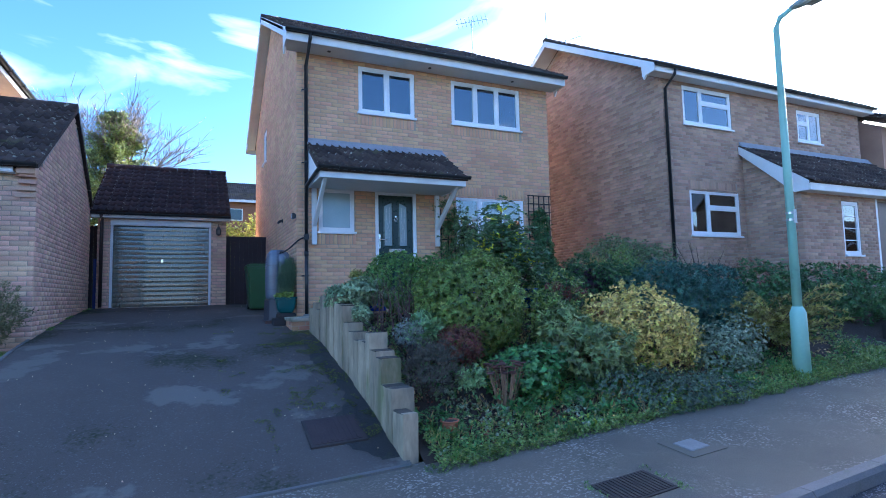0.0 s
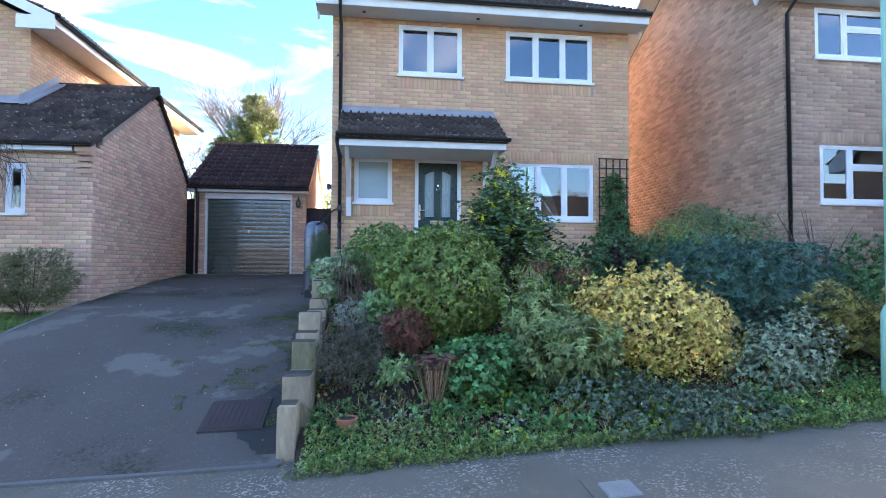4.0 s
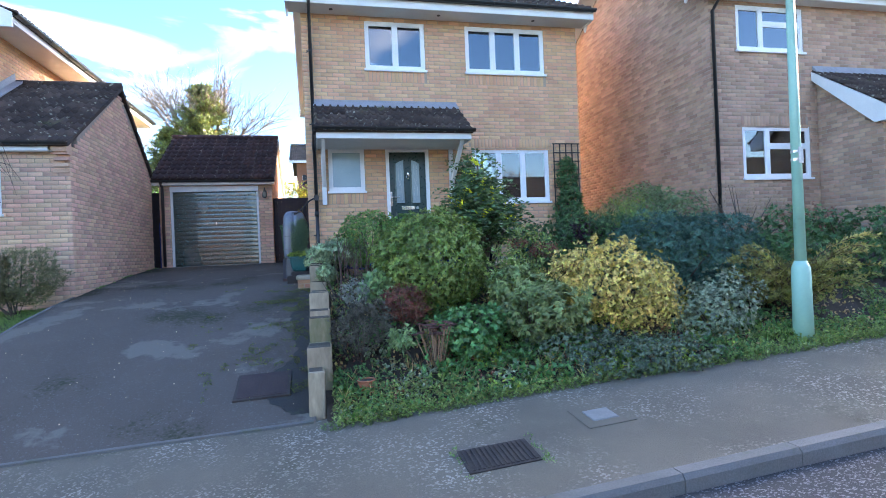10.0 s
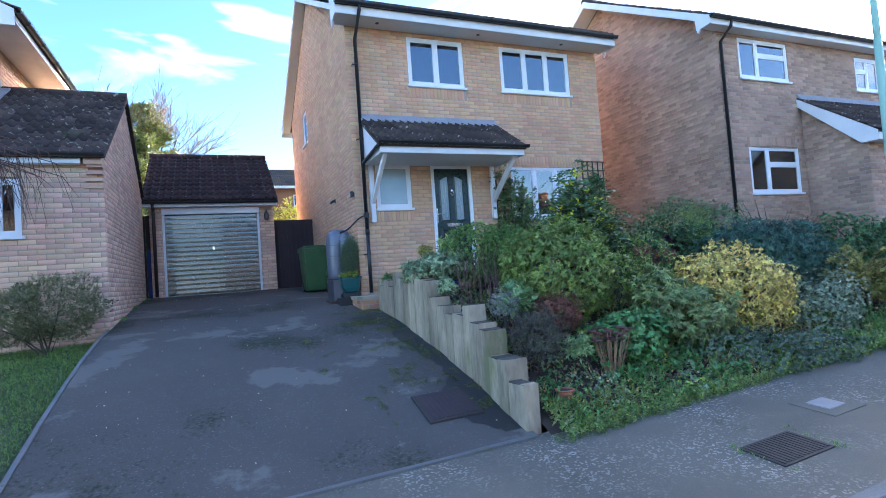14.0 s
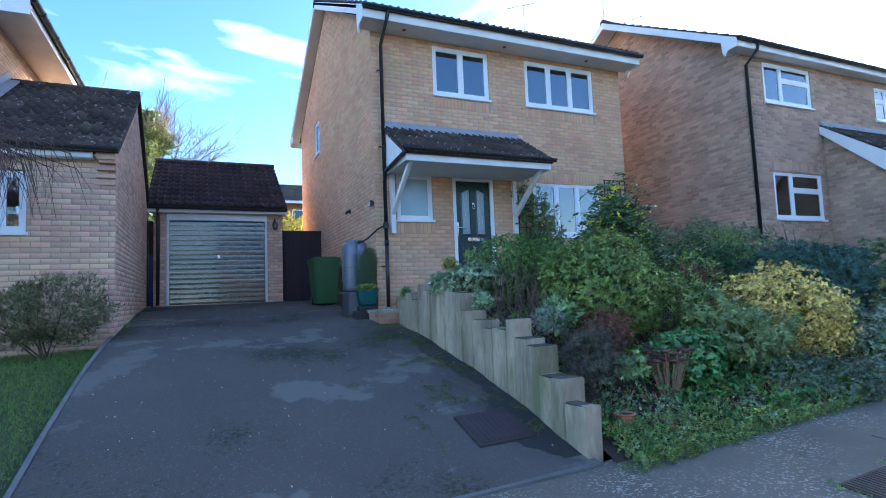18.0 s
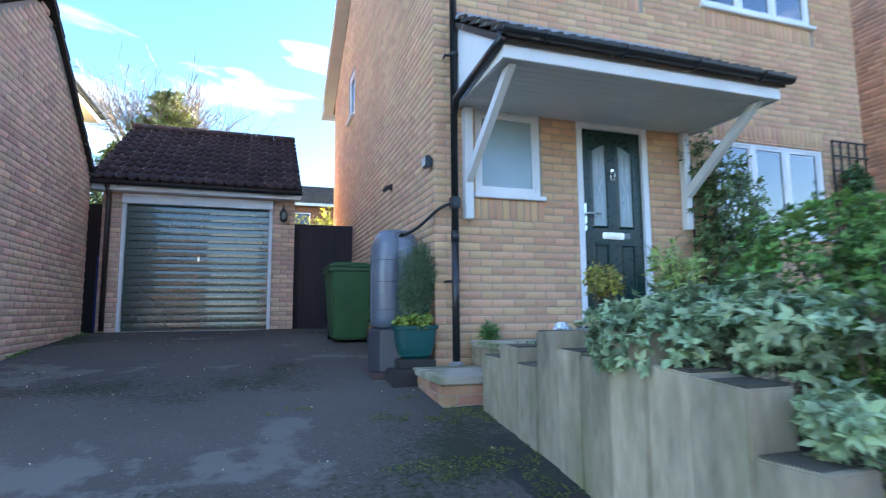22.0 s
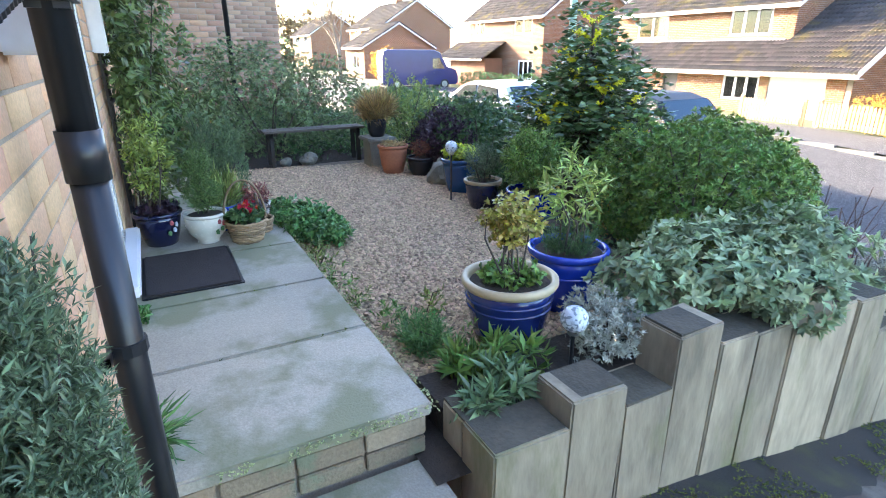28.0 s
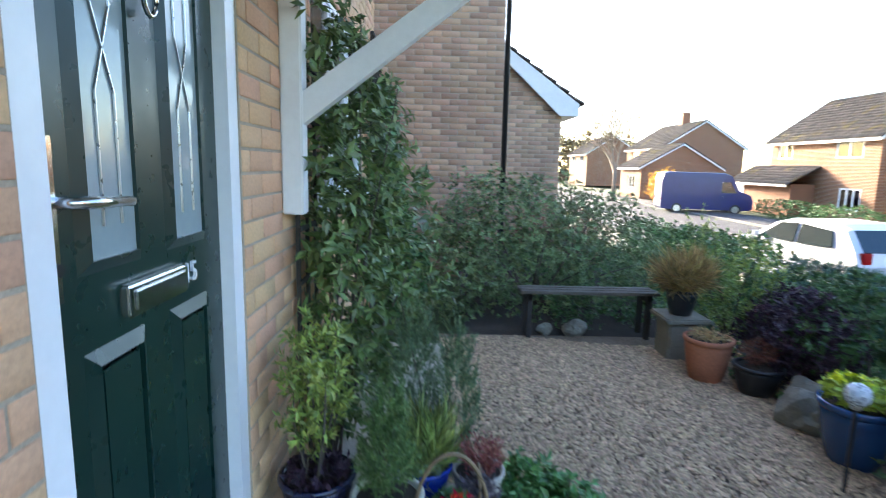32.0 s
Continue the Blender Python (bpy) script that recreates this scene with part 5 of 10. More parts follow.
# ---- the neighbour on the drive side ----
lh = thing("house", (-6.5, 14, 1.2), "pinkish brick house with white gable boards and a tiled front extension", "house")
EX, EY, EBK, EAP, EZ0, EZ1 = -2.28, 9.78, 14.40, 12.35, 3.80, 5.42
eg = lambda u: min(EZ0 + u * (EZ1 - EZ0) / (EAP - EY), EZ1 - (u - (EAP - EY)) * (EZ1 - EZ0 + 0.0) / (EBK - EAP) * 0.96) - 0.02
wall(lh, "extension_side", (EX, EY, 0), (0, 1, 0), (1, 0, 0), EBK - EY, 0.9, eg, [], PINK, mortar=DARKMORTAR, seed=21, near=(2.6, 1.4, 4.6, 3.2), quoins=(0, 0), body_from=0.3)
wall(lh, "extension_front", (-4.15, EY, 0), (1, 0, 0), (0, -1, 0), 4.15 + EX, 0.9, lambda u: 3.72, [(0.53, 2.58, 0.84, 3.45)], PINK, seed=22, quoins=(0, 1))
wall(lh, "porch_wall", (-8.2, 10.9, 0), (1, 0, 0), (0, -1, 0), 4.05, 0.9, lambda u: 3.7, [(3.3, 2.6, 3.62, 3.4), (1.9, 1.3, 2.85, 3.4)], PINK, seed=23)
window(lh, -3.62, 2.60, -3.31, 3.43, EY, (1,))
window(lh, -4.9, 2.62, -4.58, 3.38, 10.9, (1,))
part("porch_door", B((-6.28, 10.95, 1.3, -5.37, 11.0, 3.38)), mat("red_door", (0.20, 0.02, 0.02), None, 4, 0.4), lh, "dark red front door in a white frame")
part("porch_door_frame", B((-5.40, 10.88, 1.3, -5.34, 11.0, 3.4), (-6.32, 10.88, 1.3, -6.26, 11.0, 3.4)), UPVC, lh)
for i in range(4):
    part("corbel", B((EX - 0.25 + 0.02 * i, EY - 0.03 - 0.03 * i, 3.28 + 0.1 * i, EX + 0.002 + 0.003 * i, EY + 0.05, 3.335 + 0.1 * i)), PINK, lh)
part("corbel_head", B((EX - 0.22, EY - 0.16, 3.62, EX + 0.012, EY + 0.05, 3.80)), PINK, lh)
tiled_slope(lh, "extension_roof", (-9.0, EY - 0.22, EZ0 - 0.06), (1, 0, 0), (0, EAP - EY + 0.22, EZ1 - EZ0 + 0.14), 9.0 + EX + 0.06, math.hypot(EAP - EY + 0.22, EZ1 - EZ0 + 0.14), TILE, skip=lambda p: p.x < -4.35 and p.y > 11.3)
tiled_slope(lh, "extension_back_roof", (EX + 0.06, EBK + 0.2, EZ0 - 0.12), (-1, 0, 0), (0, EAP - EBK - 0.2, EZ1 - EZ0 + 0.2), 2.0, math.hypot(EAP - EBK - 0.2, EZ1 - EZ0 + 0.2), TILE)
ridge_tiles(lh, (-4.2, EAP, EZ1 + 0.10), (EX + 0.06, EAP, EZ1 + 0.10), TILE, 0.09)
part("verge", prism(bmesh.new(), [(EY - 0.22, EZ0 - 0.11), (EY - 0.22, EZ0 - 0.04), (EAP, EZ1 + 0.10), (EAP, EZ1 + 0.02)], lambda u, v: Vector((EX + 0.03, u, v)), lambda u, v: Vector((EX + 0.06, u, v))), TILE, lh)
part("extension_fascia", B((-9.0, EY - 0.16, 3.63, EX - 0.26, EY - 0.135, 3.77), (-9.0, EY - 0.134, 3.63, EX - 0.26, EY + 0.0, 3.65)), PAINT, lh)
gutter(lh, (-9.0, EY - 0.23, 3.78), (EX + 0.05, EY - 0.23, 3.77))
bm = bmesh.new()
tube(bm, [(-4.2, EY - 0.22, 3.74), (-4.2, EY - 0.06, 3.6), (-4.2, EY - 0.06, 1.1)], 0.034, 10)
part("downpipe", bm, BLACKPLASTIC, lh, smooth=True)
# main block: a gable to the street, eaves over the drive
MX, MY, MB, MR = -4.25, 11.40, 19.6, -8.3
wall(lh, "main_front", (-12.4, MY, 0), (1, 0, 0), (0, -1, 0), 12.4 + MX, 3.6, lambda u: min(6.55 + (12.4 + MX - u) * 0.47, 6.55 + u * 0.47), [(12.4 - 7.1, 5.42, 12.4 - 5.54, 6.42)], BUFF, seed=24, quoins=(0, 1))
wall(lh, "main_side", (MX, MY, 0), (0, 1, 0), (1, 0, 0), MB - MY, 0.9, lambda u: 6.52, [], BUFF, seed=25, body_from=0.3)
window(lh, -7.1, 5.42, -5.54, 6.42, MY, (1, 1, 1), {0: 0.65, 1: 0.65, 2: 0.65})
curtain(-7.05, 5.45, -5.6, 6.4, MY + 0.2, lh, folds=14)
part("inner_floor", B((-12.1, MY + 0.3, 6.2, MX - 0.3, MB, 6.25), (-12.4, MB - 0.3, 0.9, MX - 0.31, MB, 6.5), (-12.4, MY + 0.31, 0.9, -12.1, MB - 0.31, 6.5)), INTERIOR, lh)
hyp = math.hypot(MX + 0.63 - MR, (MX + 0.63 - MR) * 0.47)
tiled_slope(lh, "main_roof", (MX + 0.63, MY - 0.35, 6.48), (0, 1, 0), (-1, 0, 0.47), MB - MY + 0.7, hyp, TILE)
tiled_slope(lh, "main_roof_far", (-13.0, MB + 0.35, 6.48), (0, -1, 0), (1, 0, 0.47), MB - MY + 0.7, hyp, TILE)
part("eaves_fascia", B((MX + 0.57, MY - 0.33, 6.32, MX + 0.595, MB + 0.33, 6.50)), PAINT, lh)
part("eaves_soffit", B((MX, MY - 0.33, 6.33, MX + 0.569, MB + 0.33, 6.35)), PAINT, lh)
gutter(lh, (MX + 0.66, MB + 0.35, 6.50), (MX + 0.66, MY - 0.34, 6.49))
for sgn, xa in ((1, MX + 0.61), (-1, -13.03)):
    bm = bmesh.new()
    prism(bm, [(xa, 6.30), (xa, 6.50), (MR, 6.50 + abs(xa - MR) * 0.47), (MR, 6.30 + abs(xa - MR) * 0.47)], lambda u, v: Vector((u, MY - 0.36, v)), lambda u, v: Vector((u, MY - 0.33, v)))
    part("barge_board", bm, PAINT, lh)
    bm = bmesh.new()
    prism(bm, [(xa, 6.36), (xa, 6.38), (MR, 6.38 + abs(xa - MR) * 0.47), (MR, 6.36 + abs(xa - MR) * 0.47)], lambda u, v: Vector((u, MY - 0.329, v)), lambda u, v: Vector((u, MY, v)))
    part("soffit", bm, PAINT, lh)
part("box_end", B((MX - 0.06, MY - 0.364, 6.22, MX + 0.612, MY - 0.328, 6.48)), PAINT, lh)
bm = bmesh.new()
prism(bm, [(MY - 0.35, 4.78), (MY - 0.012, 4.92), (MY - 0.012, 5.02)], lambda u, v: Vector((-9.0, u, v)), lambda u, v: Vector((MX + 0.05, u, v)))
part("flashing", bm, LEAD, lh)
rz = lambda y: EZ0 - 0.06 + (y - EY + 0.22) * (EZ1 - EZ0 + 0.14) / (EAP - EY + 0.22)
ya, yb = MY - 0.32, MY + 0.95
bm = bmesh.new()
prism(bm, [(ya, rz(ya) + 0.05), (yb, rz(yb) + 0.05), (yb, rz(yb) + 0.25), (ya, rz(ya) + 0.25)], lambda u, v: Vector((MX + 0.010, u, v)), lambda u, v: Vector((MX + 0.024, u, v)))
part("side_flashing", bm, LEAD, lh)
bm = bmesh.new()
prism(bm, [(ya, rz(ya) + 0.075), (yb, rz(yb) + 0.075), (yb, rz(yb) + 0.11), (ya, rz(ya) + 0.11)], lambda u, v: Vector((MX + 0.025, u, v)), lambda u, v: Vector((MX + 0.19, u, v)))
part("side_apron", bm, LEAD, lh)

# ---- garage and gate ----
GX0, GX1, GY, GB = -2.16, 0.63, 14.62, 19.4
garage = thing("garage", (-0.8, 17, 1.5), "brick garage with a dark green up-and-over door", "garage")
wall(garage, "front_wall", (GX0, GY, 0), (1, 0, 0), (0, -1, 0), GX1 - GX0, 1.3, lambda u: 3.70, [(-1.90 - GX0, 1.2, 0.28 - GX0, 3.62)], PINK, seed=31, thick=0.22)
GRY, GRZ, GEZ = 16.85, 5.30, 3.76
gg = lambda u: min(GEZ + (u + 0.25) * (GRZ - GEZ) / (GRY - GY + 0.25), GEZ + (GB - GY - u + 0.25) * (GRZ - GEZ) / (GB - GRY + 0.25)) - 0.04
wall(garage, "side_wall", (GX1, GY + 0.005, 0), (0, 1, 0), (1, 0, 0), GB - GY, 1.3, gg, [], PINK, seed=32, thick=0.2, body_from=0.215)
wall(garage, "far_side_wall", (GX0, GY + 0.005, 0), (0, 1, 0), (-1, 0, 0), GB - GY, 1.3, gg, [], PINK, seed=33, thick=0.2, body_from=0.215)
part("back_wall", B((GX0 + 0.21, GB - 0.2, 1.3, GX1 - 0.21, GB, 3.7)), MORTAR, garage)
gs = math.hypot(GRY - 14.38, GRZ - GEZ)
tiled_slope(garage, "roof", (GX0 - 0.13, 14.34, GEZ + 0.02), (1, 0, 0), (0, GRY - 14.34, GRZ - GEZ), GX1 - GX0 + 0.22, gs, REDTILE, pieces=True, gauge=0.29)
tiled_slope(garage, "back_roof", (GX1 + 0.09, GB + 0.25, GEZ + 0.02), (-1, 0, 0), (0, GRY - GB - 0.25, GRZ - GEZ), GX1 - GX0 + 0.22, math.hypot(GRY - GB - 0.25, GRZ - GEZ), REDTILE)
ridge_tiles(garage, (GX0 - 0.13, GRY, GRZ + 0.06), (GX1 + 0.09, GRY, GRZ + 0.06), REDTILE, 0.09)
part("fascia", B((GX0 - 0.12, 14.43, GEZ - 0.12, GX1 + 0.08, 14.455, GEZ + 0.0), (GX0 - 0.12, 14.456, GEZ - 0.12, GX1 + 0.08, GY - 0.01, GEZ - 0.10)), PAINT, garage)
barge(garage, GX1 + 0.085, 14.38, GEZ + 0.03, GRY, GRZ + 0.05, GB + 0.25, GEZ + 0.03, h=0.14, out=1, soffit=0.08, t=0.02)
gutter(garage, (GX0 - 0.14, 14.37, GEZ + 0.0), (GX1 + 0.1, 14.37, GEZ - 0.01))
bm = bmesh.new()
tube(bm, [(GX0 + 0.09, 14.38, GEZ - 0.04), (GX0 + 0.09, 14.55, GEZ - 0.16), (GX0 + 0.09, GY - 0.06, GEZ - 0.22), (GX0 + 0.09, GY - 0.06, 1.55)], 0.038, 10)
part("downpipe", bm, mat("brown_pipe", (0.045, 0.028, 0.026), None, 5, 0.45), garage, smooth=True)
part("door_frame", B((-1.90, GY - 0.035, 3.48, 0.28, GY + 0.08, 3.62), (-1.90, GY + 0.01, 1.5, -1.85, GY + 0.08, 3.48), (0.23, GY + 0.01, 1.5, 0.28, GY + 0.08, 3.48)), PAINT, garage, "white door surround")
gd = part("garage_door", B((-1.85, GY + 0.075, 1.53, 0.23, GY + 0.10, 3.48)), GARAGEGREEN, garage, "ribbed dark green metal up-and-over door")
nr = 17
for i in range(nr):
    z0 = 1.55 + i * (3.475 - 1.55) / nr
    hgt = (3.475 - 1.55) / nr
    bm = bmesh.new()
    prism(bm, [(0.0, 0.0), (-0.006, hgt * 0.06), (-0.0075, hgt * 0.35), (-0.0075, hgt * 0.62), (-0.0055, hgt * 0.93), (0.0, hgt * 0.97)], lambda u, v: Vector((-1.845, GY + 0.074 + u, z0 + v)), lambda u, v: Vector((0.225, GY + 0.074 + u, z0 + v)))
    part("door_rib", bm, GARAGEGREEN, gd)
part("door_handle", B((-0.83, GY + 0.015, 2.60, -0.79, GY + 0.05, 2.68), bevel=0.008), CHROME, gd)
part("threshold", B((-1.9, GY - 0.06, 1.46, 0.28, GY + 0.1, 1.535)), CONCRETE, garage)
wlp = thing("wall_lantern", (0.45, GY, 3.4), "small black wall lantern beside the garage door", "wall lantern")
part("wall_plate", B((0.425, GY - 0.03, 3.36, 0.475, GY - 0.009, 3.50)), BLACKPLASTIC, wlp)
bm = bmesh.new()
tube(bm, [(0.45, GY - 0.02, 3.50), (0.45, GY - 0.10, 3.56), (0.45, GY - 0.13, 3.50)], 0.010, 6)
part("arm", bm, BLACKPLASTIC, wlp)
bm = bmesh.new()
lathe(bm, (0.45, GY - 0.13, 3.27), [(0.03, 0), (0.055, 0.03), (0.06, 0.16), (0.02, 0.22), (0.008, 0.25)], 6)
part("lantern", bm, BLACKPLASTIC, wlp)
bm = bmesh.new()
lathe(bm, (0.45, GY - 0.13, 3.31), [(0.058, 0), (0.063, 0.10)], 6)
part("lantern_glass", bm, mat("lantern_glass", (0.10, 0.10, 0.09), None, 5, 0.1), wlp)
gate = thing("side_gate", (1.1, 14.9, 1.5), "dark-stained vertical board gate between house and garage", "gate")
for i in range(9):
    x = 0.64 + i * 0.109
    part("board", B((x, 14.80, 1.44, x + 0.107, 14.825, 3.27)), GATEWOOD, gate)
part("top_rail", B((0.64, 14.79, 3.20, 1.625, 14.835, 3.29)), GATEWOOD, gate)
part("gate_rail", B((0.64, 14.826, 1.8, 1.625, 14.86, 1.9), (0.64, 14.826, 2.8, 1.625, 14.86, 2.9)), GATEWOOD, gate)
part("rear_screen", B((-2.27, 14.93, 1.3, -2.17, 14.95, 2.7)), mat("blue_board", (0.012, 0.03, 0.22), None, 4, 0.5), garage, "blue panel in the gap beside the garage")
gap = thing("fence_panel", (-2.6, 15.0, 1.4), "dark brown board fence in the gap beside the garage", "fence")
for i in range(8):
    part("board", B((-3.1 + i * 0.116, 14.97, 1.25, -2.988 + i * 0.116, 14.992, 3.50)), GATEWOOD, gap)
part("fence_rail", B((-3.1, 14.993, 3.2, -2.172, 15.03, 3.3), (-3.1, 14.993, 1.7, -2.172, 15.03, 1.8)), GATEWOOD, gap)

# ---- steps, slabs and the timber wall ----
STEPBRICK = mat("worn_step_brick", (0.42, 0.235, 0.14), (0.30, 0.15, 0.085), 5, 0.92, 80, 0.4, vary=0.25, hue=0.015)
step = thing("lower_step", (1.67, 9.55, 1.2), "concrete slab step on a brick base beside the drive", "step")
part("slab", B((1.385, 9.16, 1.285, 1.95, 9.93, 1.34), bevel=0.006), PAVING, step)
sb = bmesh.new()
for row in range(3):
    for i in range(4):
        x = 1.41 + i * 0.225 - (0.11 if row % 2 else 0)
        x0, x1 = max(1.41, x), min(1.94, x + 0.215)
        if x1 - x0 > 0.03:
            part("brick", B((x0, 9.185, 1.06 + row * 0.075, x1, 9.29, 1.125 + row * 0.075), bevel=0.004), STEPBRICK, step)
    for i in range(4):
        y = 9.30 + i * 0.225 - (0.11 if row % 2 else 0)
        y0, y1 = max(9.30, y), min(9.92, y + 0.215)
        if y1 - y0 > 0.03:
            part("brick", B((1.41, y0, 1.06 + row * 0.075, 1.515, y1, 1.125 + row * 0.075), bevel=0.004), STEPBRICK, step)
part("mortar_bed", B((1.416, 9.191, 1.0, 1.94, 9.93, 1.284)), MORTAR, step)
MOSSBRICK = mat("mossy_old_brick", (0.36, 0.27, 0.17), (0.25, 0.185, 0.115), 6, 0.95, 80, 0.5, vary=0.2, stain=(0.25, 0.255, 0.155), stain_scale=6, stain_at=0.52)
path = thing("slab_path", (3.2, 9.6, 1.35), "row of grey concrete paving slabs to the front door", "path")
for a, b in ((1.95, 2.575), (2.585, 3.175), (3.185, 3.82), (3.83, 4.47)):
    part("paving_slab", B((a, 9.14, SLAB_Z - 0.05, b, 10.03, SLAB_Z), bevel=0.008), PAVING, path)
for a, b in ((4.48, 5.1), (5.11, 5.73), (5.74, 6.36)):
    part("paving_slab", B((a, 9.40, SLAB_Z - 0.09, b, 10.03, SLAB_Z - 0.035), bevel=0.008), PAVING, path)
for i in range(4):
    y0 = 9.16 + i * 0.225
    part("brick", B((1.965, y0, 1.42, 2.06, min(y0 + 0.215, 10.03), 1.495), bevel=0.004), MOSSBRICK, path)
    part("brick", B((1.965, y0, 1.345, 2.06, min(y0 + 0.215, 10.03), 1.412), bevel=0.004), MOSSBRICK, path)
for i in range(11):
    x0 = 1.97 + i * 0.225
    part("brick", B((x0, 9.155, 1.42, min(x0 + 0.215, 4.46), 9.25, 1.495), bevel=0.004), MOSSBRICK, path)
part("path_bed", B((1.985, 9.17, 1.1, 4.46, 10.04, 1.498), (4.46, 9.41, 1.1, 6.35, 10.04, 1.455)), MORTAR, path)
dm = thing("doormat", (3.61, 9.76, SLAB_Z), "dark brown coir doormat with a rubber edge on the slabs", "doormat")
part("coir_mat", B((3.315, 9.545, SLAB_Z + 0.002, 3.915, 9.985, SLAB_Z + 0.017), bevel=0.005), MATTING, dm)
part("rubber_edge", B((3.30, 9.53, SLAB_Z + 0.001, 3.93, 10.0, SLAB_Z + 0.008), bevel=0.003), BLACKPLASTIC, dm, "thin black rubber edge")

TIMBERS = [(9.07, 8.77, 1.50), (8.77, 8.52, 1.60), (8.52, 8.27, 1.50), (8.27, 8.03, 1.70), (8.03, 7.80, 1.60), (7.80, 7.56, 1.60), (7.56, 7.31, 1.74), (7.31, 7.06, 1.58),
           (7.06, 6.80, 1.56), (6.80, 6.54, 1.36), (6.54, 6.26, 1.25), (6.26, 6.06, 1.165), (6.06, 5.78, 1.16), (5.78, 5.62, 1.265), (5.62, 5.40, 1.09), (5.40, 5.20, 1.05), (5.20, 5.01, 0.80), (5.01, 4.83, 0.785),
           (4.83, 4.54, 0.60)]


def timber_x(y):
    """The drive-side face of the timbers, which swing out towards the pavement."""
    return 1.68 - 0.008 * (9.07 - y)


tw = thing("timber_retaining_wall", (1.77, 6.7, 0.6), "stepped retaining wall of weathered grey-green upright timbers", "retaining wall")
rng = random.Random(3)
for y1, y0, top in TIMBERS:
    x0 = timber_x((y0 + y1) / 2) + rng.uniform(-0.012, 0.012)
    top += rng.uniform(-0.012, 0.012)
    deep = max(0.19, 1.875 - x0) if y0 > 4.7 else 0.15
    bm = B((x0, y0 + 0.0012, min(drive_z(1.7, y0), pave_z(1.7, 4.4)) - 0.1 if y0 < 5 else drive_z(1.7, y0) - 0.1, x0 + deep, y1 - 0.0012, top), bevel=0.007)
    lean, cut = rng.uniform(-0.02, 0.02), rng.uniform(-0.08, 0.08)
    for v in bm.verts:
        if v.co.z > top - 0.05:
            v.co.z += cut * (v.co.y - (y0 + y1) / 2)
            v.co.x += lean * 0.4
    post = part("timber", bm, TIMBER, tw)
    part("end_grain", B((x0 + 0.012, y0 + 0.012, top - 0.012, x0 + deep - 0.012, y1 - 0.012, top + 0.004)), TIMBERTOP, post, "dark damp end grain")
post = part("timber", B((1.875, 8.90, 1.05, 2.02, 9.065, 1.497), bevel=0.008), TIMBER, tw)
part("end_grain", B((1.86, 8.905, 1.494, 2.015, 9.06, 1.5025)), TIMBERTOP, post)

# planted slope, level bed and gravel
bx, by = steps(1.80, 13.0, 0.2), steps(4.0, 9.2, 0.2)
under = lambda x, y: 0.09 * smooth((y - 7.05) / 0.25) * smooth((7.0 - x) / 0.2)
bv = [(x, max(y, bed_edge(x)), bed_z(x, max(y, bed_edge(x))) + 0.025 * noise.noise(Vector((x * 2, y * 2, 3))) * smooth((y - bed_edge(x)) / 0.4) - under(x, y)) for y in by for x in bx]
w = len(bx)
bf = [(j * w + i, j * w + i + 1, (j + 1) * w + i + 1, (j + 1) * w + i) for j in range(len(by) - 1) for i in range(w - 1)]
tagged(attach("flower_bed", raw_mesh("flower_bed", bv, bf), SOIL, None, "", True), "dark soil of the sloping front flower bed", "flower bed", "", "structure")


def on_gravel(x, y):
    edge = 7.42 - 0.05 * smooth((x - 3.2) / 1.2) - 0.22 * smooth((x - 4.6) / 1.2) + 0.6 * smooth((2.6 - x) / 0.6)
    far = 6.72 + 0.1 * math.sin(y * 3)
    lim = 9.16 if x < 4.46 else 9.42
    return edge < y < lim and 2.25 < x < far


gravel_bed = tagged(attach("gravel_bed", sheet("gravel_bed", steps(2.1, 6.9, 0.2), steps(7.2, 9.45, 0.2), lambda x, y: GRAVEL_Z - 0.008 + 0.006 * noise.noise(Vector((x * 2, y * 2, 0))), None), mat("gravel_fines", (0.26, 0.19, 0.125), (0.17, 0.125, 0.085), 30, 0.95, 200, 0.8)),
                    "bed of fine tan grit under the gravel", "gravel", "", "structure")
gr = np.random.default_rng(4)
pts = gr.uniform((2.1, 7.0), (6.85, 9.45), (96000, 2))
pts = pts[[on_gravel(x, y) for x, y in pts]]
N = len(pts)
ico = np.array([(0, 0, 1), (0.9, 0, 0.1), (0.28, 0.86, 0.1), (-0.73, 0.53, 0.1), (-0.73, -0.53, 0.1), (0.28, -0.86, 0.1)])
icof = np.array([(0, 1, 2), (0, 2, 3), (0, 3, 4), (0, 4, 5), (0, 5, 1)])
size = gr.uniform(0.006, 0.0155, (N, 1, 1)) * gr.uniform(0.7, 1.3, (N, 6, 3)) * np.array([1, 1, 0.75])
ang = gr.uniform(0, TAU, N)
ca, sa = np.cos(ang)[:, None], np.sin(ang)[:, None]
loc = ico[None] * size * gr.uniform(0.7, 1.35, (N, 1, 3))
tilt = gr.uniform(-0.4, 0.4, (N, 1))
xr, yr = loc[..., 0] * ca - loc[..., 1] * sa, loc[..., 0] * sa + loc[..., 1] * ca
zr = loc[..., 2] + tilt * xr
gv = np.stack([xr + pts[:, :1], yr + pts[:, 1:], zr + GRAVEL_Z + gr.uniform(0.002, 0.012, (N, 1))], -1).reshape(-1, 3)
gf = (icof[None] + 6 * np.arange(N)[:, None, None]).reshape(-1, 3)
tagged(attach("gravel", raw_mesh("gravel", gv, gf), GRAVEL), "loose tan and brown gravel in the front garden", "gravel", "", "stuff")

# ---- water butt, bin, planters by the corner ----
WX, WY = 1.345, 10.43
wb = thing("water_butt", (1.22, 10.42, 1.25), "grey ribbed plastic water butt on a stand by the corner", "water butt")


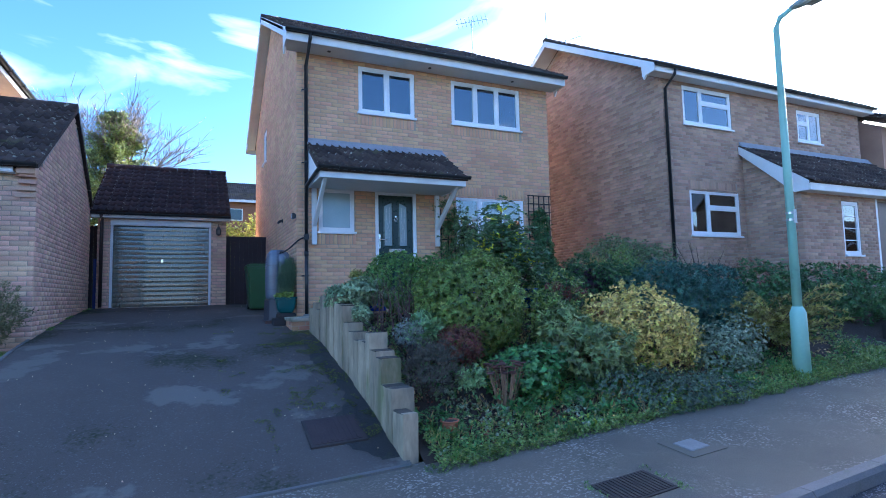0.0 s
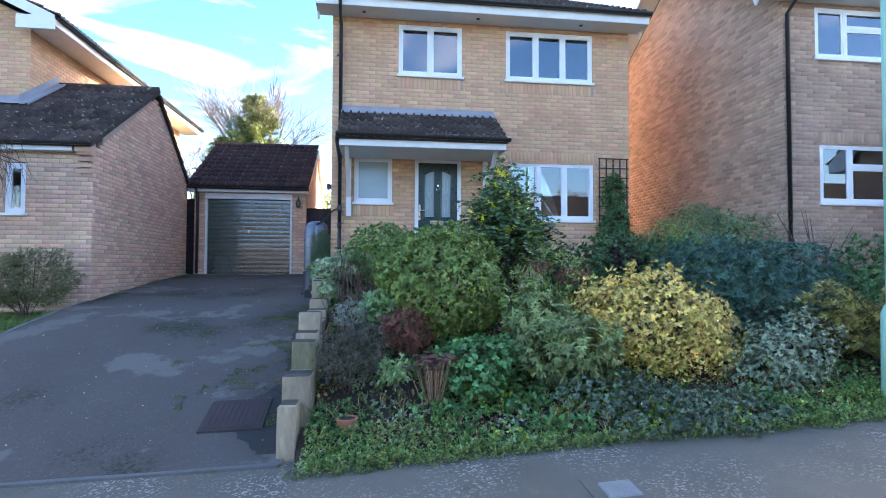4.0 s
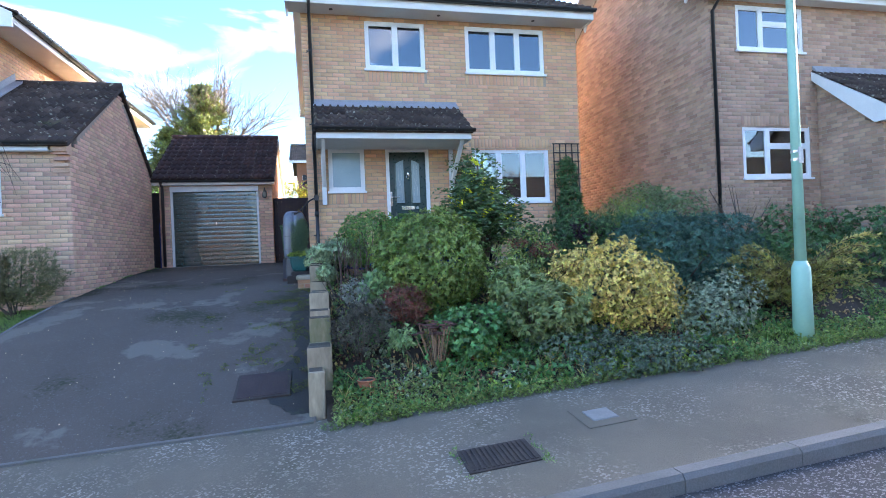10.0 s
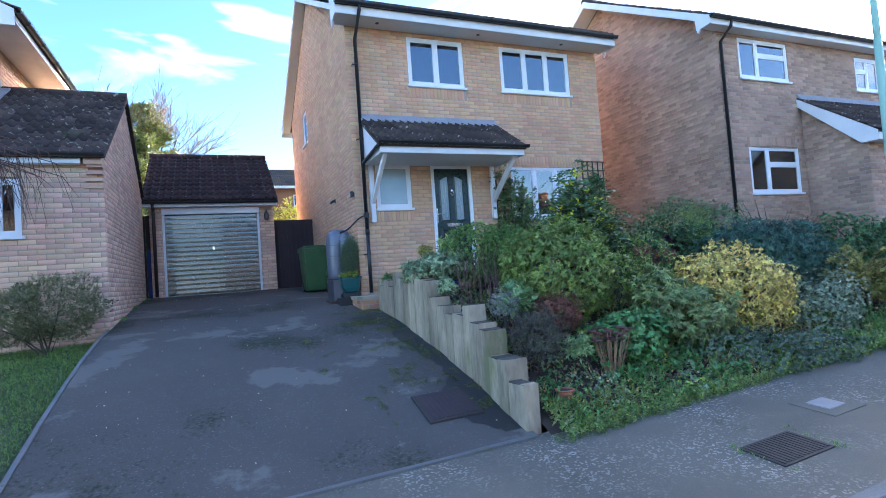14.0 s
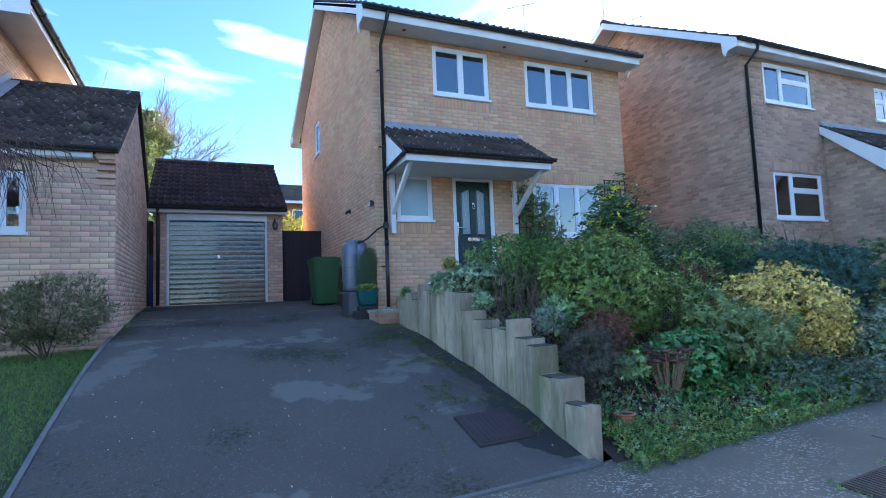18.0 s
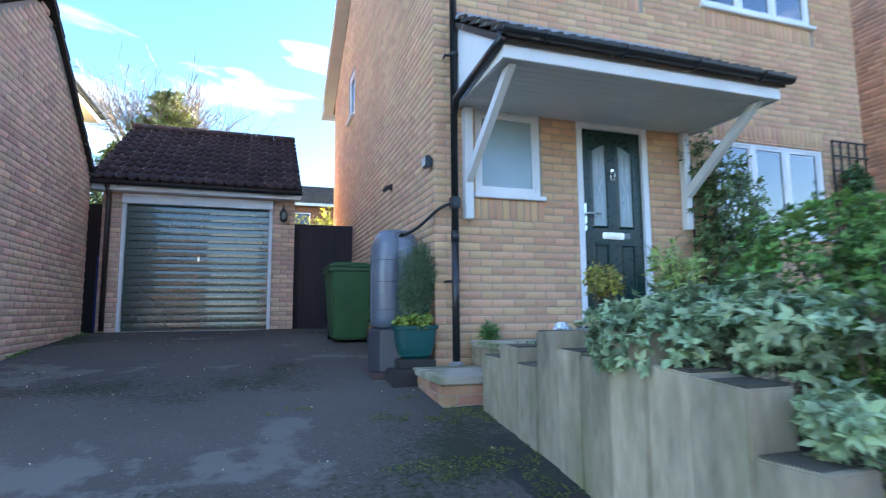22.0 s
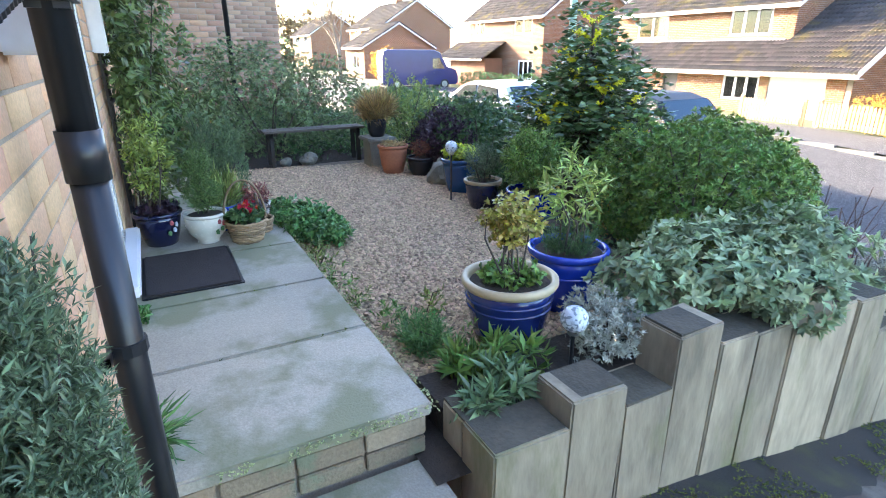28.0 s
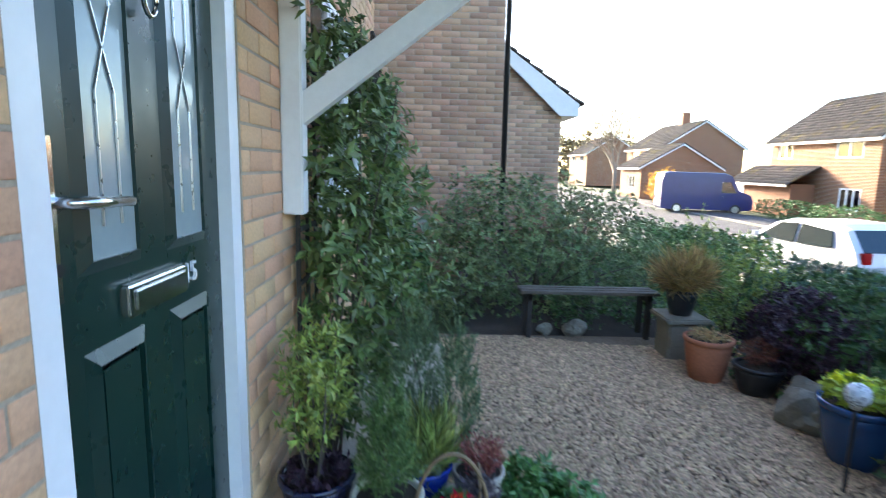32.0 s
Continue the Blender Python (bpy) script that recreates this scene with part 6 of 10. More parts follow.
def lobes(bm, c, profile):
    """A rounded-square barrel with an upright groove down the middle of each side."""
    rings = []
    for r, z in profile:
        ring = []
        for k in range(64):
            a = TAU * k / 64
            q = (abs(math.cos(a)) ** 3.4 + abs(math.sin(a)) ** 3.4) ** (-1 / 3.4) * 0.86
            off = abs((a + TAU / 8) % (TAU / 4) - TAU / 8)
            q -= 0.09 * math.exp(-(off / 0.13) ** 2)
            ring.append(bm.verts.new((c[0] + r * q * math.cos(a), c[1] + r * q * math.sin(a), c[2] + z)))
        rings.append(ring)
    for r0, r1 in zip(rings, rings[1:]):
        for k in range(64):
            bm.faces.new((r0[k], r0[(k + 1) % 64], r1[(k + 1) % 64], r1[k]))
    bm.faces.new(rings[0][::-1])
    bm.faces.new(rings[-1])
    return bm


STANDGREY = mat("butt_stand_grey", (0.055, 0.056, 0.068), (0.04, 0.04, 0.05), 4, 0.45, 50, 0.05)
bm = bmesh.new()
lathe(bm, (WX, WY, 1.26), [(0.235, 0), (0.25, 0.02), (0.242, 0.38), (0.23, 0.40)], 8)
part("stand", bm, STANDGREY, wb, "dark grey plastic stand")
prof = [(0.20, 0.0), (0.246, 0.012), (0.254, 0.10), (0.256, 0.40), (0.254, 0.66), (0.246, 0.76), (0.228, 0.83), (0.20, 0.875), (0.16, 0.895)]
body = part("barrel", lobes(bmesh.new(), (WX, WY, 1.66), prof), BUTTGREY, wb, smooth=True)
# thin black bands stand in for the shade of the barrel's moulded grooves
for zb in (0.17, 0.42, 0.62):
    part("hoop_band", lobes(bmesh.new(), (WX, WY, 1.66 + zb), [(0.250, 0), (0.2585, 0.001), (0.2585, 0.006), (0.250, 0.007)]), BLACKPLASTIC, body, "thin black band standing for the shade in a groove")
bm = bmesh.new()
lathe(bm, (WX, WY, 2.545), [(0.145, 0), (0.15, 0.012), (0.14, 0.025), (0.09, 0.035), (0.01, 0.04)], 24)
part("lid", bm, BUTTGREY, wb, smooth=True)
bm = bmesh.new()
tube(bm, [(1.36, 10.28, 2.50), (1.38, 10.23, 2.53), (1.38, 10.25, 2.525)], 0.022, 8)
part("hose_inlet", bm, BLACKPLASTIC, wb)
bm = bmesh.new()
tube(bm, [(WX, 10.22, 1.76), (WX, 10.16, 1.755), (WX, 10.15, 1.72)], 0.013, 8)
part("tap", bm, BLACKPLASTIC, wb)
part("plinth_brick", B((1.10, 10.20, drive_z(1, 10.2) - 0.03, 1.60, 10.68, 1.27)), mat("damp_brick", (0.10, 0.06, 0.05), None, 5, 0.9, vary=0.2), wb)

wbin = thing("wheelie_bin", (1.15, 12.65, 1.4), "green plastic wheelie bin standing against the side wall", "wheelie bin")
BZ = drive_z(1.15, 12.6)
bm = bmesh.new()
r0, r1 = [], []
for ring, (x0, y0, x1, y1, z) in ((r0, (1.025, 12.4, 1.455, 12.96, BZ + 0.03)), (r1, (0.965, 12.32, 1.515, 13.06, BZ + 0.94))):
    ring += [bm.verts.new(p) for p in ((x0, y0, z), (x1, y0, z), (x1, y1, z), (x0, y1, z))]
bm.faces.new(r0[::-1])
bm.faces.new(r1)
for k in range(4):
    bm.faces.new((r0[k], r0[(k + 1) % 4], r1[(k + 1) % 4], r1[k]))
bmesh.ops.bevel(bm, geom=bm.edges[:], offset=0.03, segments=3, affect="EDGES")
part("body", bm, BINGREEN, wbin)
part("rim", B((0.945, 12.3, BZ + 0.90, 1.535, 13.08, BZ + 0.95), bevel=0.012), BINGREEN, wbin)
bm = B((0.94, 12.29, BZ + 0.955, 1.54, 13.07, BZ + 0.995), bevel=0.015)
lid = part("lid", bm, BINGREEN, wbin)
part("lid_crown", B((1.015, 12.37, BZ + 0.99, 1.465, 12.98, BZ + 1.02), bevel=0.012), BINGREEN, lid)
bm = bmesh.new()
tube(bm, [(1.05, 13.09, BZ + 0.97), (1.05, 13.14, BZ + 0.97), (1.35, 13.14, BZ + 0.97), (1.35, 13.09, BZ + 0.97)], 0.015, 8)
part("handle", bm, BINGREEN, wbin)
for x in (1.025, 1.465):
    bm = bmesh.new()
    tube(bm, [(x - 0.02, 12.92, BZ + 0.1), (x + 0.02, 12.92, BZ + 0.1)], 0.1, 16)
    part("wheel", bm, BLACKPLASTIC, wbin)
sp = thing("small_planter", (1.32, 11.02, 1.3), "small black pot with a leafy plant beside the bin", "planter")
bm = bmesh.new()
lathe(bm, (1.32, 11.02, drive_z(1.3, 11.0)), [(0.10, 0), (0.13, 0.28), (0.14, 0.30), (0.12, 0.29), (0.11, 0.26)], 20)
part("pot", bm, BLACKPLASTIC, sp)

tp = thing("planter", (1.43, 10.06, 1.40), "square teal plastic planter with rosemary at the corner", "planter")
bm = bmesh.new()
lathe(bm, (1.43, 10.02, 1.405), [(0.10, 0), (0.125, 0.02), (0.158, 0.09), (0.174, 0.18), (0.180, 0.26)], 32, (1, 0.62), 0.4)
pot = part("pot", bm, TEAL, tp, smooth=False)
bm = bmesh.new()
lathe(bm, (1.43, 10.02, 1.655), [(0.175, 0), (0.198, 0.005), (0.20, 0.035), (0.183, 0.037), (0.178, 0.012)], 32, (1, 0.62), 0.55)
part("rim", bm, TEAL, pot)
bm = bmesh.new()
lathe(bm, (1.43, 10.02, 1.43), [(0.136, 0), (0.144, 0.004), (0.146, 0.010), (0.140, 0.014)], 32, (1, 0.62), 0.55)
part("band", bm, TEAL, pot)
part("potting_soil", lathe(bmesh.new(), (1.43, 10.02, 1.65), [(0.172, 0), (0.17, 0.015)], 24, (1, 0.62), 0.55), SOIL, tp)
part("supporting_block", B((1.20, 9.86, drive_z(1.4, 10) - 0.03, 1.61, 10.15, 1.325), (1.27, 9.93, 1.327, 1.60, 10.13, 1.405), bevel=0.012), mat("damp_block", (0.035, 0.03, 0.028), None, 6, 0.9), tp)

# ---- pots of the front garden ----
def pot(name, x, y, z, r, h, material, label, rimmat=None, prof=None, bands=0, soil=True, group="garden pots"):
    """A round glazed or clay pot: r at the rim, h high."""
    t = thing(name, (x, y, z), label, "flower pot", group)
    prof = prof or [(0.62, 0), (0.66, 0.02), (0.82, 0.35), (0.93, 0.75), (0.95, 0.90)]
    bm = bmesh.new()
    lathe(bm, (x, y, z), [(a * r, b * h) for a, b in prof] + [(0.90 * r, 0.90 * h)], 36)
    b = part("body", bm, material, t, smooth=True)
    bm = bmesh.new()
    lathe(bm, (x, y, z), [(0.93 * r, 0.875 * h), (1.0 * r, 0.885 * h), (1.04 * r, 0.93 * h), (1.03 * r, 0.985 * h), (0.97 * r, 1.0 * h), (0.90 * r, 0.99 * h), (0.87 * r, 0.93 * h), (0.87 * r, 0.86 * h)], 36)
    part("rim", bm, rimmat or material, t, smooth=True)
    for k in range(bands):
        zz, rr = h * (0.60 + 0.12 * k), r * (0.895 + 0.03 * k)
        bm = bmesh.new()
        lathe(bm, (x, y, z + zz), [(rr, 0), (rr + 0.006, 0.004), (rr + 0.006, 0.010), (rr + 0.002, 0.014)], 36)
        part("band", bm, material, b)
    if soil:
        bm = bmesh.new()
        lathe(bm, (x, y, z), [(0.86 * r, 0.86 * h), (0.86 * r, 0.90 * h), (0.4 * r, 0.92 * h)], 24)
        part("potting_soil", bm, SOIL, t)
    return t


GZ = GRAVEL_Z
COBALT = mat("cobalt_glaze", (0.012, 0.030, 0.26), (0.009, 0.022, 0.19), 5, 0.16, 30, 0.02, coat=0.5)
SEABLUE = mat("sea_blue_glaze", (0.012, 0.075, 0.21), (0.010, 0.055, 0.16), 5, 0.2, 30, 0.02, coat=0.4)
pot("flower_pot", 2.36, 8.55, GZ - 0.01, 0.205, 0.335, BLUEGLAZE, "blue glazed pot with a cream rim and a yellowing shrub", CREAM, bands=2)
pot("flower_pot", 2.54, 8.07, GZ, 0.20, 0.325, BRIGHTBLUE, "bright blue glazed pot with a feathery green plant", bands=1)
pot("flower_pot", 3.73, 7.40, GZ, 0.195, 0.28, COBALT, "cobalt blue glazed pot with a bushy evergreen", bands=1)
pot("flower_pot", 4.31, 7.47, GZ, 0.155, 0.25, DARKBLUE, "dark navy glazed pot with a pale worn rim", CREAM)
pot("flower_pot", 4.90, 7.35, GZ, 0.175, 0.32, SEABLUE, "sea-blue glazed pot with pansies")
pot("flower_pot", 5.95, 7.58, GZ, 0.16, 0.31, TERRACOTTA, "plain terracotta pot with dry stalks")
pot("flower_pot", 5.72, 7.36, GZ, 0.15, 0.20, BLACKPLASTIC, "black plastic pot with a small red shrub")
pot("flower_pot", 3.20, 7.60, GZ, 0.13, 0.20, mat("dark_green_pot", (0.02, 0.05, 0.045), None, 5, 0.4), "dark green pot of bare soil under the shrubs")
pot("flower_pot", 4.19, 9.88, SLAB_Z, 0.135, 0.21, DARKBLUE, "navy glazed pot with painted flowers beside the door")
pot("flower_pot", 4.10, 9.62, SLAB_Z, 0.125, 0.19, WHITEGLAZE, "white pot with painted pink flowers beside the door",
    prof=[(0.50, 0), (0.56, 0.02), (0.50, 0.08), (0.86, 0.35), (1.0, 0.62), (1.0, 0.85), (0.96, 0.90)])
pot("flower_pot", 4.33, 9.50, SLAB_Z, 0.11, 0.17, BRIGHTBLUE, "small blue pot with a trailing plant")
pot("flower_pot", 4.31, 9.29, SLAB_Z, 0.10, 0.16, mat("pale_clay", (0.45, 0.40, 0.33), None, 6, 0.8), "small pale pot with red heather")
DECO = [mat("deco_pink", (0.55, 0.12, 0.12), None, 6, 0.4), mat("deco_green", (0.10, 0.25, 0.08), None, 6, 0.4), mat("deco_white", (0.6, 0.6, 0.62), None, 6, 0.4)]
whitepot = [o for o in scene.objects if o.get("label", "").startswith("white pot with painted")][0]
navypot = [o for o in scene.objects if o.get("label", "").startswith("navy glazed pot")][0]
for base, (cx, cy), rr, zc, cols in ((whitepot, (4.10, 9.62), 0.1262, SLAB_Z + 0.115, (0, 1, 1, 0)), (navypot, (4.19, 9.88), 0.128, SLAB_Z + 0.12, (0, 2, 1, 2))):
    for k, (da, dz) in enumerate(((0.0, 0.03), (0.12, -0.015), (-0.15, -0.03), (0.25, 0.015))):
        for j in range(5):
            a = math.pi + 0.55 + da + 0.045 * math.cos(TAU * j / 5)
            zz = zc + dz + 0.009 * math.sin(TAU * j / 5)
            bm = bmesh.new()
            o = Vector((cx + rr * math.cos(a), cy + rr * math.sin(a), zz))
            lathe(bm, o, [(0.007, -0.006), (0.008, 0), (0.004, 0.006)], 6)
            part("painted_petal", bm, DECO[cols[k]], base)

bk = thing("basket_planter", (4.0, 9.40, SLAB_Z), "woven wicker basket with a hoop handle and red flowers", "basket")
for i in range(9):
    z = SLAB_Z + 0.005 + i * 0.0155
    r = 0.085 + i * 0.0042
    bm = bmesh.new()
    tube(bm, [(4.0 + (r + 0.004 * math.sin(9 * a + i * math.pi)) * math.cos(a), 9.40 + (r + 0.004 * math.sin(9 * a + i * math.pi)) * math.sin(a), z) for a in [TAU * k / 54 for k in range(55)]], 0.009, 5, False)
    part("cane", bm, WICKER, bk)
bm = bmesh.new()
tube(bm, [(4.0 + 0.02, 9.40 + 0.125 * math.cos(a), SLAB_Z + 0.13 + 0.25 * math.sin(a)) for a in [math.pi * k / 20 for k in range(21)]], 0.007, 6)
part("hoop_handle", bm, WICKER, bk)
part("potting_soil", lathe(bmesh.new(), (4.0, 9.40, SLAB_Z), [(0.08, 0.004), (0.11, 0.12), (0.05, 0.13)], 20), SOIL, bk)
bk2 = thing("basket_planter", (4.17, 9.30, SLAB_Z), "small woven basket with purple foliage", "basket")
for i in range(6):
    bm = bmesh.new()
    r = 0.075 + i * 0.003
    tube(bm, [(4.17 + (r + 0.003 * math.sin(9 * a + i * math.pi)) * math.cos(a), 9.30 + (r + 0.003 * math.sin(9 * a + i * math.pi)) * math.sin(a), SLAB_Z + 0.005 + i * 0.0155) for a in [TAU * k / 45 for k in range(46)]], 0.009, 5, False)
    part("cane", bm, WICKER, bk2)
bm = bmesh.new()
tube(bm, [(4.17 + 0.085 * math.cos(a), 9.30, SLAB_Z + 0.10 + 0.15 * math.sin(a)) for a in [math.pi * k / 20 for k in range(21)]], 0.006, 6)
part("hoop_handle", bm, WICKER, bk2)

ORBGLASS = mat("crackle_glass", (0.70, 0.74, 0.76), (0.55, 0.60, 0.62), 40, 0.10, 60, 0.5, speck=(0.25, 0.28, 0.3), speck_scale=90, speck_at=0.7)
for x, y, z0, z in ((1.99, 8.50, 1.42, 1.69), (4.62, 7.60, GRAVEL_Z, 1.90)):
    o = thing("solar_globe_light", (x, y, z0), "crackled glass globe light on a thin stake", "garden light", "globe lights")
    bm = bmesh.new()
    tube(bm, [(x, y, z0 - 0.05), (x, y, z - 0.055)], 0.008, 8)
    part("stake", bm, BLACKPLASTIC, o)
    bm = bmesh.new()
    bmesh.ops.create_icosphere(bm, subdivisions=3, radius=0.055)
    bmesh.ops.translate(bm, verts=bm.verts, vec=(x, y, z))
    part("globe", bm, ORBGLASS, o, smooth=True)
    bm = bmesh.new()
    lathe(bm, (x, y, z - 0.065), [(0.022, 0), (0.028, 0.02), (0.02, 0.03)], 12)
    part("collar", bm, STEEL, o)

# stones, bench, plant stand, trellises
srng = random.Random(8)
for x, y, r in ((5.28, 7.33, 0.15), (5.08, 7.22, 0.17), (5.42, 7.20, 0.16), (5.20, 7.05, 0.14), (6.95, 8.25, 0.10), (6.98, 8.5, 0.07)):
    bm = bmesh.new()
    bmesh.ops.create_icosphere(bm, subdivisions=3, radius=r)
    for v in bm.verts:
        v.co *= 1 + 0.42 * noise.noise(v.co * 8 + Vector((x * 3, y, 0))) + 0.15 * noise.noise(v.co * 25)
        v.co.z *= 0.85
    bmesh.ops.translate(bm, verts=bm.verts, vec=(x, y, GRAVEL_Z + r * 0.5))
    tagged(part("rock", bm, STONE), "rough pale garden stone beside the gravel", "rock", "garden stones")
bench = thing("bench", (6.82, 8.18, GRAVEL_Z), "low weathered bench against the hedge, slats coloured lit, legs shaded", "bench")
# weathered wood, darkened for the bench's shaded legs; trellises and sleepers share it
DARKWOOD = mat("weathered_shaded_wood", (0.042, 0.035, 0.029), (0.028, 0.024, 0.02), 6, 0.85, 50, 0.4, vary=0.2)
# slats coloured paler than the legs, for the light on the seat
for i in range(3):
    part("seat_slat", B((6.74 + i * 0.085, 7.60, 1.82, 6.815 + i * 0.085, 8.76, 1.845), bevel=0.004), mat("grey_lit_bench_wood", (0.12, 0.10, 0.075), (0.075, 0.062, 0.048), 6, 0.85, 50, 0.4, vary=0.2), bench)
for y in (7.66, 8.66):
    for x in (6.76, 6.95):
        part("leg", B((x, y, 1.44, x + 0.04, y + 0.04, 1.82)), DARKWOOD, bench)
    part("cross_rail", B((6.76, y + 0.005, 1.76, 6.99, y + 0.035, 1.815)), DARKWOOD, bench)
stand = thing("plant_stand", (6.42, 7.55, GRAVEL_Z), "stone block stand under a pot of dry grass", "plant stand")
part("block", B((6.30, 7.44, 1.42, 6.56, 7.70, 1.72), bevel=0.015), STONE, stand)
part("top_slab", B((6.26, 7.40, 1.72, 6.60, 7.74, 1.76), bevel=0.01), STONE, stand)
pot("flower_pot", 6.43, 7.57, 1.762, 0.12, 0.20, BLACKPLASTIC, "black pot with a tuft of straw-coloured grass")
pot("flower_pot", 2.19, 4.72, bed_z(2.19, 4.72) - 0.02, 0.09, 0.14, TERRACOTTA, "small terracotta pot sunk in the flower bed")
tre = thing("trellis", (7.0, 10.0, 1.6), "dark wooden lattice trellis with a climber on the front wall", "trellis")
for i in range(5):
    x = 6.72 + i * 0.14
    part("lath", B((x, 9.995, 1.6, x + 0.022, 10.01, 3.86)), DARKWOOD, tre)
for i in range(12):
    z = 1.8 + i * 0.185
    part("cross_lath", B((6.70, 9.980, z, 7.32, 9.994, z + 0.022)), DARKWOOD, tre)
tre2 = thing("trellis", (4.75, 10.02, 1.6), "thin wooden trellis between door and window", "trellis")
for i in range(3):
    x = 4.56 + i * 0.16
    part("lath", B((x, 10.025, 1.55, x + 0.02, 10.04, 3.45)), DARKWOOD, tre2)
for i in range(8):
    z = 1.7 + i * 0.22
    part("cross_lath", B((4.54, 10.012, z, 4.92, 10.024, z + 0.02)), DARKWOOD, tre2)
# raised sleeper edging of the neighbour's bed
rk = thing("sleeper_steps", (10.5, 4.3, 0.7), "stack of old dark timber sleepers edging the next garden", "sleeper edging")
for x, y, z, l in ((9.7, 4.35, 0.62, 1.1), (10.3, 4.55, 0.78, 1.3), (11.4, 4.4, 0.74, 1.2), (10.0, 4.7, 0.92, 1.0)):
    part("sleeper", B((x, y, z - 0.15, x + l, y + 0.22, z + 0.12), bevel=0.012), DARKWOOD, rk)

# ---- street lamp, vehicles, houses across the road ----
LXP, LYP = 7.0, 4.34
LZ = pave_z(LXP, LYP)
lamp = thing("street_lamp", (LXP, LYP, LZ), "pale green street lamp post with a curved lantern arm", "street lamp")
bm = bmesh.new()
tube(bm, [(LXP, LYP, LZ - 0.1), (LXP, LYP, 1.34), (LXP, LYP, 1.42)], [0.105, 0.095, 0.062], 20)
part("base_column", bm, LAMPGREEN, lamp, smooth=True)
bm = bmesh.new()
tube(bm, [(LXP, LYP, 1.38), (LXP, LYP, 3.4), (LXP, LYP, 5.15), (LXP + 0.01, LYP - 0.05, 5.27), (LXP + 0.03, LYP - 0.2, 5.33)], [0.058, 0.048, 0.038, 0.034, 0.03], 16)
part("pole", bm, LAMPGREEN, lamp, smooth=True)
bm = bmesh.new()
rings = [(0.0, 0.035, 0.03), (0.08, 0.06, 0.045), (0.30, 0.10, 0.075), (0.50, 0.095, 0.06), (0.60, 0.05, 0.03)]
rr = []
for d, wx, wz in rings:
    c = Vector((LXP + 0.04 + d * 0.1, LYP - 0.18 - d, 5.34 + d * 0.10))
    rr.append([bm.verts.new(c + Vector((wx * math.cos(TAU * k / 14), 0, wz * math.sin(TAU * k / 14)))) for k in range(14)])
for a, b in zip(rr, rr[1:]):
    for k in range(14):
        bm.faces.new((a[k], a[(k + 1) % 14], b[(k + 1) % 14], b[k]))
bm.faces.new(rr[0][::-1])
bm.faces.new(rr[-1])
part("lantern", bm, mat("lantern_grey", (0.42, 0.44, 0.40), None, 5, 0.5), lamp, smooth=True)
part("lantern_bowl", B((LXP - 0.02, LYP - 0.70, 5.29, LXP + 0.16, LYP - 0.36, 5.345), bevel=0.02), mat("lantern_bowl", (0.6, 0.55, 0.42), None, 5, 0.2), lamp)
part("photo_cell", B((LXP + 0.03, LYP - 0.45, 5.43, LXP + 0.10, LYP - 0.38, 5.50), bevel=0.01), mat("lantern_grey", (0.42, 0.44, 0.40)), lamp)
for z in (2.53, 2.62):
    bm = bmesh.new()
    tube(bm, [(LXP, LYP, z), (LXP, LYP, z + 0.03)], 0.057, 14)
    part("band", bm, STEEL, lamp)
part("number_plate", B((LXP - 0.03, LYP - 0.063, 2.50, LXP + 0.03, LYP - 0.056, 2.68)), mat("plate_white", (0.6, 0.6, 0.55), None, 5, 0.5), lamp)


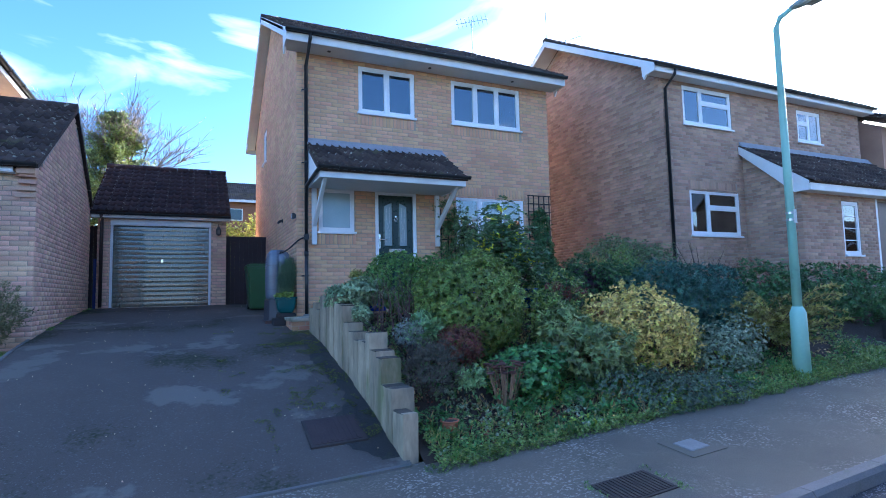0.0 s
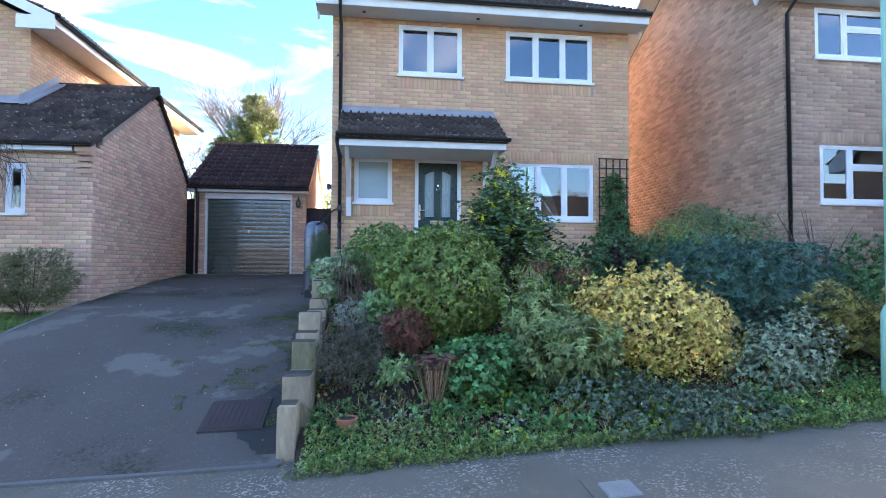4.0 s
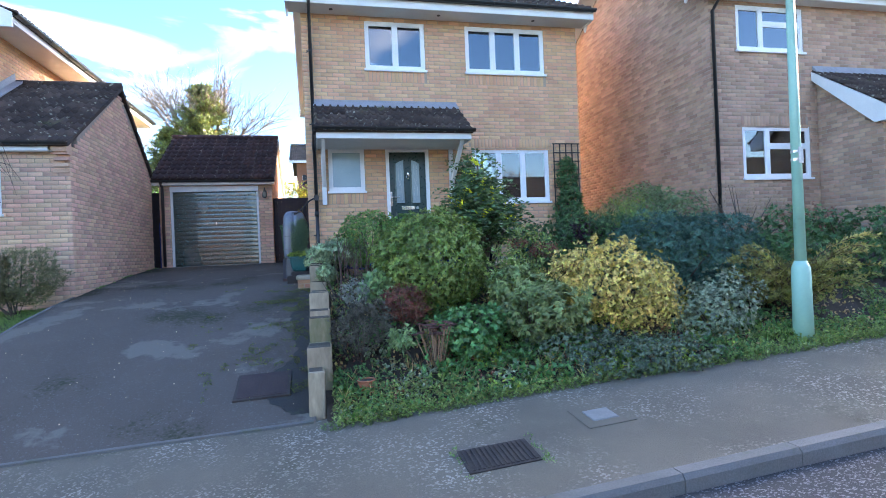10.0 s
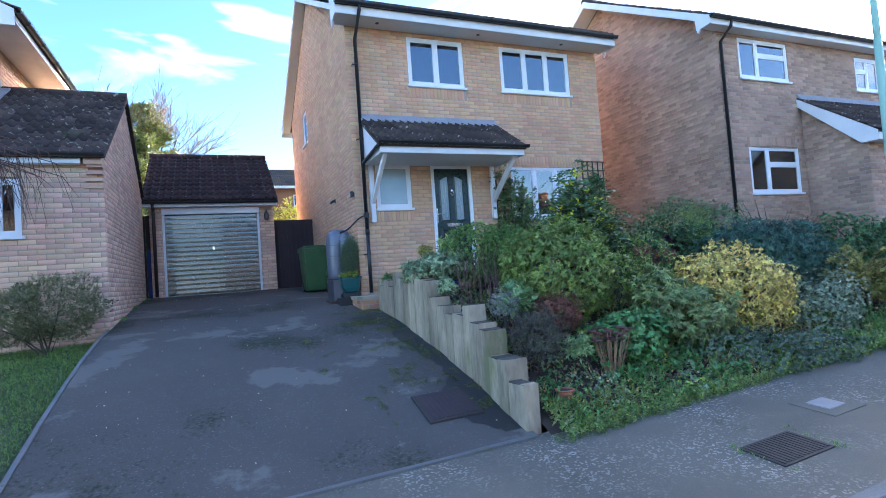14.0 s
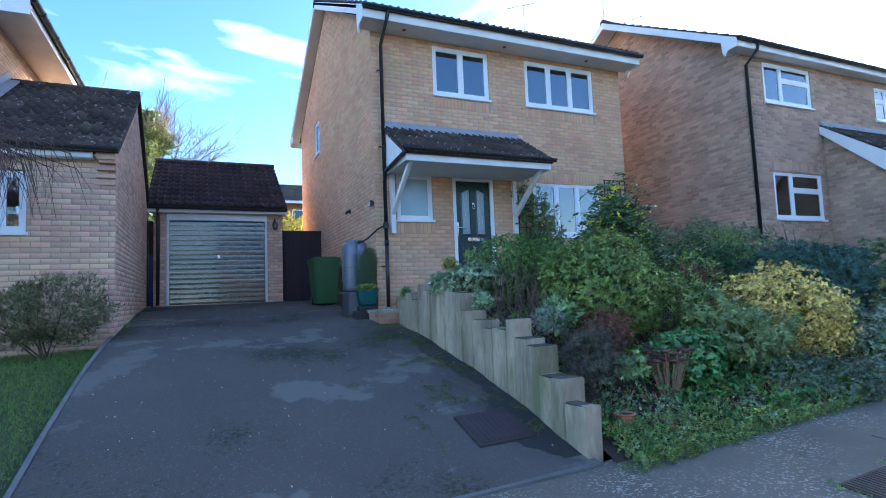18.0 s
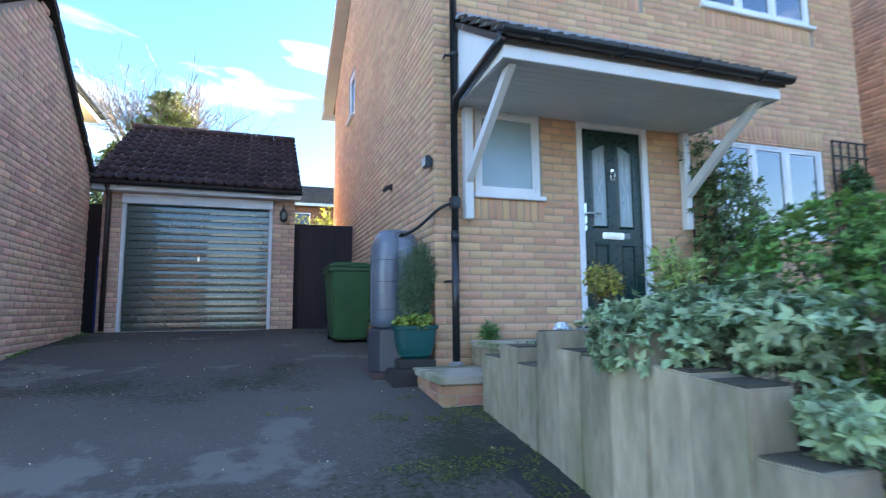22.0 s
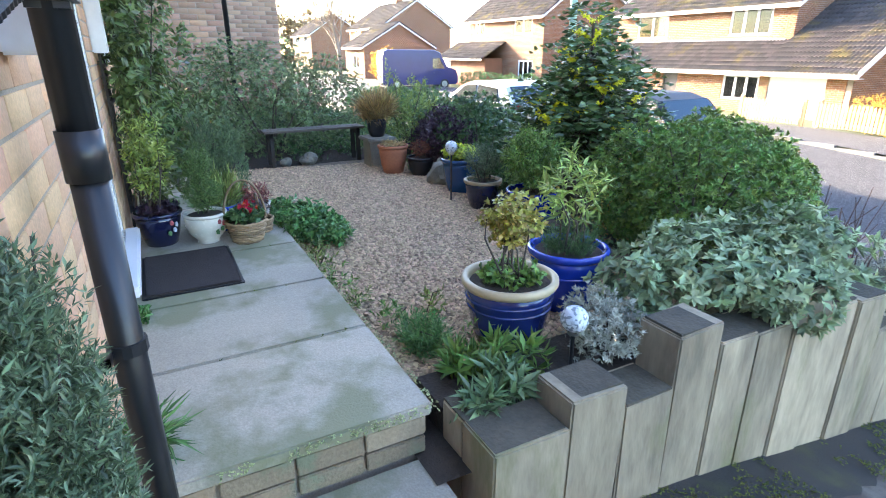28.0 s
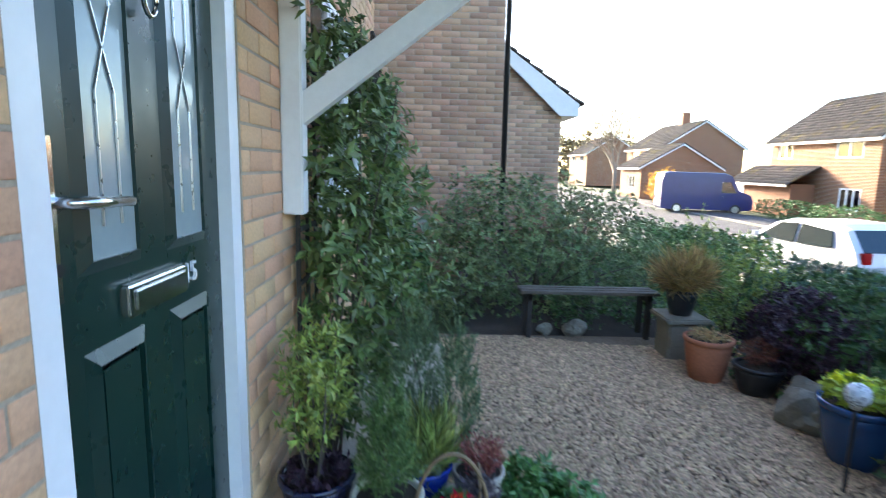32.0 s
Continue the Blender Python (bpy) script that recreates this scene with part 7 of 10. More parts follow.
def vehicle(name, x, y, z, length, width, side, glass_from, paint, label, heading=0.0, dark=False, van=False):
    """A parked vehicle. side: (along, height) outline from the tail round over the roof to the nose; glass_from: windows' outline."""
    t = thing(name, (0, 0, 0), label, "van" if van else "car")
    hw = width / 2
    bm = bmesh.new()
    n = len(side)
    belt = 0.62 * max(p[1] for p in side)
    cols = []
    for f in (-1, -0.86, 0.86, 1):
        row = []
        for u, v in side:
            tuck = 0.0 if v < belt else 0.13 * (v - belt) / (max(p[1] for p in side) - belt) * (0.3 if van else 1)
            row.append(bm.verts.new((u, f * (hw - tuck), v - (0.035 if abs(f) == 1 and v > belt else 0))))
        cols.append(row)
    for a, b in zip(cols, cols[1:]):
        for k in range(n):
            bm.faces.new((a[k], a[(k + 1) % n], b[(k + 1) % n], b[k]))
    bm.faces.new(cols[0][::-1])
    bm.faces.new(cols[-1])
    bmesh.ops.bevel(bm, geom=[e for e in bm.edges if e.calc_face_angle(0) > 0.5], offset=0.03, segments=2, affect="EDGES")
    body = part("body", bm, paint, t, smooth=False)
    for sgn in (-1, 1):
        for poly in glass_from["side"]:
            bm = bmesh.new()
            top = max(p[1] for p in side)
            w = lambda v: hw - 0.13 * (0.3 if van else 1) * max(0, v - belt) / (top - belt)
            prism(bm, poly, lambda u, v: Vector((u, sgn * (w(v) + 0.012), v)), lambda u, v: Vector((u, sgn * (w(v) - 0.01), v)))
            part("side_window", bm, CARGLASS, body)
    for (u0, v0), (u1, v1) in glass_from["ends"]:
        d = Vector((u1 - u0, 0, v1 - v0)).normalized()
        nrm = Vector((-d.z, 0, d.x))
        if (u0 + u1) < length and nrm.x > 0 or (u0 + u1) > length and nrm.x < 0:
            nrm = -nrm
        bm = bmesh.new()
        prism(bm, [(-0.80, 0), (0.80, 0), (0.72, 1), (-0.72, 1)], lambda f, s: Vector((u0 + (u1 - u0) * s, f * hw, v0 + (v1 - v0) * s)) + nrm * 0.012, lambda f, s: Vector((u0 + (u1 - u0) * s, f * hw, v0 + (v1 - v0) * s)) - nrm * 0.01)
        part("window", bm, CARGLASS, body)
    for u in (0.18 * length, 0.81 * length):
        for sgn in (-1, 1):
            bm = bmesh.new()
            tube(bm, [(u, sgn * (hw - 0.19), 0.31), (u, sgn * (hw + 0.005), 0.31)], 0.31, 24)
            wh = part("wheel", bm, BLACKPLASTIC, t)
            bm = bmesh.new()
            tube(bm, [(u, sgn * (hw - 0.05), 0.31), (u, sgn * (hw + 0.012), 0.31)], 0.20, 16)
            part("rim", bm, STEEL, wh)
    for sgn in (-1, 1):
        part("tail_light", B((-0.012, sgn * (hw - 0.2) - 0.1, 0.78, 0.10, sgn * (hw - 0.2) + 0.1, 1.0), bevel=0.015), mat("tail_red", (0.35, 0.01, 0.01), None, 5, 0.2), t, "red tail light")
        part("headlight", B((length - 0.14, sgn * (hw - 0.25) - 0.12, 0.62, length - 0.008, sgn * (hw - 0.25) + 0.12, 0.76), bevel=0.02), CHROME, t)
        part("wing_mirror", B((0.66 * length, sgn * (hw + 0.08) - 0.07, 0.98, 0.66 * length + 0.1, sgn * (hw + 0.08) + 0.07, 1.10), bevel=0.02), paint, t)
    part("rear_plate", B((-0.022, -0.26, 0.70, -0.005, 0.26, 0.81)), mat("plate_yellow", (0.6, 0.5, 0.05), None, 5, 0.5), t)
    t.matrix_basis = pose(x, y, z, 0, 0, heading) @ Matrix.Translation((-length / 2, 0, 0))
    return t


CARGLASS = mat("dark_car_glass", (0.02, 0.03, 0.032), (0.016, 0.024, 0.026), 2, 0.05, 20, 0.0, spec=0.9)
HATCH = [(0.0, 0.35), (-0.02, 0.75), (0.08, 1.02), (0.42, 1.38), (0.75, 1.47), (1.9, 1.47), (2.35, 1.36), (3.05, 0.98), (3.75, 0.86), (4.02, 0.66), (4.05, 0.32), (3.9, 0.2), (0.1, 0.2)]
HGLASS = {"side": [[(0.62, 1.02), (0.72, 1.32), (1.55, 1.38), (1.55, 0.99)], [(1.65, 0.99), (1.65, 1.38), (2.15, 1.35), (2.75, 0.99)]], "ends": [((0.06, 1.0), (0.40, 1.37)), ((3.02, 1.0), (2.36, 1.36))]}
vehicle("car", 14.0, 1.15, road_z(14, 1.1), 4.05, 1.75, HATCH, HGLASS, mat("silver_white_paint", (0.55, 0.58, 0.62), (0.5, 0.53, 0.57), 2, 0.3, 30, 0, coat=0.6), "silver-white hatchback parked at the kerb", 4)
vehicle("car", 9.2, 1.15, road_z(9.2, 1.1), 4.05, 1.75, HATCH, HGLASS, mat("dark_grey_paint", (0.022, 0.026, 0.032), (0.018, 0.022, 0.027), 2, 0.5, 30, 0, spec=0.25), "dark grey hatchback parked at the kerb", 3)
VAN = [(0.0, 0.35), (0.0, 1.9), (0.12, 2.3), (0.4, 2.38), (3.6, 2.35), (4.0, 2.2), (4.45, 1.35), (5.1, 1.12), (5.25, 0.8), (5.25, 0.35), (5.1, 0.25), (0.1, 0.25)]
VAN = [(u, v * 1.06) for u, v in VAN]
vehicle("van", 36.0, -7.0, terrain(36, -7) + 0.01, 5.3, 1.95, VAN, {"side": [[(3.45, 1.3), (3.45, 1.95), (3.95, 1.95), (4.3, 1.3)]], "ends": [((4.42, 1.4), (4.02, 2.15))]}, mat("dark_blue_paint", (0.010, 0.012, 0.11), (0.008, 0.010, 0.09), 2, 0.4, 30, 0, coat=0.2), "dark blue van parked across the road", -100, van=True)


FARGLASS = glass("far_window_glass", 1.5, (0.5, 0.55, 0.55))
FARCURTAIN = mat("far_curtain", (0.15, 0.155, 0.155), (0.10, 0.105, 0.105), 3, 0.9, 30, 0.1)


def far_window(h, x0, z0, x1, z1, y, cols=2):
    window(h, x0, z0, x1, z1, y, (1,) * cols, n=(0, 1), sill=False, panes=FARGLASS)
    part("curtain", B((x0 + 0.04, y - 0.2, z0, x1 - 0.04, y - 0.19, z1)), FARCURTAIN, h)


def far_house(x0, x1, y, depth, z0, eave, rise, label, windows, over=0.35):
    """A house across the road: its front faces +y at y, its ridge runs along x."""
    h = thing("house", ((x0 + x1) / 2, y - depth / 2, z0), label, "house")
    holes = [(x1 - b, za, x1 - a, zb) for a, za, b, zb, c in windows]
    wall(h, "front_wall", (x1, y, 0), (-1, 0, 0), (0, 1, 0), x1 - x0, z0 - 0.3, lambda u: eave, holes, FARBRICK, seed=int(x0 * 10) % 97, thick=0.25, mortar=DARKMORTAR)
    gab = lambda u: eave + rise * (1 - abs(u - depth / 2) / (depth / 2)) - 0.03
    wall(h, "gable_wall", (x0, y - 0.002, 0), (0, -1, 0), (-1, 0, 0), depth, z0 - 0.3, gab, [], FARBRICK, seed=int(x0 * 10) % 89, thick=0.25, mortar=DARKMORTAR, body_from=0.248)
    wall(h, "far_gable_wall", (x1, y - 0.002, 0), (0, -1, 0), (1, 0, 0), depth, z0 - 0.3, gab, [], FARBRICK, seed=int(x0 * 10) % 83, thick=0.25, mortar=DARKMORTAR, body_from=0.248)
    part("back_wall", B((x0 + 0.26, y - depth, z0 - 0.3, x1 - 0.26, y - depth + 0.25, eave)), FARBRICK, h)
    part("inner_floor", B((x0 + 0.25, y - depth + 0.25, z0 + 2.4, x1 - 0.25, y - 0.25, z0 + 2.5)), INTERIOR, h)
    k = rise / (depth / 2)
    ln = math.hypot(depth / 2 + over, rise + over * k)
    tiled_slope(h, "front_slope", (x1 + 0.25, y + over, eave - over * k + 0.06), (-1, 0, 0), (0, -1, k), x1 - x0 + 0.5, ln, FARTILE, gauge=0.34)
    tiled_slope(h, "back_slope", (x0 - 0.25, y - depth - over, eave - over * k + 0.06), (1, 0, 0), (0, 1, k), x1 - x0 + 0.5, ln, FARTILE, gauge=0.34)
    part("fascia", B((x0 - 0.2, y + over - 0.04, eave - over * k - 0.13, x1 + 0.2, y + over - 0.01, eave - over * k + 0.04)), PAINT, h)
    barge(h, x0 - 0.25, y + over, eave - over * k + 0.05, y - depth / 2, eave + rise + 0.06, y - depth - over, eave - over * k + 0.05, soffit=0.24)
    for a, za, b, zb, c in windows:
        far_window(h, a, za, b, zb, y, c)
    return h


# house A, with its long lean-to and garage
ZA = 0.05
ha = far_house(14.6, 24.2, -13.6, 7.6, ZA, 4.62, 2.15, "orange brick house with a lean-to garage across the road", [(20.9, 3.25, 22.8, 4.35, 2), (15.6, 3.3, 17.5, 4.42, 3)])
wall(ha, "lean_to_front", (23.0, -12.0, 0), (-1, 0, 0), (0, 1, 0), 11.58, -0.3, lambda u: 2.0, [(23 - 16.25, 0.75, 23 - 14.65, 1.75), (23 - 19.4, -0.1, 23 - 18.6, 1.85), (23 - 14.25, -0.2, 23 - 12.10, 1.75), (0.35, 0.5, 1.5, 1.7)], FARBRICK, seed=41, thick=0.2, mortar=DARKMORTAR)
far_window(ha, 14.65, 0.76, 16.25, 1.74, -12.0, 3)
far_window(ha, 21.5, 0.52, 22.65, 1.68, -12.0, 2)
part("front_door", B((18.62, -12.12, -0.1, 19.38, -12.07, 1.84)), mat("black_door", (0.02, 0.02, 0.025), None, 4, 0.4), ha, "black front door")
part("garage_door", B((12.11, -12.1, -0.2, 14.24, -12.04, 1.74)), PAINT, ha, "white garage door")
wall(ha, "extension_gable", (11.2, -12.0, 0), (0, -1, 0), (-1, 0, 0), 9.2, -0.3, lambda u: min(1.95 + u * 0.58, 4.9 + (9.2 - u) * 0.25), [], FARBRICK, seed=42, thick=0.2, mortar=DARKMORTAR)
tiled_slope(ha, "garage_roof", (14.6, -11.5, 1.92), (-1, 0, 0), (0, -5.9, 3.5), 3.7, 6.86, FARTILE, gauge=0.34)
tiled_slope(ha, "lean_to_roof", (23.2, -11.5, 1.92), (-1, 0, 0), (0, -2.1, 1.15), 8.6, 2.39, FARTILE, gauge=0.34)
part("lean_to_fascia", B((10.9, -11.53, 1.74, 23.2, -11.5, 1.93), (10.9, -12.0, 1.74, 23.2, -11.531, 1.76)), PAINT, ha)
bm = bmesh.new()
prism(bm, [(-11.5, 1.74), (-11.5, 1.96), (-17.4, 5.46), (-17.4, 5.26)], lambda u, v: Vector((10.88, u, v)), lambda u, v: Vector((10.92, u, v)))
part("barge_board", bm, PAINT, ha)
part("flashing", B((14.9, -13.62, 3.02, 23.1, -13.56, 3.14)), LEAD, ha)
part("chimney", B((23.75, -17.7, 6.0, 24.4, -17.1, 7.35), (23.70, -17.75, 7.35, 24.45, -17.05, 7.45)), FARBRICK, ha)
hb = far_house(30.0, 39.2, -13.0, 7.6, 0.5, 4.98, 2.65, "brick house with a porch gable across the road", [(37.0, 3.75, 38.4, 4.75, 2), (31.2, 3.75, 33.2, 4.75, 2), (31.0, 0.9, 32.6, 2.1, 3)])
tiled_slope(hb, "porch_roof", (40.8, -11.0, 2.2), (-1, 0, 0), (0, -2.0, 1.1), 6.6, 2.28, FARTILE, gauge=0.34)
part("porch", B((34.5, -12.95, 0.3, 40.6, -11.5, 2.2)), FARBRICK, hb)
part("porch_fascia", B((34.2, -11.03, 2.05, 40.8, -11.0, 2.22)), PAINT, hb)
part("porch_windows", B((39.4, -11.49, 1.1, 40.4, -11.46, 2.0)), UPVC, hb)
hc = far_house(56.0, 66.0, -12.5, 8.0, 0.6, 5.2, 2.5, "orange brick house further down the road", [(57.0, 3.9, 59.0, 5.0, 3), (62, 3.9, 64, 5.0, 3), (62, 1.2, 64, 2.4, 3)])
part("chimney", B((60.5, -17, 7.3, 61.4, -16.2, 8.9)), FARBRICK, hc)
hc2 = far_house(50.5, 55.8, -8.5, 7.0, 0.6, 3.2, 2.0, "low brick garage wing with a tiled gable", [(52, 1.2, 53.5, 2.4, 2)])
hd = far_house(85.0, 96.0, -13.0, 8.0, 0.6, 5.2, 2.6, "distant orange brick house at the street's end", [(87, 3.9, 89, 5.0, 3), (92, 3.9, 94, 5.0, 3)])
hf = far_house(-14.0, -4.0, -14.0, 8.0, -0.3, 4.6, 2.2, "brick house opposite the drive", [(-12, 3.3, -10, 4.4, 2), (-8, 3.3, -6, 4.4, 2), (-12, 0.6, -10, 1.8, 3), (-8, 0.6, -6, 1.8, 3)])
hg = far_house(0.0, 8.5, -14.5, 8.0, -0.1, 4.6, 2.2, "brick house facing the front garden", [(1, 3.3, 3, 4.4, 2), (5.5, 3.3, 7.5, 4.4, 2), (1, 0.6, 3, 1.8, 3), (5.5, 0.6, 7.5, 1.8, 3)])
# a roof far behind the garage
bh = thing("house", (5, 44, 3), "distant brick house behind the gardens", "house")
part("wall", B((0.5, 40, 2, 12, 47, 8.6)), FARBRICK, bh)
tiled_slope(bh, "front_slope", (0.0, 39.6, 8.5), (1, 0, 0), (0, 3.9, 1.9), 12.6, 4.4, FARTILE, gauge=0.34)
tiled_slope(bh, "back_slope", (12.6, 47.4, 8.5), (-1, 0, 0), (0, -3.9, 1.9), 12.6, 4.4, FARTILE, gauge=0.34)
part("fascia", B((0.0, 39.55, 8.35, 12.6, 39.59, 8.55)), PAINT, bh)
for x in (1.9, 4.6, 7.4):
    w_ = part("window", B((x, 39.97, 7.1, x + 1.0, 39.99, 7.95)), UPVC, bh)
    part("pane", B((x + 0.06, 39.955, 7.16, x + 0.94, 39.969, 7.89)), CARGLASS, w_)

# picket fence across the road
FENCE = mat("pale_fence_wood", (0.46, 0.34, 0.18), (0.36, 0.26, 0.13), 5, 0.85, 40, 0.3, vary=0.2)
pf_ = thing("picket_fence", (10, -8.5, 0.2), "low pale wooden picket fence along the far pavement", "fence")
fz = lambda x: road_z(x, -5.65) + 0.07
for i in range(64):
    x = 6.2 + i * 0.105
    if 10.35 < x < 10.75:
        continue
    z = fz(x)
    bm = bmesh.new()
    prism(bm, [(0, 0.06), (0.072, 0.06), (0.072, 0.72), (0.036, 0.80), (0, 0.72)], lambda u, v: Vector((x + u, -8.48, z + v)), lambda u, v: Vector((x + u, -8.46, z + v)))
    part("picket", bm, FENCE, pf_)
for x in (6.2, 8.2, 10.3, 10.75, 12.9):
    part("post", B((x - 0.05, -8.60, fz(x) - 0.2, x + 0.05, -8.50, fz(x) + 0.85)), FENCE, pf_)
for z in (0.2, 0.58):
    for xa, xb in ((6.2, 10.3), (10.75, 12.9)):
        bm = bmesh.new()
        prism(bm, [(-8.52, 0), (-8.483, 0), (-8.483, 0.07), (-8.52, 0.07)], lambda u, v: Vector((xa, u, fz(xa) + z + v)), lambda u, v: Vector((xb, u, fz(xb) + z + v)))
        part("rail", bm, FENCE, pf_)

# ---- plants ----
def unit(v):
    return v / np.maximum(np.linalg.norm(v, axis=-1, keepdims=True), 1e-9)


def leaf_mesh(name, tips, dirs, k, twig, L, W, spread, seed, fold=0.25, droop=0.0, jitter=0.35, tuft=False):
    """k leaves round the end of every twig. Each leaf is a folded diamond; the leaves of a tuft grow from one point."""
    g = np.random.default_rng(seed)
    n = len(tips)
    d = np.repeat(unit(dirs), k, 0)
    p = np.repeat(tips, k, 0) - (0 if tuft else d * (g.random((n * k, 1)) * twig))
    rad = unit(np.cross(d, g.normal(size=(n * k, 3))))
    a = spread * (1 + jitter * g.normal(size=(n * k, 1)))
    ld = unit(d * np.cos(a) + rad * np.sin(a) + np.array([0, 0, -droop]))
    side = unit(np.cross(ld, d + 0.3 * g.normal(size=ld.shape)))
    nr = np.cross(side, ld)
    s = L * g.uniform(0.65, 1.25, (n * k, 1))
    w = W * s / L
    v0, v2 = p, p + ld * s
    mid = p + ld * s * 0.45 + nr * (fold * w * 0.5)
    v1, v3 = mid + side * w * 0.5, mid - side * w * 0.5
    v2 = v2 - nr * (0.12 * s)
    if tuft:
        verts = np.concatenate([tips, np.stack([v1, v2, v3], 1).reshape(-1, 3)])
        root, i = np.repeat(np.arange(n), k), n + 3 * np.arange(n * k)
        f = np.stack([np.stack([root, i + 1, i], 1), np.stack([root, i + 2, i + 1], 1)], 1)
    else:
        verts = np.stack([v0, v1, v2, v3], 1).reshape(-1, 3)
        f = np.array([(0, 2, 1), (0, 3, 2)])[None] + 4 * np.arange(n * k)[:, None, None]
    return raw_mesh(name, verts, f.reshape(-1, 3))


def blob_tips(blobs, n, seed, rough=0.18, inner=0.35, up=0.35, zmin=-9, freq=2.2):
    """Twig ends over a lumpy shape of ellipsoids (x, y, z, rx, ry, rz), some of them deeper inside."""
    g = np.random.default_rng(seed)
    area = np.array([b[3] * b[4] + b[3] * b[5] + b[4] * b[5] for b in blobs])
    pick = g.choice(len(blobs), n, p=area / area.sum())
    B_ = np.array(blobs)[pick]
    d = unit(g.normal(size=(n, 3)))
    lump = np.array([noise.noise(Vector(x)) for x in (d * freq + B_[:, :3] * 1.7)])[:, None]
    lump2 = np.array([noise.noise(Vector(x)) for x in (d * freq * 3 + B_[:, :3])])[:, None]
    depth = 1 - inner * g.random((n, 1)) ** 2.2
    r = (1 + rough * 1.6 * lump + rough * 0.8 * lump2) * depth
    p = B_[:, :3] + d * B_[:, 3:] * r
    out = unit(d / B_[:, 3:] * B_[:, 3:].mean(1, keepdims=True))
    out = unit(out + np.array([0, 0, up]) + 0.35 * g.normal(size=d.shape))
    ok = p[:, 2] > zmin
    for b in blobs:
        q = (p - np.array(b[:3])) / np.array(b[3:])
        inside = (q ** 2).sum(1) < 0.30
        ok &= ~inside
    return p[ok], out[ok]


def stems_to(parent, base, tips, n, material, r=0.012, seed=0, name="stem"):
    g = random.Random(seed)
    b = Vector(base)
    for i in range(n):
        e = Vector(tips[g.randrange(len(tips))])
        s = b + Vector((g.uniform(-0.06, 0.06), g.uniform(-0.06, 0.06), -0.05))
        m = s.lerp(e, 0.5) + Vector((g.uniform(-0.05, 0.05), g.uniform(-0.05, 0.05), 0.06))
        bm = bmesh.new()
        tube(bm, [s, m, e], [r, r * 0.7, r * 0.3], 5)
        part(name, bm, material, parent)


def shrub(name, label, blobs, n, k, twig, L, W, material, spread=0.9, seed=1, rough=0.18, inner=0.35, up=0.35, stems=5, zmin=-9, base=None, category="shrub", droop=0.0, group="", fold=0.25, tuft=False):
    tips, dirs = blob_tips(blobs, n, seed, rough, inner, up, zmin)
    bx, by = sum(b[0] for b in blobs) / len(blobs), sum(b[1] for b in blobs) / len(blobs)
    base = base or (bx, by, min(b[2] - b[5] for b in blobs))
    t = thing(name, base, label, category, group)
    attach("foliage", leaf_mesh("foliage", tips, dirs, k, twig, L, W, spread, seed + 50, fold, droop, tuft=tuft), material, t)["kind"] = "stuff"
    stems_to(t, base, tips, stems, BARK, 0.003 + 0.010 * min(1.0, max(b[3] for b in blobs) / 0.6), seed)
    return t


GREEN = leaf_mat("mid_green_leaf", (0.095, 0.17, 0.045), (0.065, 0.125, 0.035))
DARKG = leaf_mat("dark_green_leaf", (0.048, 0.10, 0.038), (0.034, 0.075, 0.03), rough=0.4)
OLIVE = leaf_mat("olive_leaf", (0.130, 0.180, 0.048), (0.088, 0.132, 0.036))
GOLD = leaf_mat("golden_leaf", (0.44, 0.345, 0.125), (0.31, 0.265, 0.085), vary=0.5, hue=0.02)
BLUEGREEN = leaf_mat("blue_green_leaf", (0.040, 0.092, 0.075), (0.026, 0.066, 0.056))
SILVER = leaf_mat("silver_variegated_leaf", (0.20, 0.235, 0.185), (0.10, 0.145, 0.10), vary=0.5)
SAGE = leaf_mat("sage_leaf", (0.185, 0.24, 0.155), (0.115, 0.16, 0.10), vary=0.45, rough=0.5)
GREY = leaf_mat("silver_grey_leaf", (0.19, 0.205, 0.20), (0.13, 0.145, 0.14), vary=0.35, rough=0.85)
FRESH = leaf_mat("fresh_green_leaf", (0.072, 0.165, 0.058), (0.055, 0.125, 0.045))
LIME = leaf_mat("lime_leaf", (0.24, 0.30, 0.05), (0.17, 0.24, 0.045))
STRAW = leaf_mat("straw_leaf", (0.30, 0.22, 0.11), (0.22, 0.16, 0.08))
RUSSET = leaf_mat("russet_leaf", (0.13, 0.05, 0.035), (0.09, 0.038, 0.028))
PURPLE = leaf_mat("purple_leaf", (0.035, 0.018, 0.035), (0.022, 0.012, 0.024))
YELLOWFLOWER = leaf_mat("yellow_flower", (0.75, 0.58, 0.03), (0.62, 0.48, 0.03), vary=0.15, hue=0.01)
REDFLOWER = leaf_mat("red_flower", (0.40, 0.015, 0.03), (0.28, 0.01, 0.02), vary=0.2)
VIOLET = leaf_mat("violet_flower", (0.16, 0.05, 0.35), (0.11, 0.035, 0.26), vary=0.2)
ROSEMARY = leaf_mat("rosemary_leaf", (0.082, 0.122, 0.075), (0.055, 0.088, 0.054))
IVY = leaf_mat("ivy_leaf", (0.085, 0.155, 0.055), (0.06, 0.115, 0.04), rough=0.35)

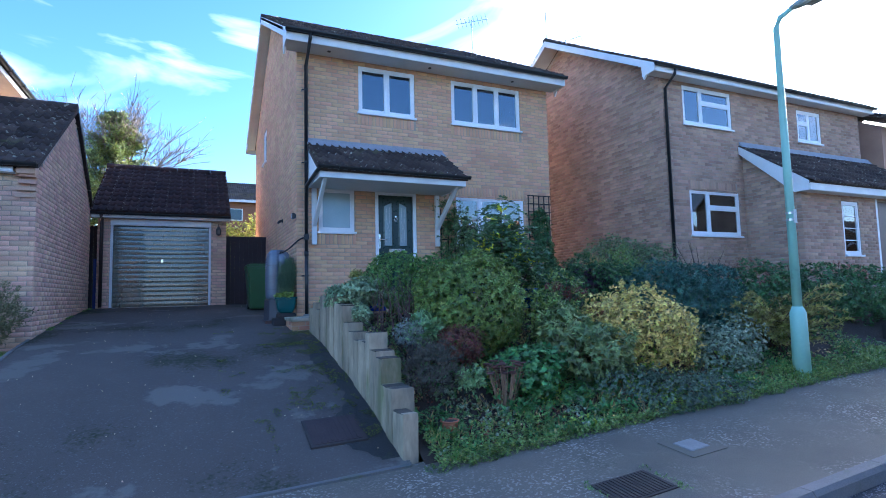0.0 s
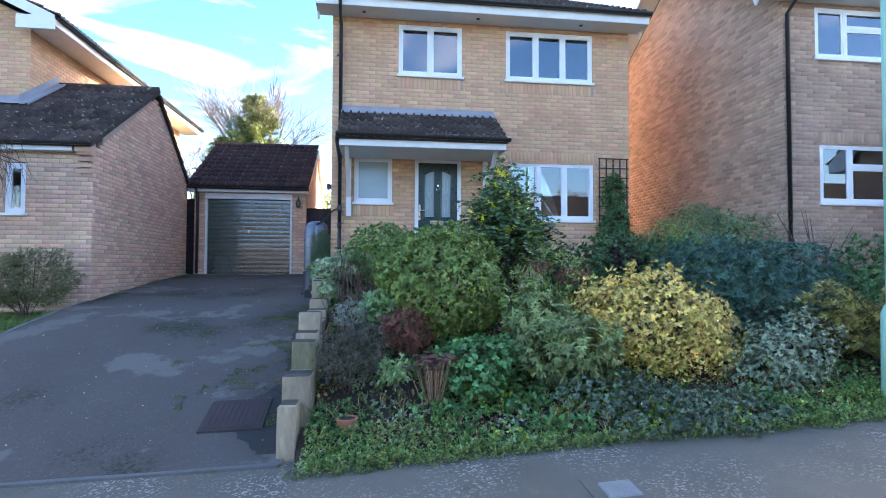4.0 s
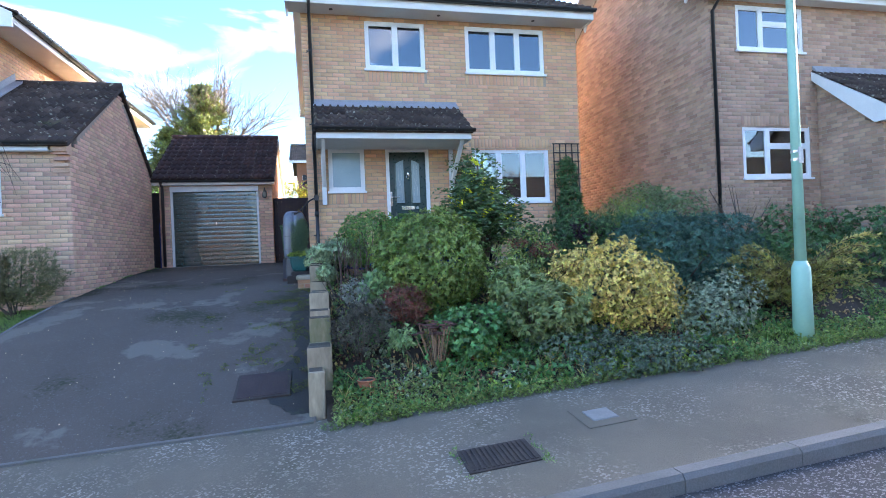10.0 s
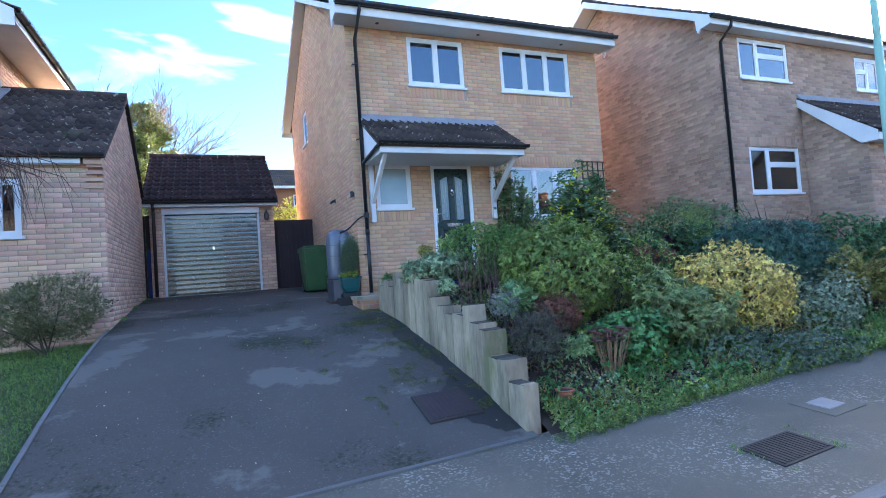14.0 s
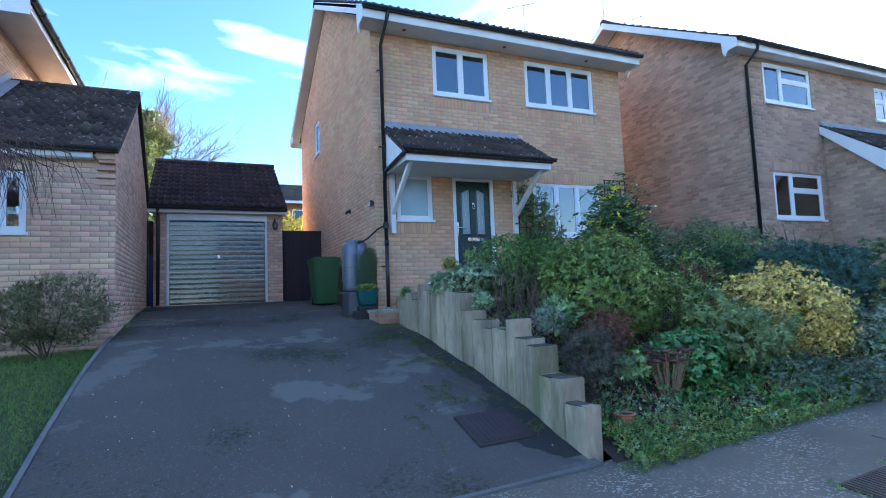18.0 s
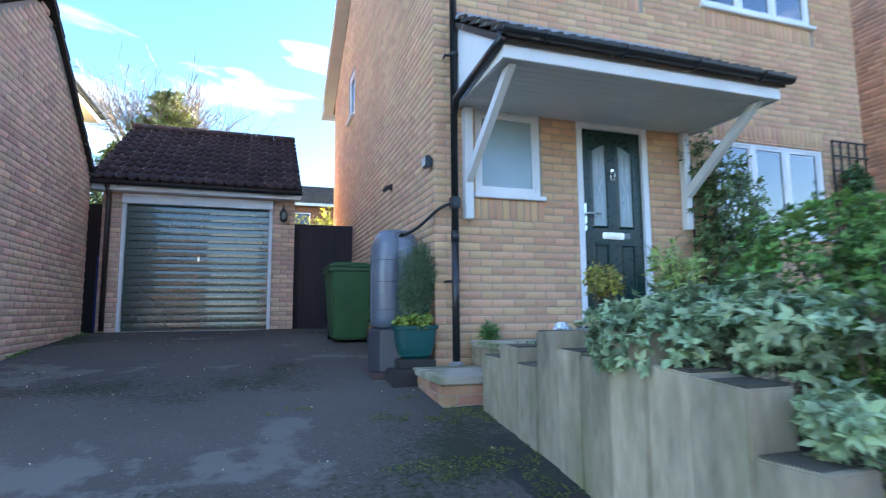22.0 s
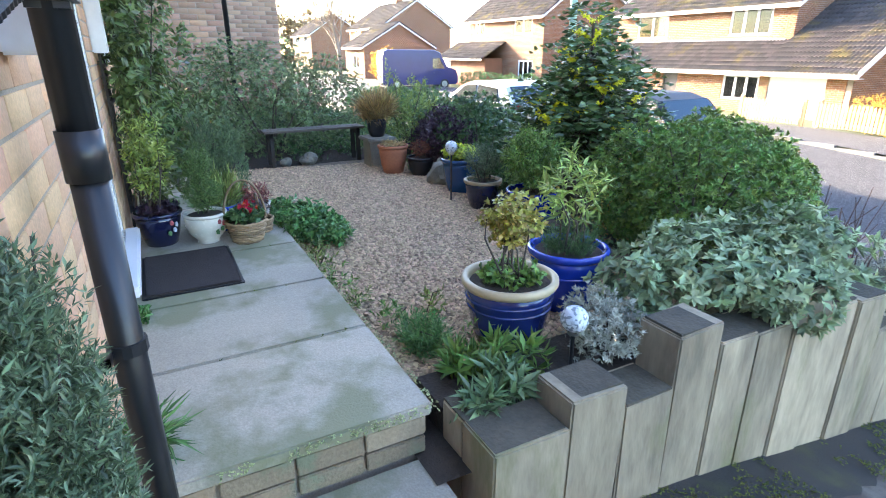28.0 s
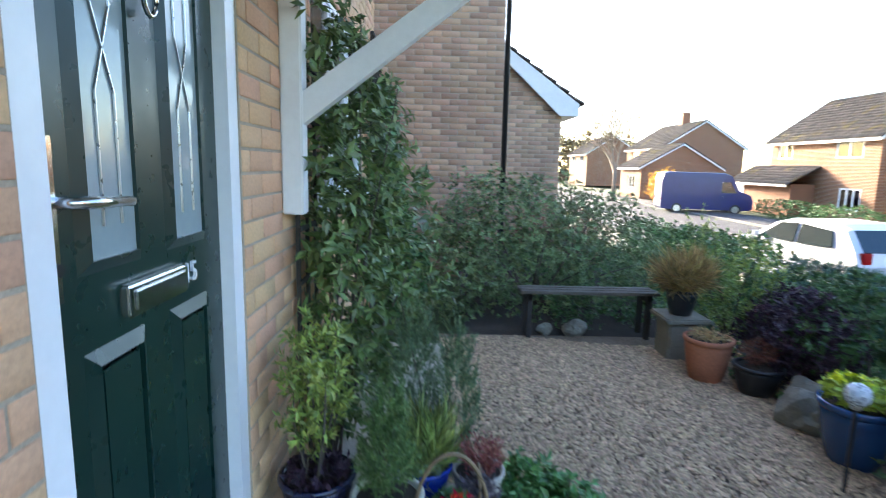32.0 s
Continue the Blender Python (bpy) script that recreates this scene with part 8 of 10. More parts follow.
# large shrubs of the sloping bed
shrub("shrub", "large rounded evergreen shrub with glossy mid-green leaves", [(3.18, 6.12, 1.54, 0.71, 0.68, 0.64)], 4600, 9, 0.04, 0.043, 0.018, OLIVE, 1.0, 1, stems=10, base=(3.15, 6.2, bed_z(3.15, 6.2)), rough=0.12, inner=0.3, tuft=True)
shrub("shrub", "upright bushy green shrub beside the gravel", [(2.50, 7.03, 1.88, 0.44, 0.42, 0.42), (3.0, 7.05, 1.85, 0.40, 0.36, 0.38)], 3800, 9, 0.05, 0.032, 0.012, GREEN, 0.75, 2, stems=10, base=(2.6, 7.0, bed_z(2.6, 7.0)), up=0.8, tuft=True, rough=0.14)
shrub("shrub", "golden yellow variegated evergreen shrub", [(5.22, 5.32, 1.20, 0.76, 0.60, 0.53), (5.6, 5.22, 0.98, 0.50, 0.45, 0.46), (4.85, 5.42, 1.25, 0.46, 0.4, 0.40)], 5200, 8, 0.05, 0.030, 0.017, GOLD, 1.05, 3, stems=6, base=(5.2, 5.4, bed_z(5.2, 5.4)), rough=0.27, up=0.15, tuft=True)
for i, (dx, dy) in enumerate(((0.0, 0.0), (0.22, -0.05), (-0.15, 0.05))):
    shrub("shrub_shoot", "upright shoot of golden leaves above the shrub", [(5.25 + dx, 5.4 + dy, 1.70 + 0.03 * i, 0.03, 0.03, 0.07)], 22, 5, 0.03, 0.035, 0.018, GOLD, 0.9, 60 + i, stems=1, base=(5.25 + dx, 5.4 + dy, 1.5))
shrub("shrub", "dense dark blue-green evergreen shrub", [(6.35, 5.85, 1.60, 0.80, 0.60, 0.48), (7.1, 5.9, 1.60, 0.75, 0.55, 0.46), (6.75, 5.6, 1.40, 0.8, 0.5, 0.45)], 3400, 11, 0.06, 0.062, 0.012, BLUEGREEN, 0.95, 4, stems=6, base=(6.6, 5.9, bed_z(6.6, 5.9)), tuft=True, rough=0.14)
shrub("shrub", "low silvery variegated shrub near the lamp post", [(6.38, 4.88, 0.88, 0.46, 0.38, 0.42), (6.1, 4.8, 0.72, 0.35, 0.3, 0.3)], 2300, 8, 0.05, 0.030, 0.018, SILVER, 1.05, 5, tuft=True, stems=5, base=(6.35, 4.9, bed_z(6.35, 4.9)), rough=0.32, inner=0.6)
fea = thing("shrub", (7.6, 5.05, bed_z(7.6, 5.05)), "arching yellow-green feathery conifer by the lamp post", "shrub")
fg, ft, fd = random.Random(6), [], []
for i in range(120):
    a, ln = fg.uniform(0, TAU), fg.uniform(0.45, 1.0)
    b = Vector((7.6 + fg.uniform(-0.22, 0.22), 5.05 + fg.uniform(-0.15, 0.15), bed_z(7.6, 5.05) + fg.uniform(-0.02, 0.35)))
    rise = fg.uniform(0.25, 0.95)
    out = Vector((math.cos(a), 0.75 * math.sin(a), 0))
    arc = [b + out * ln * u + Vector((0, 0, rise * ln * (1.5 * u - 0.85 * u * u))) for u in (0.0, 0.25, 0.5, 0.75, 1.0)]
    bm = bmesh.new()
    tube(bm, arc, [0.006, 0.005, 0.004, 0.003, 0.002], 4)
    part("spray_stem", bm, TWIG, fea)
    for j in range(15):
        u = 0.22 + 0.78 * j / 14
        q = b + out * ln * u + Vector((0, 0, rise * ln * (1.5 * u - 0.85 * u * u)))
        ft.append(tuple(q))
        fd.append(tuple(out + Vector((0, 0, rise * (1.5 - 1.7 * u))) + Vector((fg.gauss(0, 0.35), fg.gauss(0, 0.35), fg.gauss(0.1, 0.3)))))
attach("foliage", leaf_mesh("foliage", np.array(ft), np.array(fd), 8, 0.0, 0.070, 0.013, 0.55, 61, tuft=True), leaf_mat("feathery_leaf", (0.20, 0.185, 0.06), (0.10, 0.115, 0.04), vary=0.5), fea)["kind"] = "stuff"
shrub("shrub", "dark green mixed shrub behind the lamp post", [(8.6, 5.9, 1.55, 0.85, 0.6, 0.55), (9.6, 5.6, 1.5, 0.9, 0.6, 0.5), (10.7, 5.5, 1.5, 0.8, 0.6, 0.5)], 2400, 9, 0.07, 0.06, 0.024, DARKG, 0.95, 7, tuft=True, stems=5, base=(9.2, 5.8, bed_z(9.2, 5.8)))
shrub("shrub", "bright green shrub in the next garden", [(11.6, 5.3, 1.45, 0.8, 0.55, 0.45), (12.6, 5.4, 1.5, 0.8, 0.5, 0.4)], 1500, 8, 0.06, 0.05, 0.024, FRESH, 0.9, 8, stems=4, base=(12, 5.3, 1.0))
shrub("shrub", "evergreen shrub with narrow leaves beside the gravel", [(5.55, 6.75, 1.80, 0.55, 0.42, 0.42), (4.95, 6.6, 1.62, 0.42, 0.40, 0.42), (6.2, 6.7, 1.75, 0.5, 0.4, 0.4)], 2000, 10, 0.06, 0.048, 0.015, DARKG, 0.85, 9, tuft=True, stems=6, base=(5.5, 6.7, bed_z(5.5, 6.7)))
shrub("shrub", "loose variegated shrub with drooping pale-edged leaves", [(4.25, 5.05, 0.98, 0.48, 0.40, 0.32), (4.05, 5.35, 1.22, 0.35, 0.3, 0.3)], 1000, 9, 0.07, 0.070, 0.020, tuft=True, material=leaf_mat("pale_edged_leaf", (0.15, 0.19, 0.08), (0.09, 0.13, 0.05), vary=0.45), spread=0.9, seed=10, stems=6, base=(4.2, 5.15, bed_z(4.2, 5.15)), droop=0.6)
shrub("shrub", "lanky half-bare shrub with pale green and russet leaves", [(4.35, 5.85, 1.62, 0.42, 0.35, 0.40), (4.0, 5.6, 1.35, 0.35, 0.3, 0.35)], 480, 7, 0.08, 0.05, 0.018, OLIVE, 0.9, 11, stems=14, base=(4.25, 5.7, bed_z(4.25, 5.7)), rough=0.35, inner=0.9)
shrub("perennial", "clump of dark red dead flower heads", [(4.55, 5.75, 1.66, 0.20, 0.16, 0.10), (4.75, 5.5, 1.45, 0.15, 0.12, 0.10), (4.2, 5.7, 1.75, 0.13, 0.1, 0.07)], 420, 7, 0.02, 0.018, 0.012, RUSSET, 1.0, 12, stems=10, base=(4.5, 5.7, bed_z(4.5, 5.7)), category="flowers")
shrub("perennial", "fresh green mound of lobed leaves", [(3.42, 5.12, 0.86, 0.42, 0.34, 0.22), (3.3, 4.95, 0.72, 0.3, 0.25, 0.18)], 720, 6, 0.04, 0.046, 0.038, FRESH, 1.15, 13, tuft=True, stems=5, base=(3.4, 5.15, bed_z(3.4, 5.15)), category="flowers")
shrub("perennial", "brown dried flower mound", [(2.72, 5.52, 1.10, 0.26, 0.24, 0.20)], 560, 8, 0.05, 0.042, 0.009, RUSSET, 1.0, 14, stems=14, rough=0.35, tuft=True, base=(2.7, 5.5, bed_z(2.7, 5.5)), category="flowers")
shrub("perennial", "grey-brown lavender cushion behind the timbers", [(2.15, 5.10, 0.93, 0.24, 0.26, 0.20), (2.3, 5.35, 0.98, 0.2, 0.2, 0.18)], 760, 10, 0.12, 0.048, 0.0052, leaf_mat("lavender_leaf", (0.085, 0.085, 0.07), (0.056, 0.05, 0.046), vary=0.5), 0.55, 15, stems=12, rough=0.5, tuft=True, base=(2.2, 5.2, bed_z(2.2, 5.2)), category="flowers", up=0.9)
shrub("perennial", "silver-grey cotton lavender in the bed", [(2.18, 5.78, 1.25, 0.17, 0.16, 0.14)], 230, 9, 0.05, 0.030, 0.007, GREY, 0.8, 16, stems=6, tuft=True, rough=0.3, base=(2.15, 5.8, bed_z(2.15, 5.8)), category="flowers")
shrub("perennial", "broad-leaved pale green plant in the bed", [(2.45, 5.95, 1.28, 0.18, 0.18, 0.16)], 120, 6, 0.06, 0.11, 0.055, leaf_mat("foxglove_leaf", (0.16, 0.24, 0.12), (0.12, 0.2, 0.1)), 0.9, 17, stems=3, base=(2.4, 5.95, bed_z(2.4, 5.95)), category="flowers")
shrub("perennial", "pale green rosette plant among the weeds", [(2.60, 5.02, 0.80, 0.14, 0.13, 0.12)], 60, 6, 0.05, 0.065, 0.028, leaf_mat("foxglove_leaf", (0.16, 0.24, 0.12)), 0.9, 18, stems=3, base=(2.75, 4.95, bed_z(2.75, 4.95)), category="flowers")
shrub("perennial", "spreading dark evergreen ground cover", [(4.85, 4.55, 0.47, 0.66, 0.48, 0.20), (5.35, 4.45, 0.49, 0.55, 0.42, 0.18), (4.5, 4.85, 0.60, 0.5, 0.38, 0.20)], 3400, 8, 0.04, 0.027, 0.016, leaf_mat("cotoneaster_leaf", (0.088, 0.122, 0.088), (0.05, 0.078, 0.055)), 1.1, 19, tuft=True, rough=0.3, stems=5, base=(4.8, 4.55, bed_z(4.8, 4.55)), category="flowers")
# tall dead stalks behind the sage
dg_ = random.Random(21)
stalks = thing("dead_stalks", (2.2, 6.35, 1.2), "bare brown dead flower stalks behind the timbers", "flowers")
for i in range(46):
    x, y = dg_.uniform(2.0, 2.55), dg_.uniform(5.9, 6.7)
    z = bed_z(x, y) + 0.2
    bm = bmesh.new()
    tube(bm, [(x, y, z - 0.3), (x + dg_.uniform(-0.06, 0.06), y + dg_.uniform(-0.06, 0.06), z + 0.25), (x + dg_.uniform(-0.15, 0.15), y + dg_.uniform(-0.15, 0.15), z + dg_.uniform(0.35, 0.62))], [0.004, 0.0035, 0.002], 4)
    part("stalk", bm, TWIG, stalks)
# dead sedum clump with flat brown heads
sed = thing("sedum", (2.95, 5.0, bed_z(2.95, 5.0)), "dead sedum with flat rust-brown heads on straw stems", "flowers")
for i in range(44):
    a, r = dg_.uniform(0, TAU), dg_.uniform(0.0, 0.085)
    e = Vector((2.95 + 3.2 * r * math.cos(a), 4.95 + 3.2 * r * math.sin(a), bed_z(2.95, 4.95) + dg_.uniform(0.34, 0.47)))
    bm = bmesh.new()
    tube(bm, [(2.95 + r * math.cos(a), 4.95 + r * math.sin(a), bed_z(2.95, 4.95) - 0.02), e], [0.005, 0.004], 5)
    st = part("stem", bm, mat("straw_stem", (0.36, 0.22, 0.13), None, 8, 0.8), sed)
    bm = bmesh.new()
    lathe(bm, e, [(0.01, 0), (0.038, 0.008), (0.034, 0.016), (0.01, 0.02)], 9)
    part("flower_head", bm, mat("rust_head", (0.11, 0.045, 0.03), None, 30, 0.95, 120, 0.9), st)

# sage spilling over the timber wall
shrub("sage_bush", "grey-green sage spilling over the timber wall", [(2.05, 7.55, 1.74, 0.30, 0.42, 0.18), (2.06, 7.05, 1.75, 0.32, 0.36, 0.17), (1.78, 7.44, 1.68, 0.17, 0.34, 0.13), (2.14, 7.95, 1.68, 0.20, 0.22, 0.14)],
      1500, 8, 0.06, 0.050, 0.024, SAGE, 1.05, 22, tuft=True, inner=0.55, rough=0.34, stems=16, base=(2.05, 7.1, 1.4), droop=0.15, up=0.6)
shrub("sage_bush", "small sage tuft between stepped timbers", [(1.88, 6.64, 1.47, 0.11, 0.12, 0.10)], 110, 8, 0.05, 0.062, 0.025, SAGE, 1.05, 23, tuft=True, stems=4, base=(1.97, 6.2, 1.2), droop=0.4)
shrub("cotton_lavender", "silver cotton lavender beside the globe light", [(1.98, 8.33, 1.60, 0.13, 0.15, 0.10), (2.12, 8.28, 1.60, 0.13, 0.13, 0.11)], 800, 11, 0.06, 0.024, 0.005, leaf_mat("bright_silver_leaf", (0.30, 0.315, 0.30), (0.2, 0.215, 0.205), vary=0.35, rough=0.85), 0.75, 24, stems=8, tuft=True, rough=0.3, base=(2.0, 8.35, 1.42), up=0.7)
for i, (x, y, s) in enumerate(((1.98, 8.82, 0.10), (2.10, 8.70, 0.12), (1.93, 8.95, 0.07), (2.18, 8.88, 0.08))):
    shrub("perennial", "green rosette of narrow leaves in the raised bed", [(x, y, 1.47 + s * 0.5, s, s, s * 0.5)], 26, 8, 0.03, 0.085, 0.020, GREEN if i % 2 else leaf_mat("dianthus_leaf", (0.10, 0.16, 0.09), (0.08, 0.13, 0.07)), 0.95, 25 + i, stems=2, base=(x, y, 1.44), category="flowers")
part("raised_bed_soil", B((1.87, 8.1, 1.2, 2.25, 9.06, 1.45)), SOIL, stalks)

# mahonia: canes, long toothed leaves in whorls, yellow flower spikes
mah = thing("mahonia", (4.02, 6.68, bed_z(4.02, 6.68)), "tall mahonia with spiky leaves and yellow flower spikes", "shrub")
mg = random.Random(31)
lv_t, lv_d, fl_t, fl_d = [], [], [], []
for i in range(22):
    ang, out = TAU * i * 0.382, 0.50 * (i / 21) ** 0.6
    e = Vector((4.02 + out * math.cos(ang), 6.68 + 0.8 * out * math.sin(ang), 2.88 - 1.55 * out - mg.uniform(0, 0.16)))
    b = Vector((4.02 + mg.uniform(-0.1, 0.1), 6.68 + mg.uniform(-0.1, 0.1), bed_z(4.0, 6.6) - 0.05))
    bm = bmesh.new()
    tube(bm, [b, b.lerp(e, 0.5) + Vector((0, 0, 0.1)), e], [0.02, 0.016, 0.012], 6)
    part("cane", bm, BARK, mah)
    for w in range(3):
        c = e - Vector((mg.uniform(-0.03, 0.03), mg.uniform(-0.03, 0.03), 0.17 * w + mg.uniform(0, 0.05)))
        for q in range(7):
            a = TAU * q / 7 + mg.uniform(-0.3, 0.3)
            ln, rise = mg.uniform(0.26, 0.40), mg.uniform(0.05, 0.22)
            for s in range(9):
                u = 0.18 + 0.82 * s / 8
                pth = c + Vector((math.cos(a), math.sin(a), 0)) * ln * u + Vector((0, 0, rise * math.sin(u * 2.2) - 0.12 * u * u + 0.04))
                for sg in (-1, 1):
                    lv_t.append(pth)
                    lv_d.append(Vector((-math.sin(a) * sg, math.cos(a) * sg, 0.05)) * 0.9 + Vector((math.cos(a), math.sin(a), 0)) * 0.5)
    for q in range(7 if i % 2 else 4):
        a = TAU * q / 5 + mg.random()
        for s in range(12):
            u = s / 12
            fl_t.append(e + Vector((math.cos(a), math.sin(a), 0)) * 0.17 * u + Vector((0, 0, 0.10 * u)))
            fl_d.append(Vector((math.cos(a), math.sin(a), 0.8)))
attach("leafage", leaf_mesh("leafage", np.array(lv_t), np.array(lv_d), 1, 0.0, 0.074, 0.032, 0.15, 32), leaf_mat("mahonia_leaf", (0.050, 0.088, 0.036), (0.034, 0.064, 0.027), rough=0.3), mah)["kind"] = "stuff"
attach("flowering", leaf_mesh("flowering", np.array(fl_t), np.array(fl_d), 3, 0.015, 0.026, 0.020, 1.1, 33), YELLOWFLOWER, mah, "yellow flower spikes")["kind"] = "stuff"

# climbers
shrub("climber", "leafy evergreen climber on the wall beside the door", [(4.72, 9.93, 3.35, 0.26, 0.12, 0.42), (4.66, 9.92, 2.75, 0.20, 0.13, 0.40), (4.78, 9.86, 2.35, 0.30, 0.20, 0.42), (4.72, 9.88, 1.95, 0.24, 0.16, 0.30), (4.95, 9.80, 2.85, 0.30, 0.22, 0.42), (5.0, 9.72, 2.25, 0.32, 0.24, 0.50), (5.25, 9.85, 2.6, 0.25, 0.15, 0.5), (4.9, 9.85, 3.2, 0.25, 0.16, 0.3)],
      1250, 8, 0.08, 0.060, 0.024, leaf_mat("climber_leaf", (0.075, 0.115, 0.042), (0.045, 0.075, 0.03), vary=0.5), 1.0, 34, stems=12, base=(4.7, 9.95, 1.55), droop=0.3, category="climber", rough=0.5, inner=0.7)
shrub("climber", "leafy climber covering the lattice by the window", [(7.0, 9.88, 2.35, 0.34, 0.16, 0.62), (7.0, 9.92, 3.15, 0.26, 0.10, 0.42), (7.15, 9.8, 1.9, 0.4, 0.25, 0.4)], 1300, 7, 0.06, 0.06, 0.028, DARKG, 1.0, 35, stems=8, base=(7.0, 9.9, 1.5), droop=0.3, category="climber")
# hedge and shrubs towards the next house
shrub("hedge", "bushy loose evergreen hedge behind the bench", [(7.75, 8.55, 2.05, 0.62, 0.80, 0.68), (7.9, 7.75, 1.98, 0.60, 0.65, 0.60), (7.6, 9.25, 1.9, 0.4, 0.5, 0.55), (8.3, 8.9, 2.2, 0.5, 0.6, 0.55)], 5200, 10, 0.10, 0.042, 0.013, tuft=True, material=leaf_mat("hedge_leaf", (0.105, 0.15, 0.075), (0.066, 0.105, 0.052)), spread=0.9, seed=36, stems=14, base=(7.8, 8.5, 1.5), rough=0.3, up=0.6, category="hedge")
shrub("shrub", "wispy half-bare brown shrub below the brown house", [(9.0, 7.75, 2.15, 0.85, 0.5, 0.55), (9.9, 7.6, 2.1, 0.7, 0.5, 0.5)], 900, 14, 0.25, 0.028, 0.005, leaf_mat("dry_twig_leaf", (0.17, 0.125, 0.075), (0.13, 0.10, 0.06)), 0.45, 37, stems=26, base=(9.3, 7.7, 1.5), rough=0.35, up=1.0, inner=0.8)
shrub("shrub", "low dark reddish shrubs along the brown house", [(11.0, 7.9, 1.9, 0.7, 0.4, 0.4), (12.6, 6.8, 1.8, 0.8, 0.4, 0.35)], 900, 8, 0.08, 0.035, 0.014, RUSSET, 0.9, 38, stems=10, base=(11.5, 7.5, 1.5), rough=0.3)
shrub("shrub", "dark purple-leaved shrub beside the stones", [(5.75, 7.05, 1.80, 0.38, 0.30, 0.30), (6.1, 6.95, 1.75, 0.3, 0.3, 0.3)], 1300, 9, 0.05, 0.035, 0.016, PURPLE, 0.9, 39, stems=8, base=(5.8, 7.0, 1.42))
shrub("shrub", "loose pale green shrub behind the terracotta pot", [(6.45, 7.05, 1.95, 0.35, 0.3, 0.40), (6.9, 7.2, 2.0, 0.35, 0.3, 0.42)], 700, 9, 0.10, 0.04, 0.012, OLIVE, 0.7, 40, stems=14, base=(6.6, 7.1, 1.42), rough=0.35, up=0.8, inner=0.7)
# plants in pots
shrub("potted_shrub", "yellowing leafy shrub in the cream-rimmed pot", [(2.36, 8.55, 2.01, 0.14, 0.14, 0.11)], 330, 5, 0.05, 0.028, 0.018, leaf_mat("yellowing_leaf", (0.23, 0.20, 0.05), (0.10, 0.14, 0.04), vary=0.5, hue=0.04), 1.0, 41, stems=9, base=(2.36, 8.55, 1.78), inner=0.7, category="potted plant")
shrub("bedding_plant", "small violet pansies and greenery in a pot", [(2.36, 8.55, 1.76, 0.13, 0.13, 0.04)], 130, 5, 0.02, 0.035, 0.022, GREEN, 1.0, 42, stems=1, base=(2.36, 8.55, 1.78), category="potted plant")
shrub("bedding_plant", "violet pansy flowers in the cream-rimmed pot", [(2.47, 8.48, 1.74, 0.06, 0.05, 0.02)], 6, 5, 0.005, 0.028, 0.026, VIOLET, 1.3, 43, stems=1, base=(2.47, 8.5, 1.74), category="potted plant")
shrub("potted_shrub", "airy pale green nandina in the bright blue pot", [(2.54, 8.07, 2.04, 0.18, 0.18, 0.18)], 75, 7, 0.06, 0.065, 0.014, leaf_mat("nandina_leaf", (0.19, 0.25, 0.08), (0.13, 0.19, 0.06)), 0.9, 44, stems=10, base=(2.54, 8.07, 1.72), inner=0.7, category="potted plant")
shrub("bedding_plant", "feathery dark green stems in the bright blue pot", [(2.54, 8.07, 1.80, 0.16, 0.16, 0.07)], 260, 16, 0.10, 0.022, 0.003, DARKG, 0.5, 45, stems=4, base=(2.54, 8.07, 1.72), up=1.5, category="potted plant")
shrub("potted_shrub", "bushy narrow-leaved evergreen in a deep blue pot", [(3.73, 7.40, 1.93, 0.24, 0.24, 0.22)], 620, 12, 0.07, 0.035, 0.010, GREEN, 0.8, 46, stems=8, base=(3.73, 7.40, 1.70), category="potted plant")
shrub("potted_shrub", "small dark rosemary in the navy pot", [(4.31, 7.47, 1.84, 0.17, 0.17, 0.16)], 300, 16, 0.10, 0.022, 0.005, ROSEMARY, 0.7, 47, stems=8, base=(4.31, 7.47, 1.68), up=1.0, category="potted plant")
shrub("bedding_plant", "yellow-green pansies in the blue pot", [(4.90, 7.35, 1.80, 0.16, 0.16, 0.05)], 240, 6, 0.02, 0.035, 0.024, LIME, 1.0, 48, stems=1, base=(4.90, 7.35, 1.75), category="potted plant")
shrub("bedding_plant", "bright yellow pansy flowers in the blue pot", [(4.92, 7.37, 1.84, 0.10, 0.10, 0.02)], 14, 5, 0.005, 0.026, 0.024, YELLOWFLOWER, 1.3, 49, stems=1, base=(4.92, 7.37, 1.76), category="potted plant")
shrub("potted_shrub", "small dark red heather in the black pot", [(5.72, 7.36, 1.72, 0.12, 0.12, 0.09)], 260, 10, 0.05, 0.018, 0.005, RUSSET, 0.7, 70, stems=4, base=(5.72, 7.36, 1.62), category="potted plant")
shrub("dry_stalks", "dry straw litter in the terracotta pot", [(5.95, 7.58, 1.75, 0.12, 0.12, 0.02)], 70, 4, 0.02, 0.05, 0.010, STRAW, 1.1, 71, stems=2, base=(5.95, 7.58, 1.72), category="potted plant")
shrub("potted_grass", "tuft of straw-coloured ornamental grass in a pot", [(6.43, 7.57, 2.08, 0.20, 0.20, 0.13)], 360, 9, 0.22, 0.14, 0.004, STRAW, 0.25, 72, stems=2, base=(6.43, 7.57, 1.93), up=0.7, category="potted plant")
shrub("potted_shrub", "loose yellow-green shrub in the navy pot by the door", [(4.17, 9.88, 2.10, 0.17, 0.14, 0.26)], 240, 9, 0.08, 0.038, 0.012, leaf_mat("jasmine_leaf", (0.15, 0.19, 0.05), (0.11, 0.15, 0.04)), 0.9, 73, stems=9, base=(4.19, 9.88, 1.75), inner=0.8, category="potted plant")
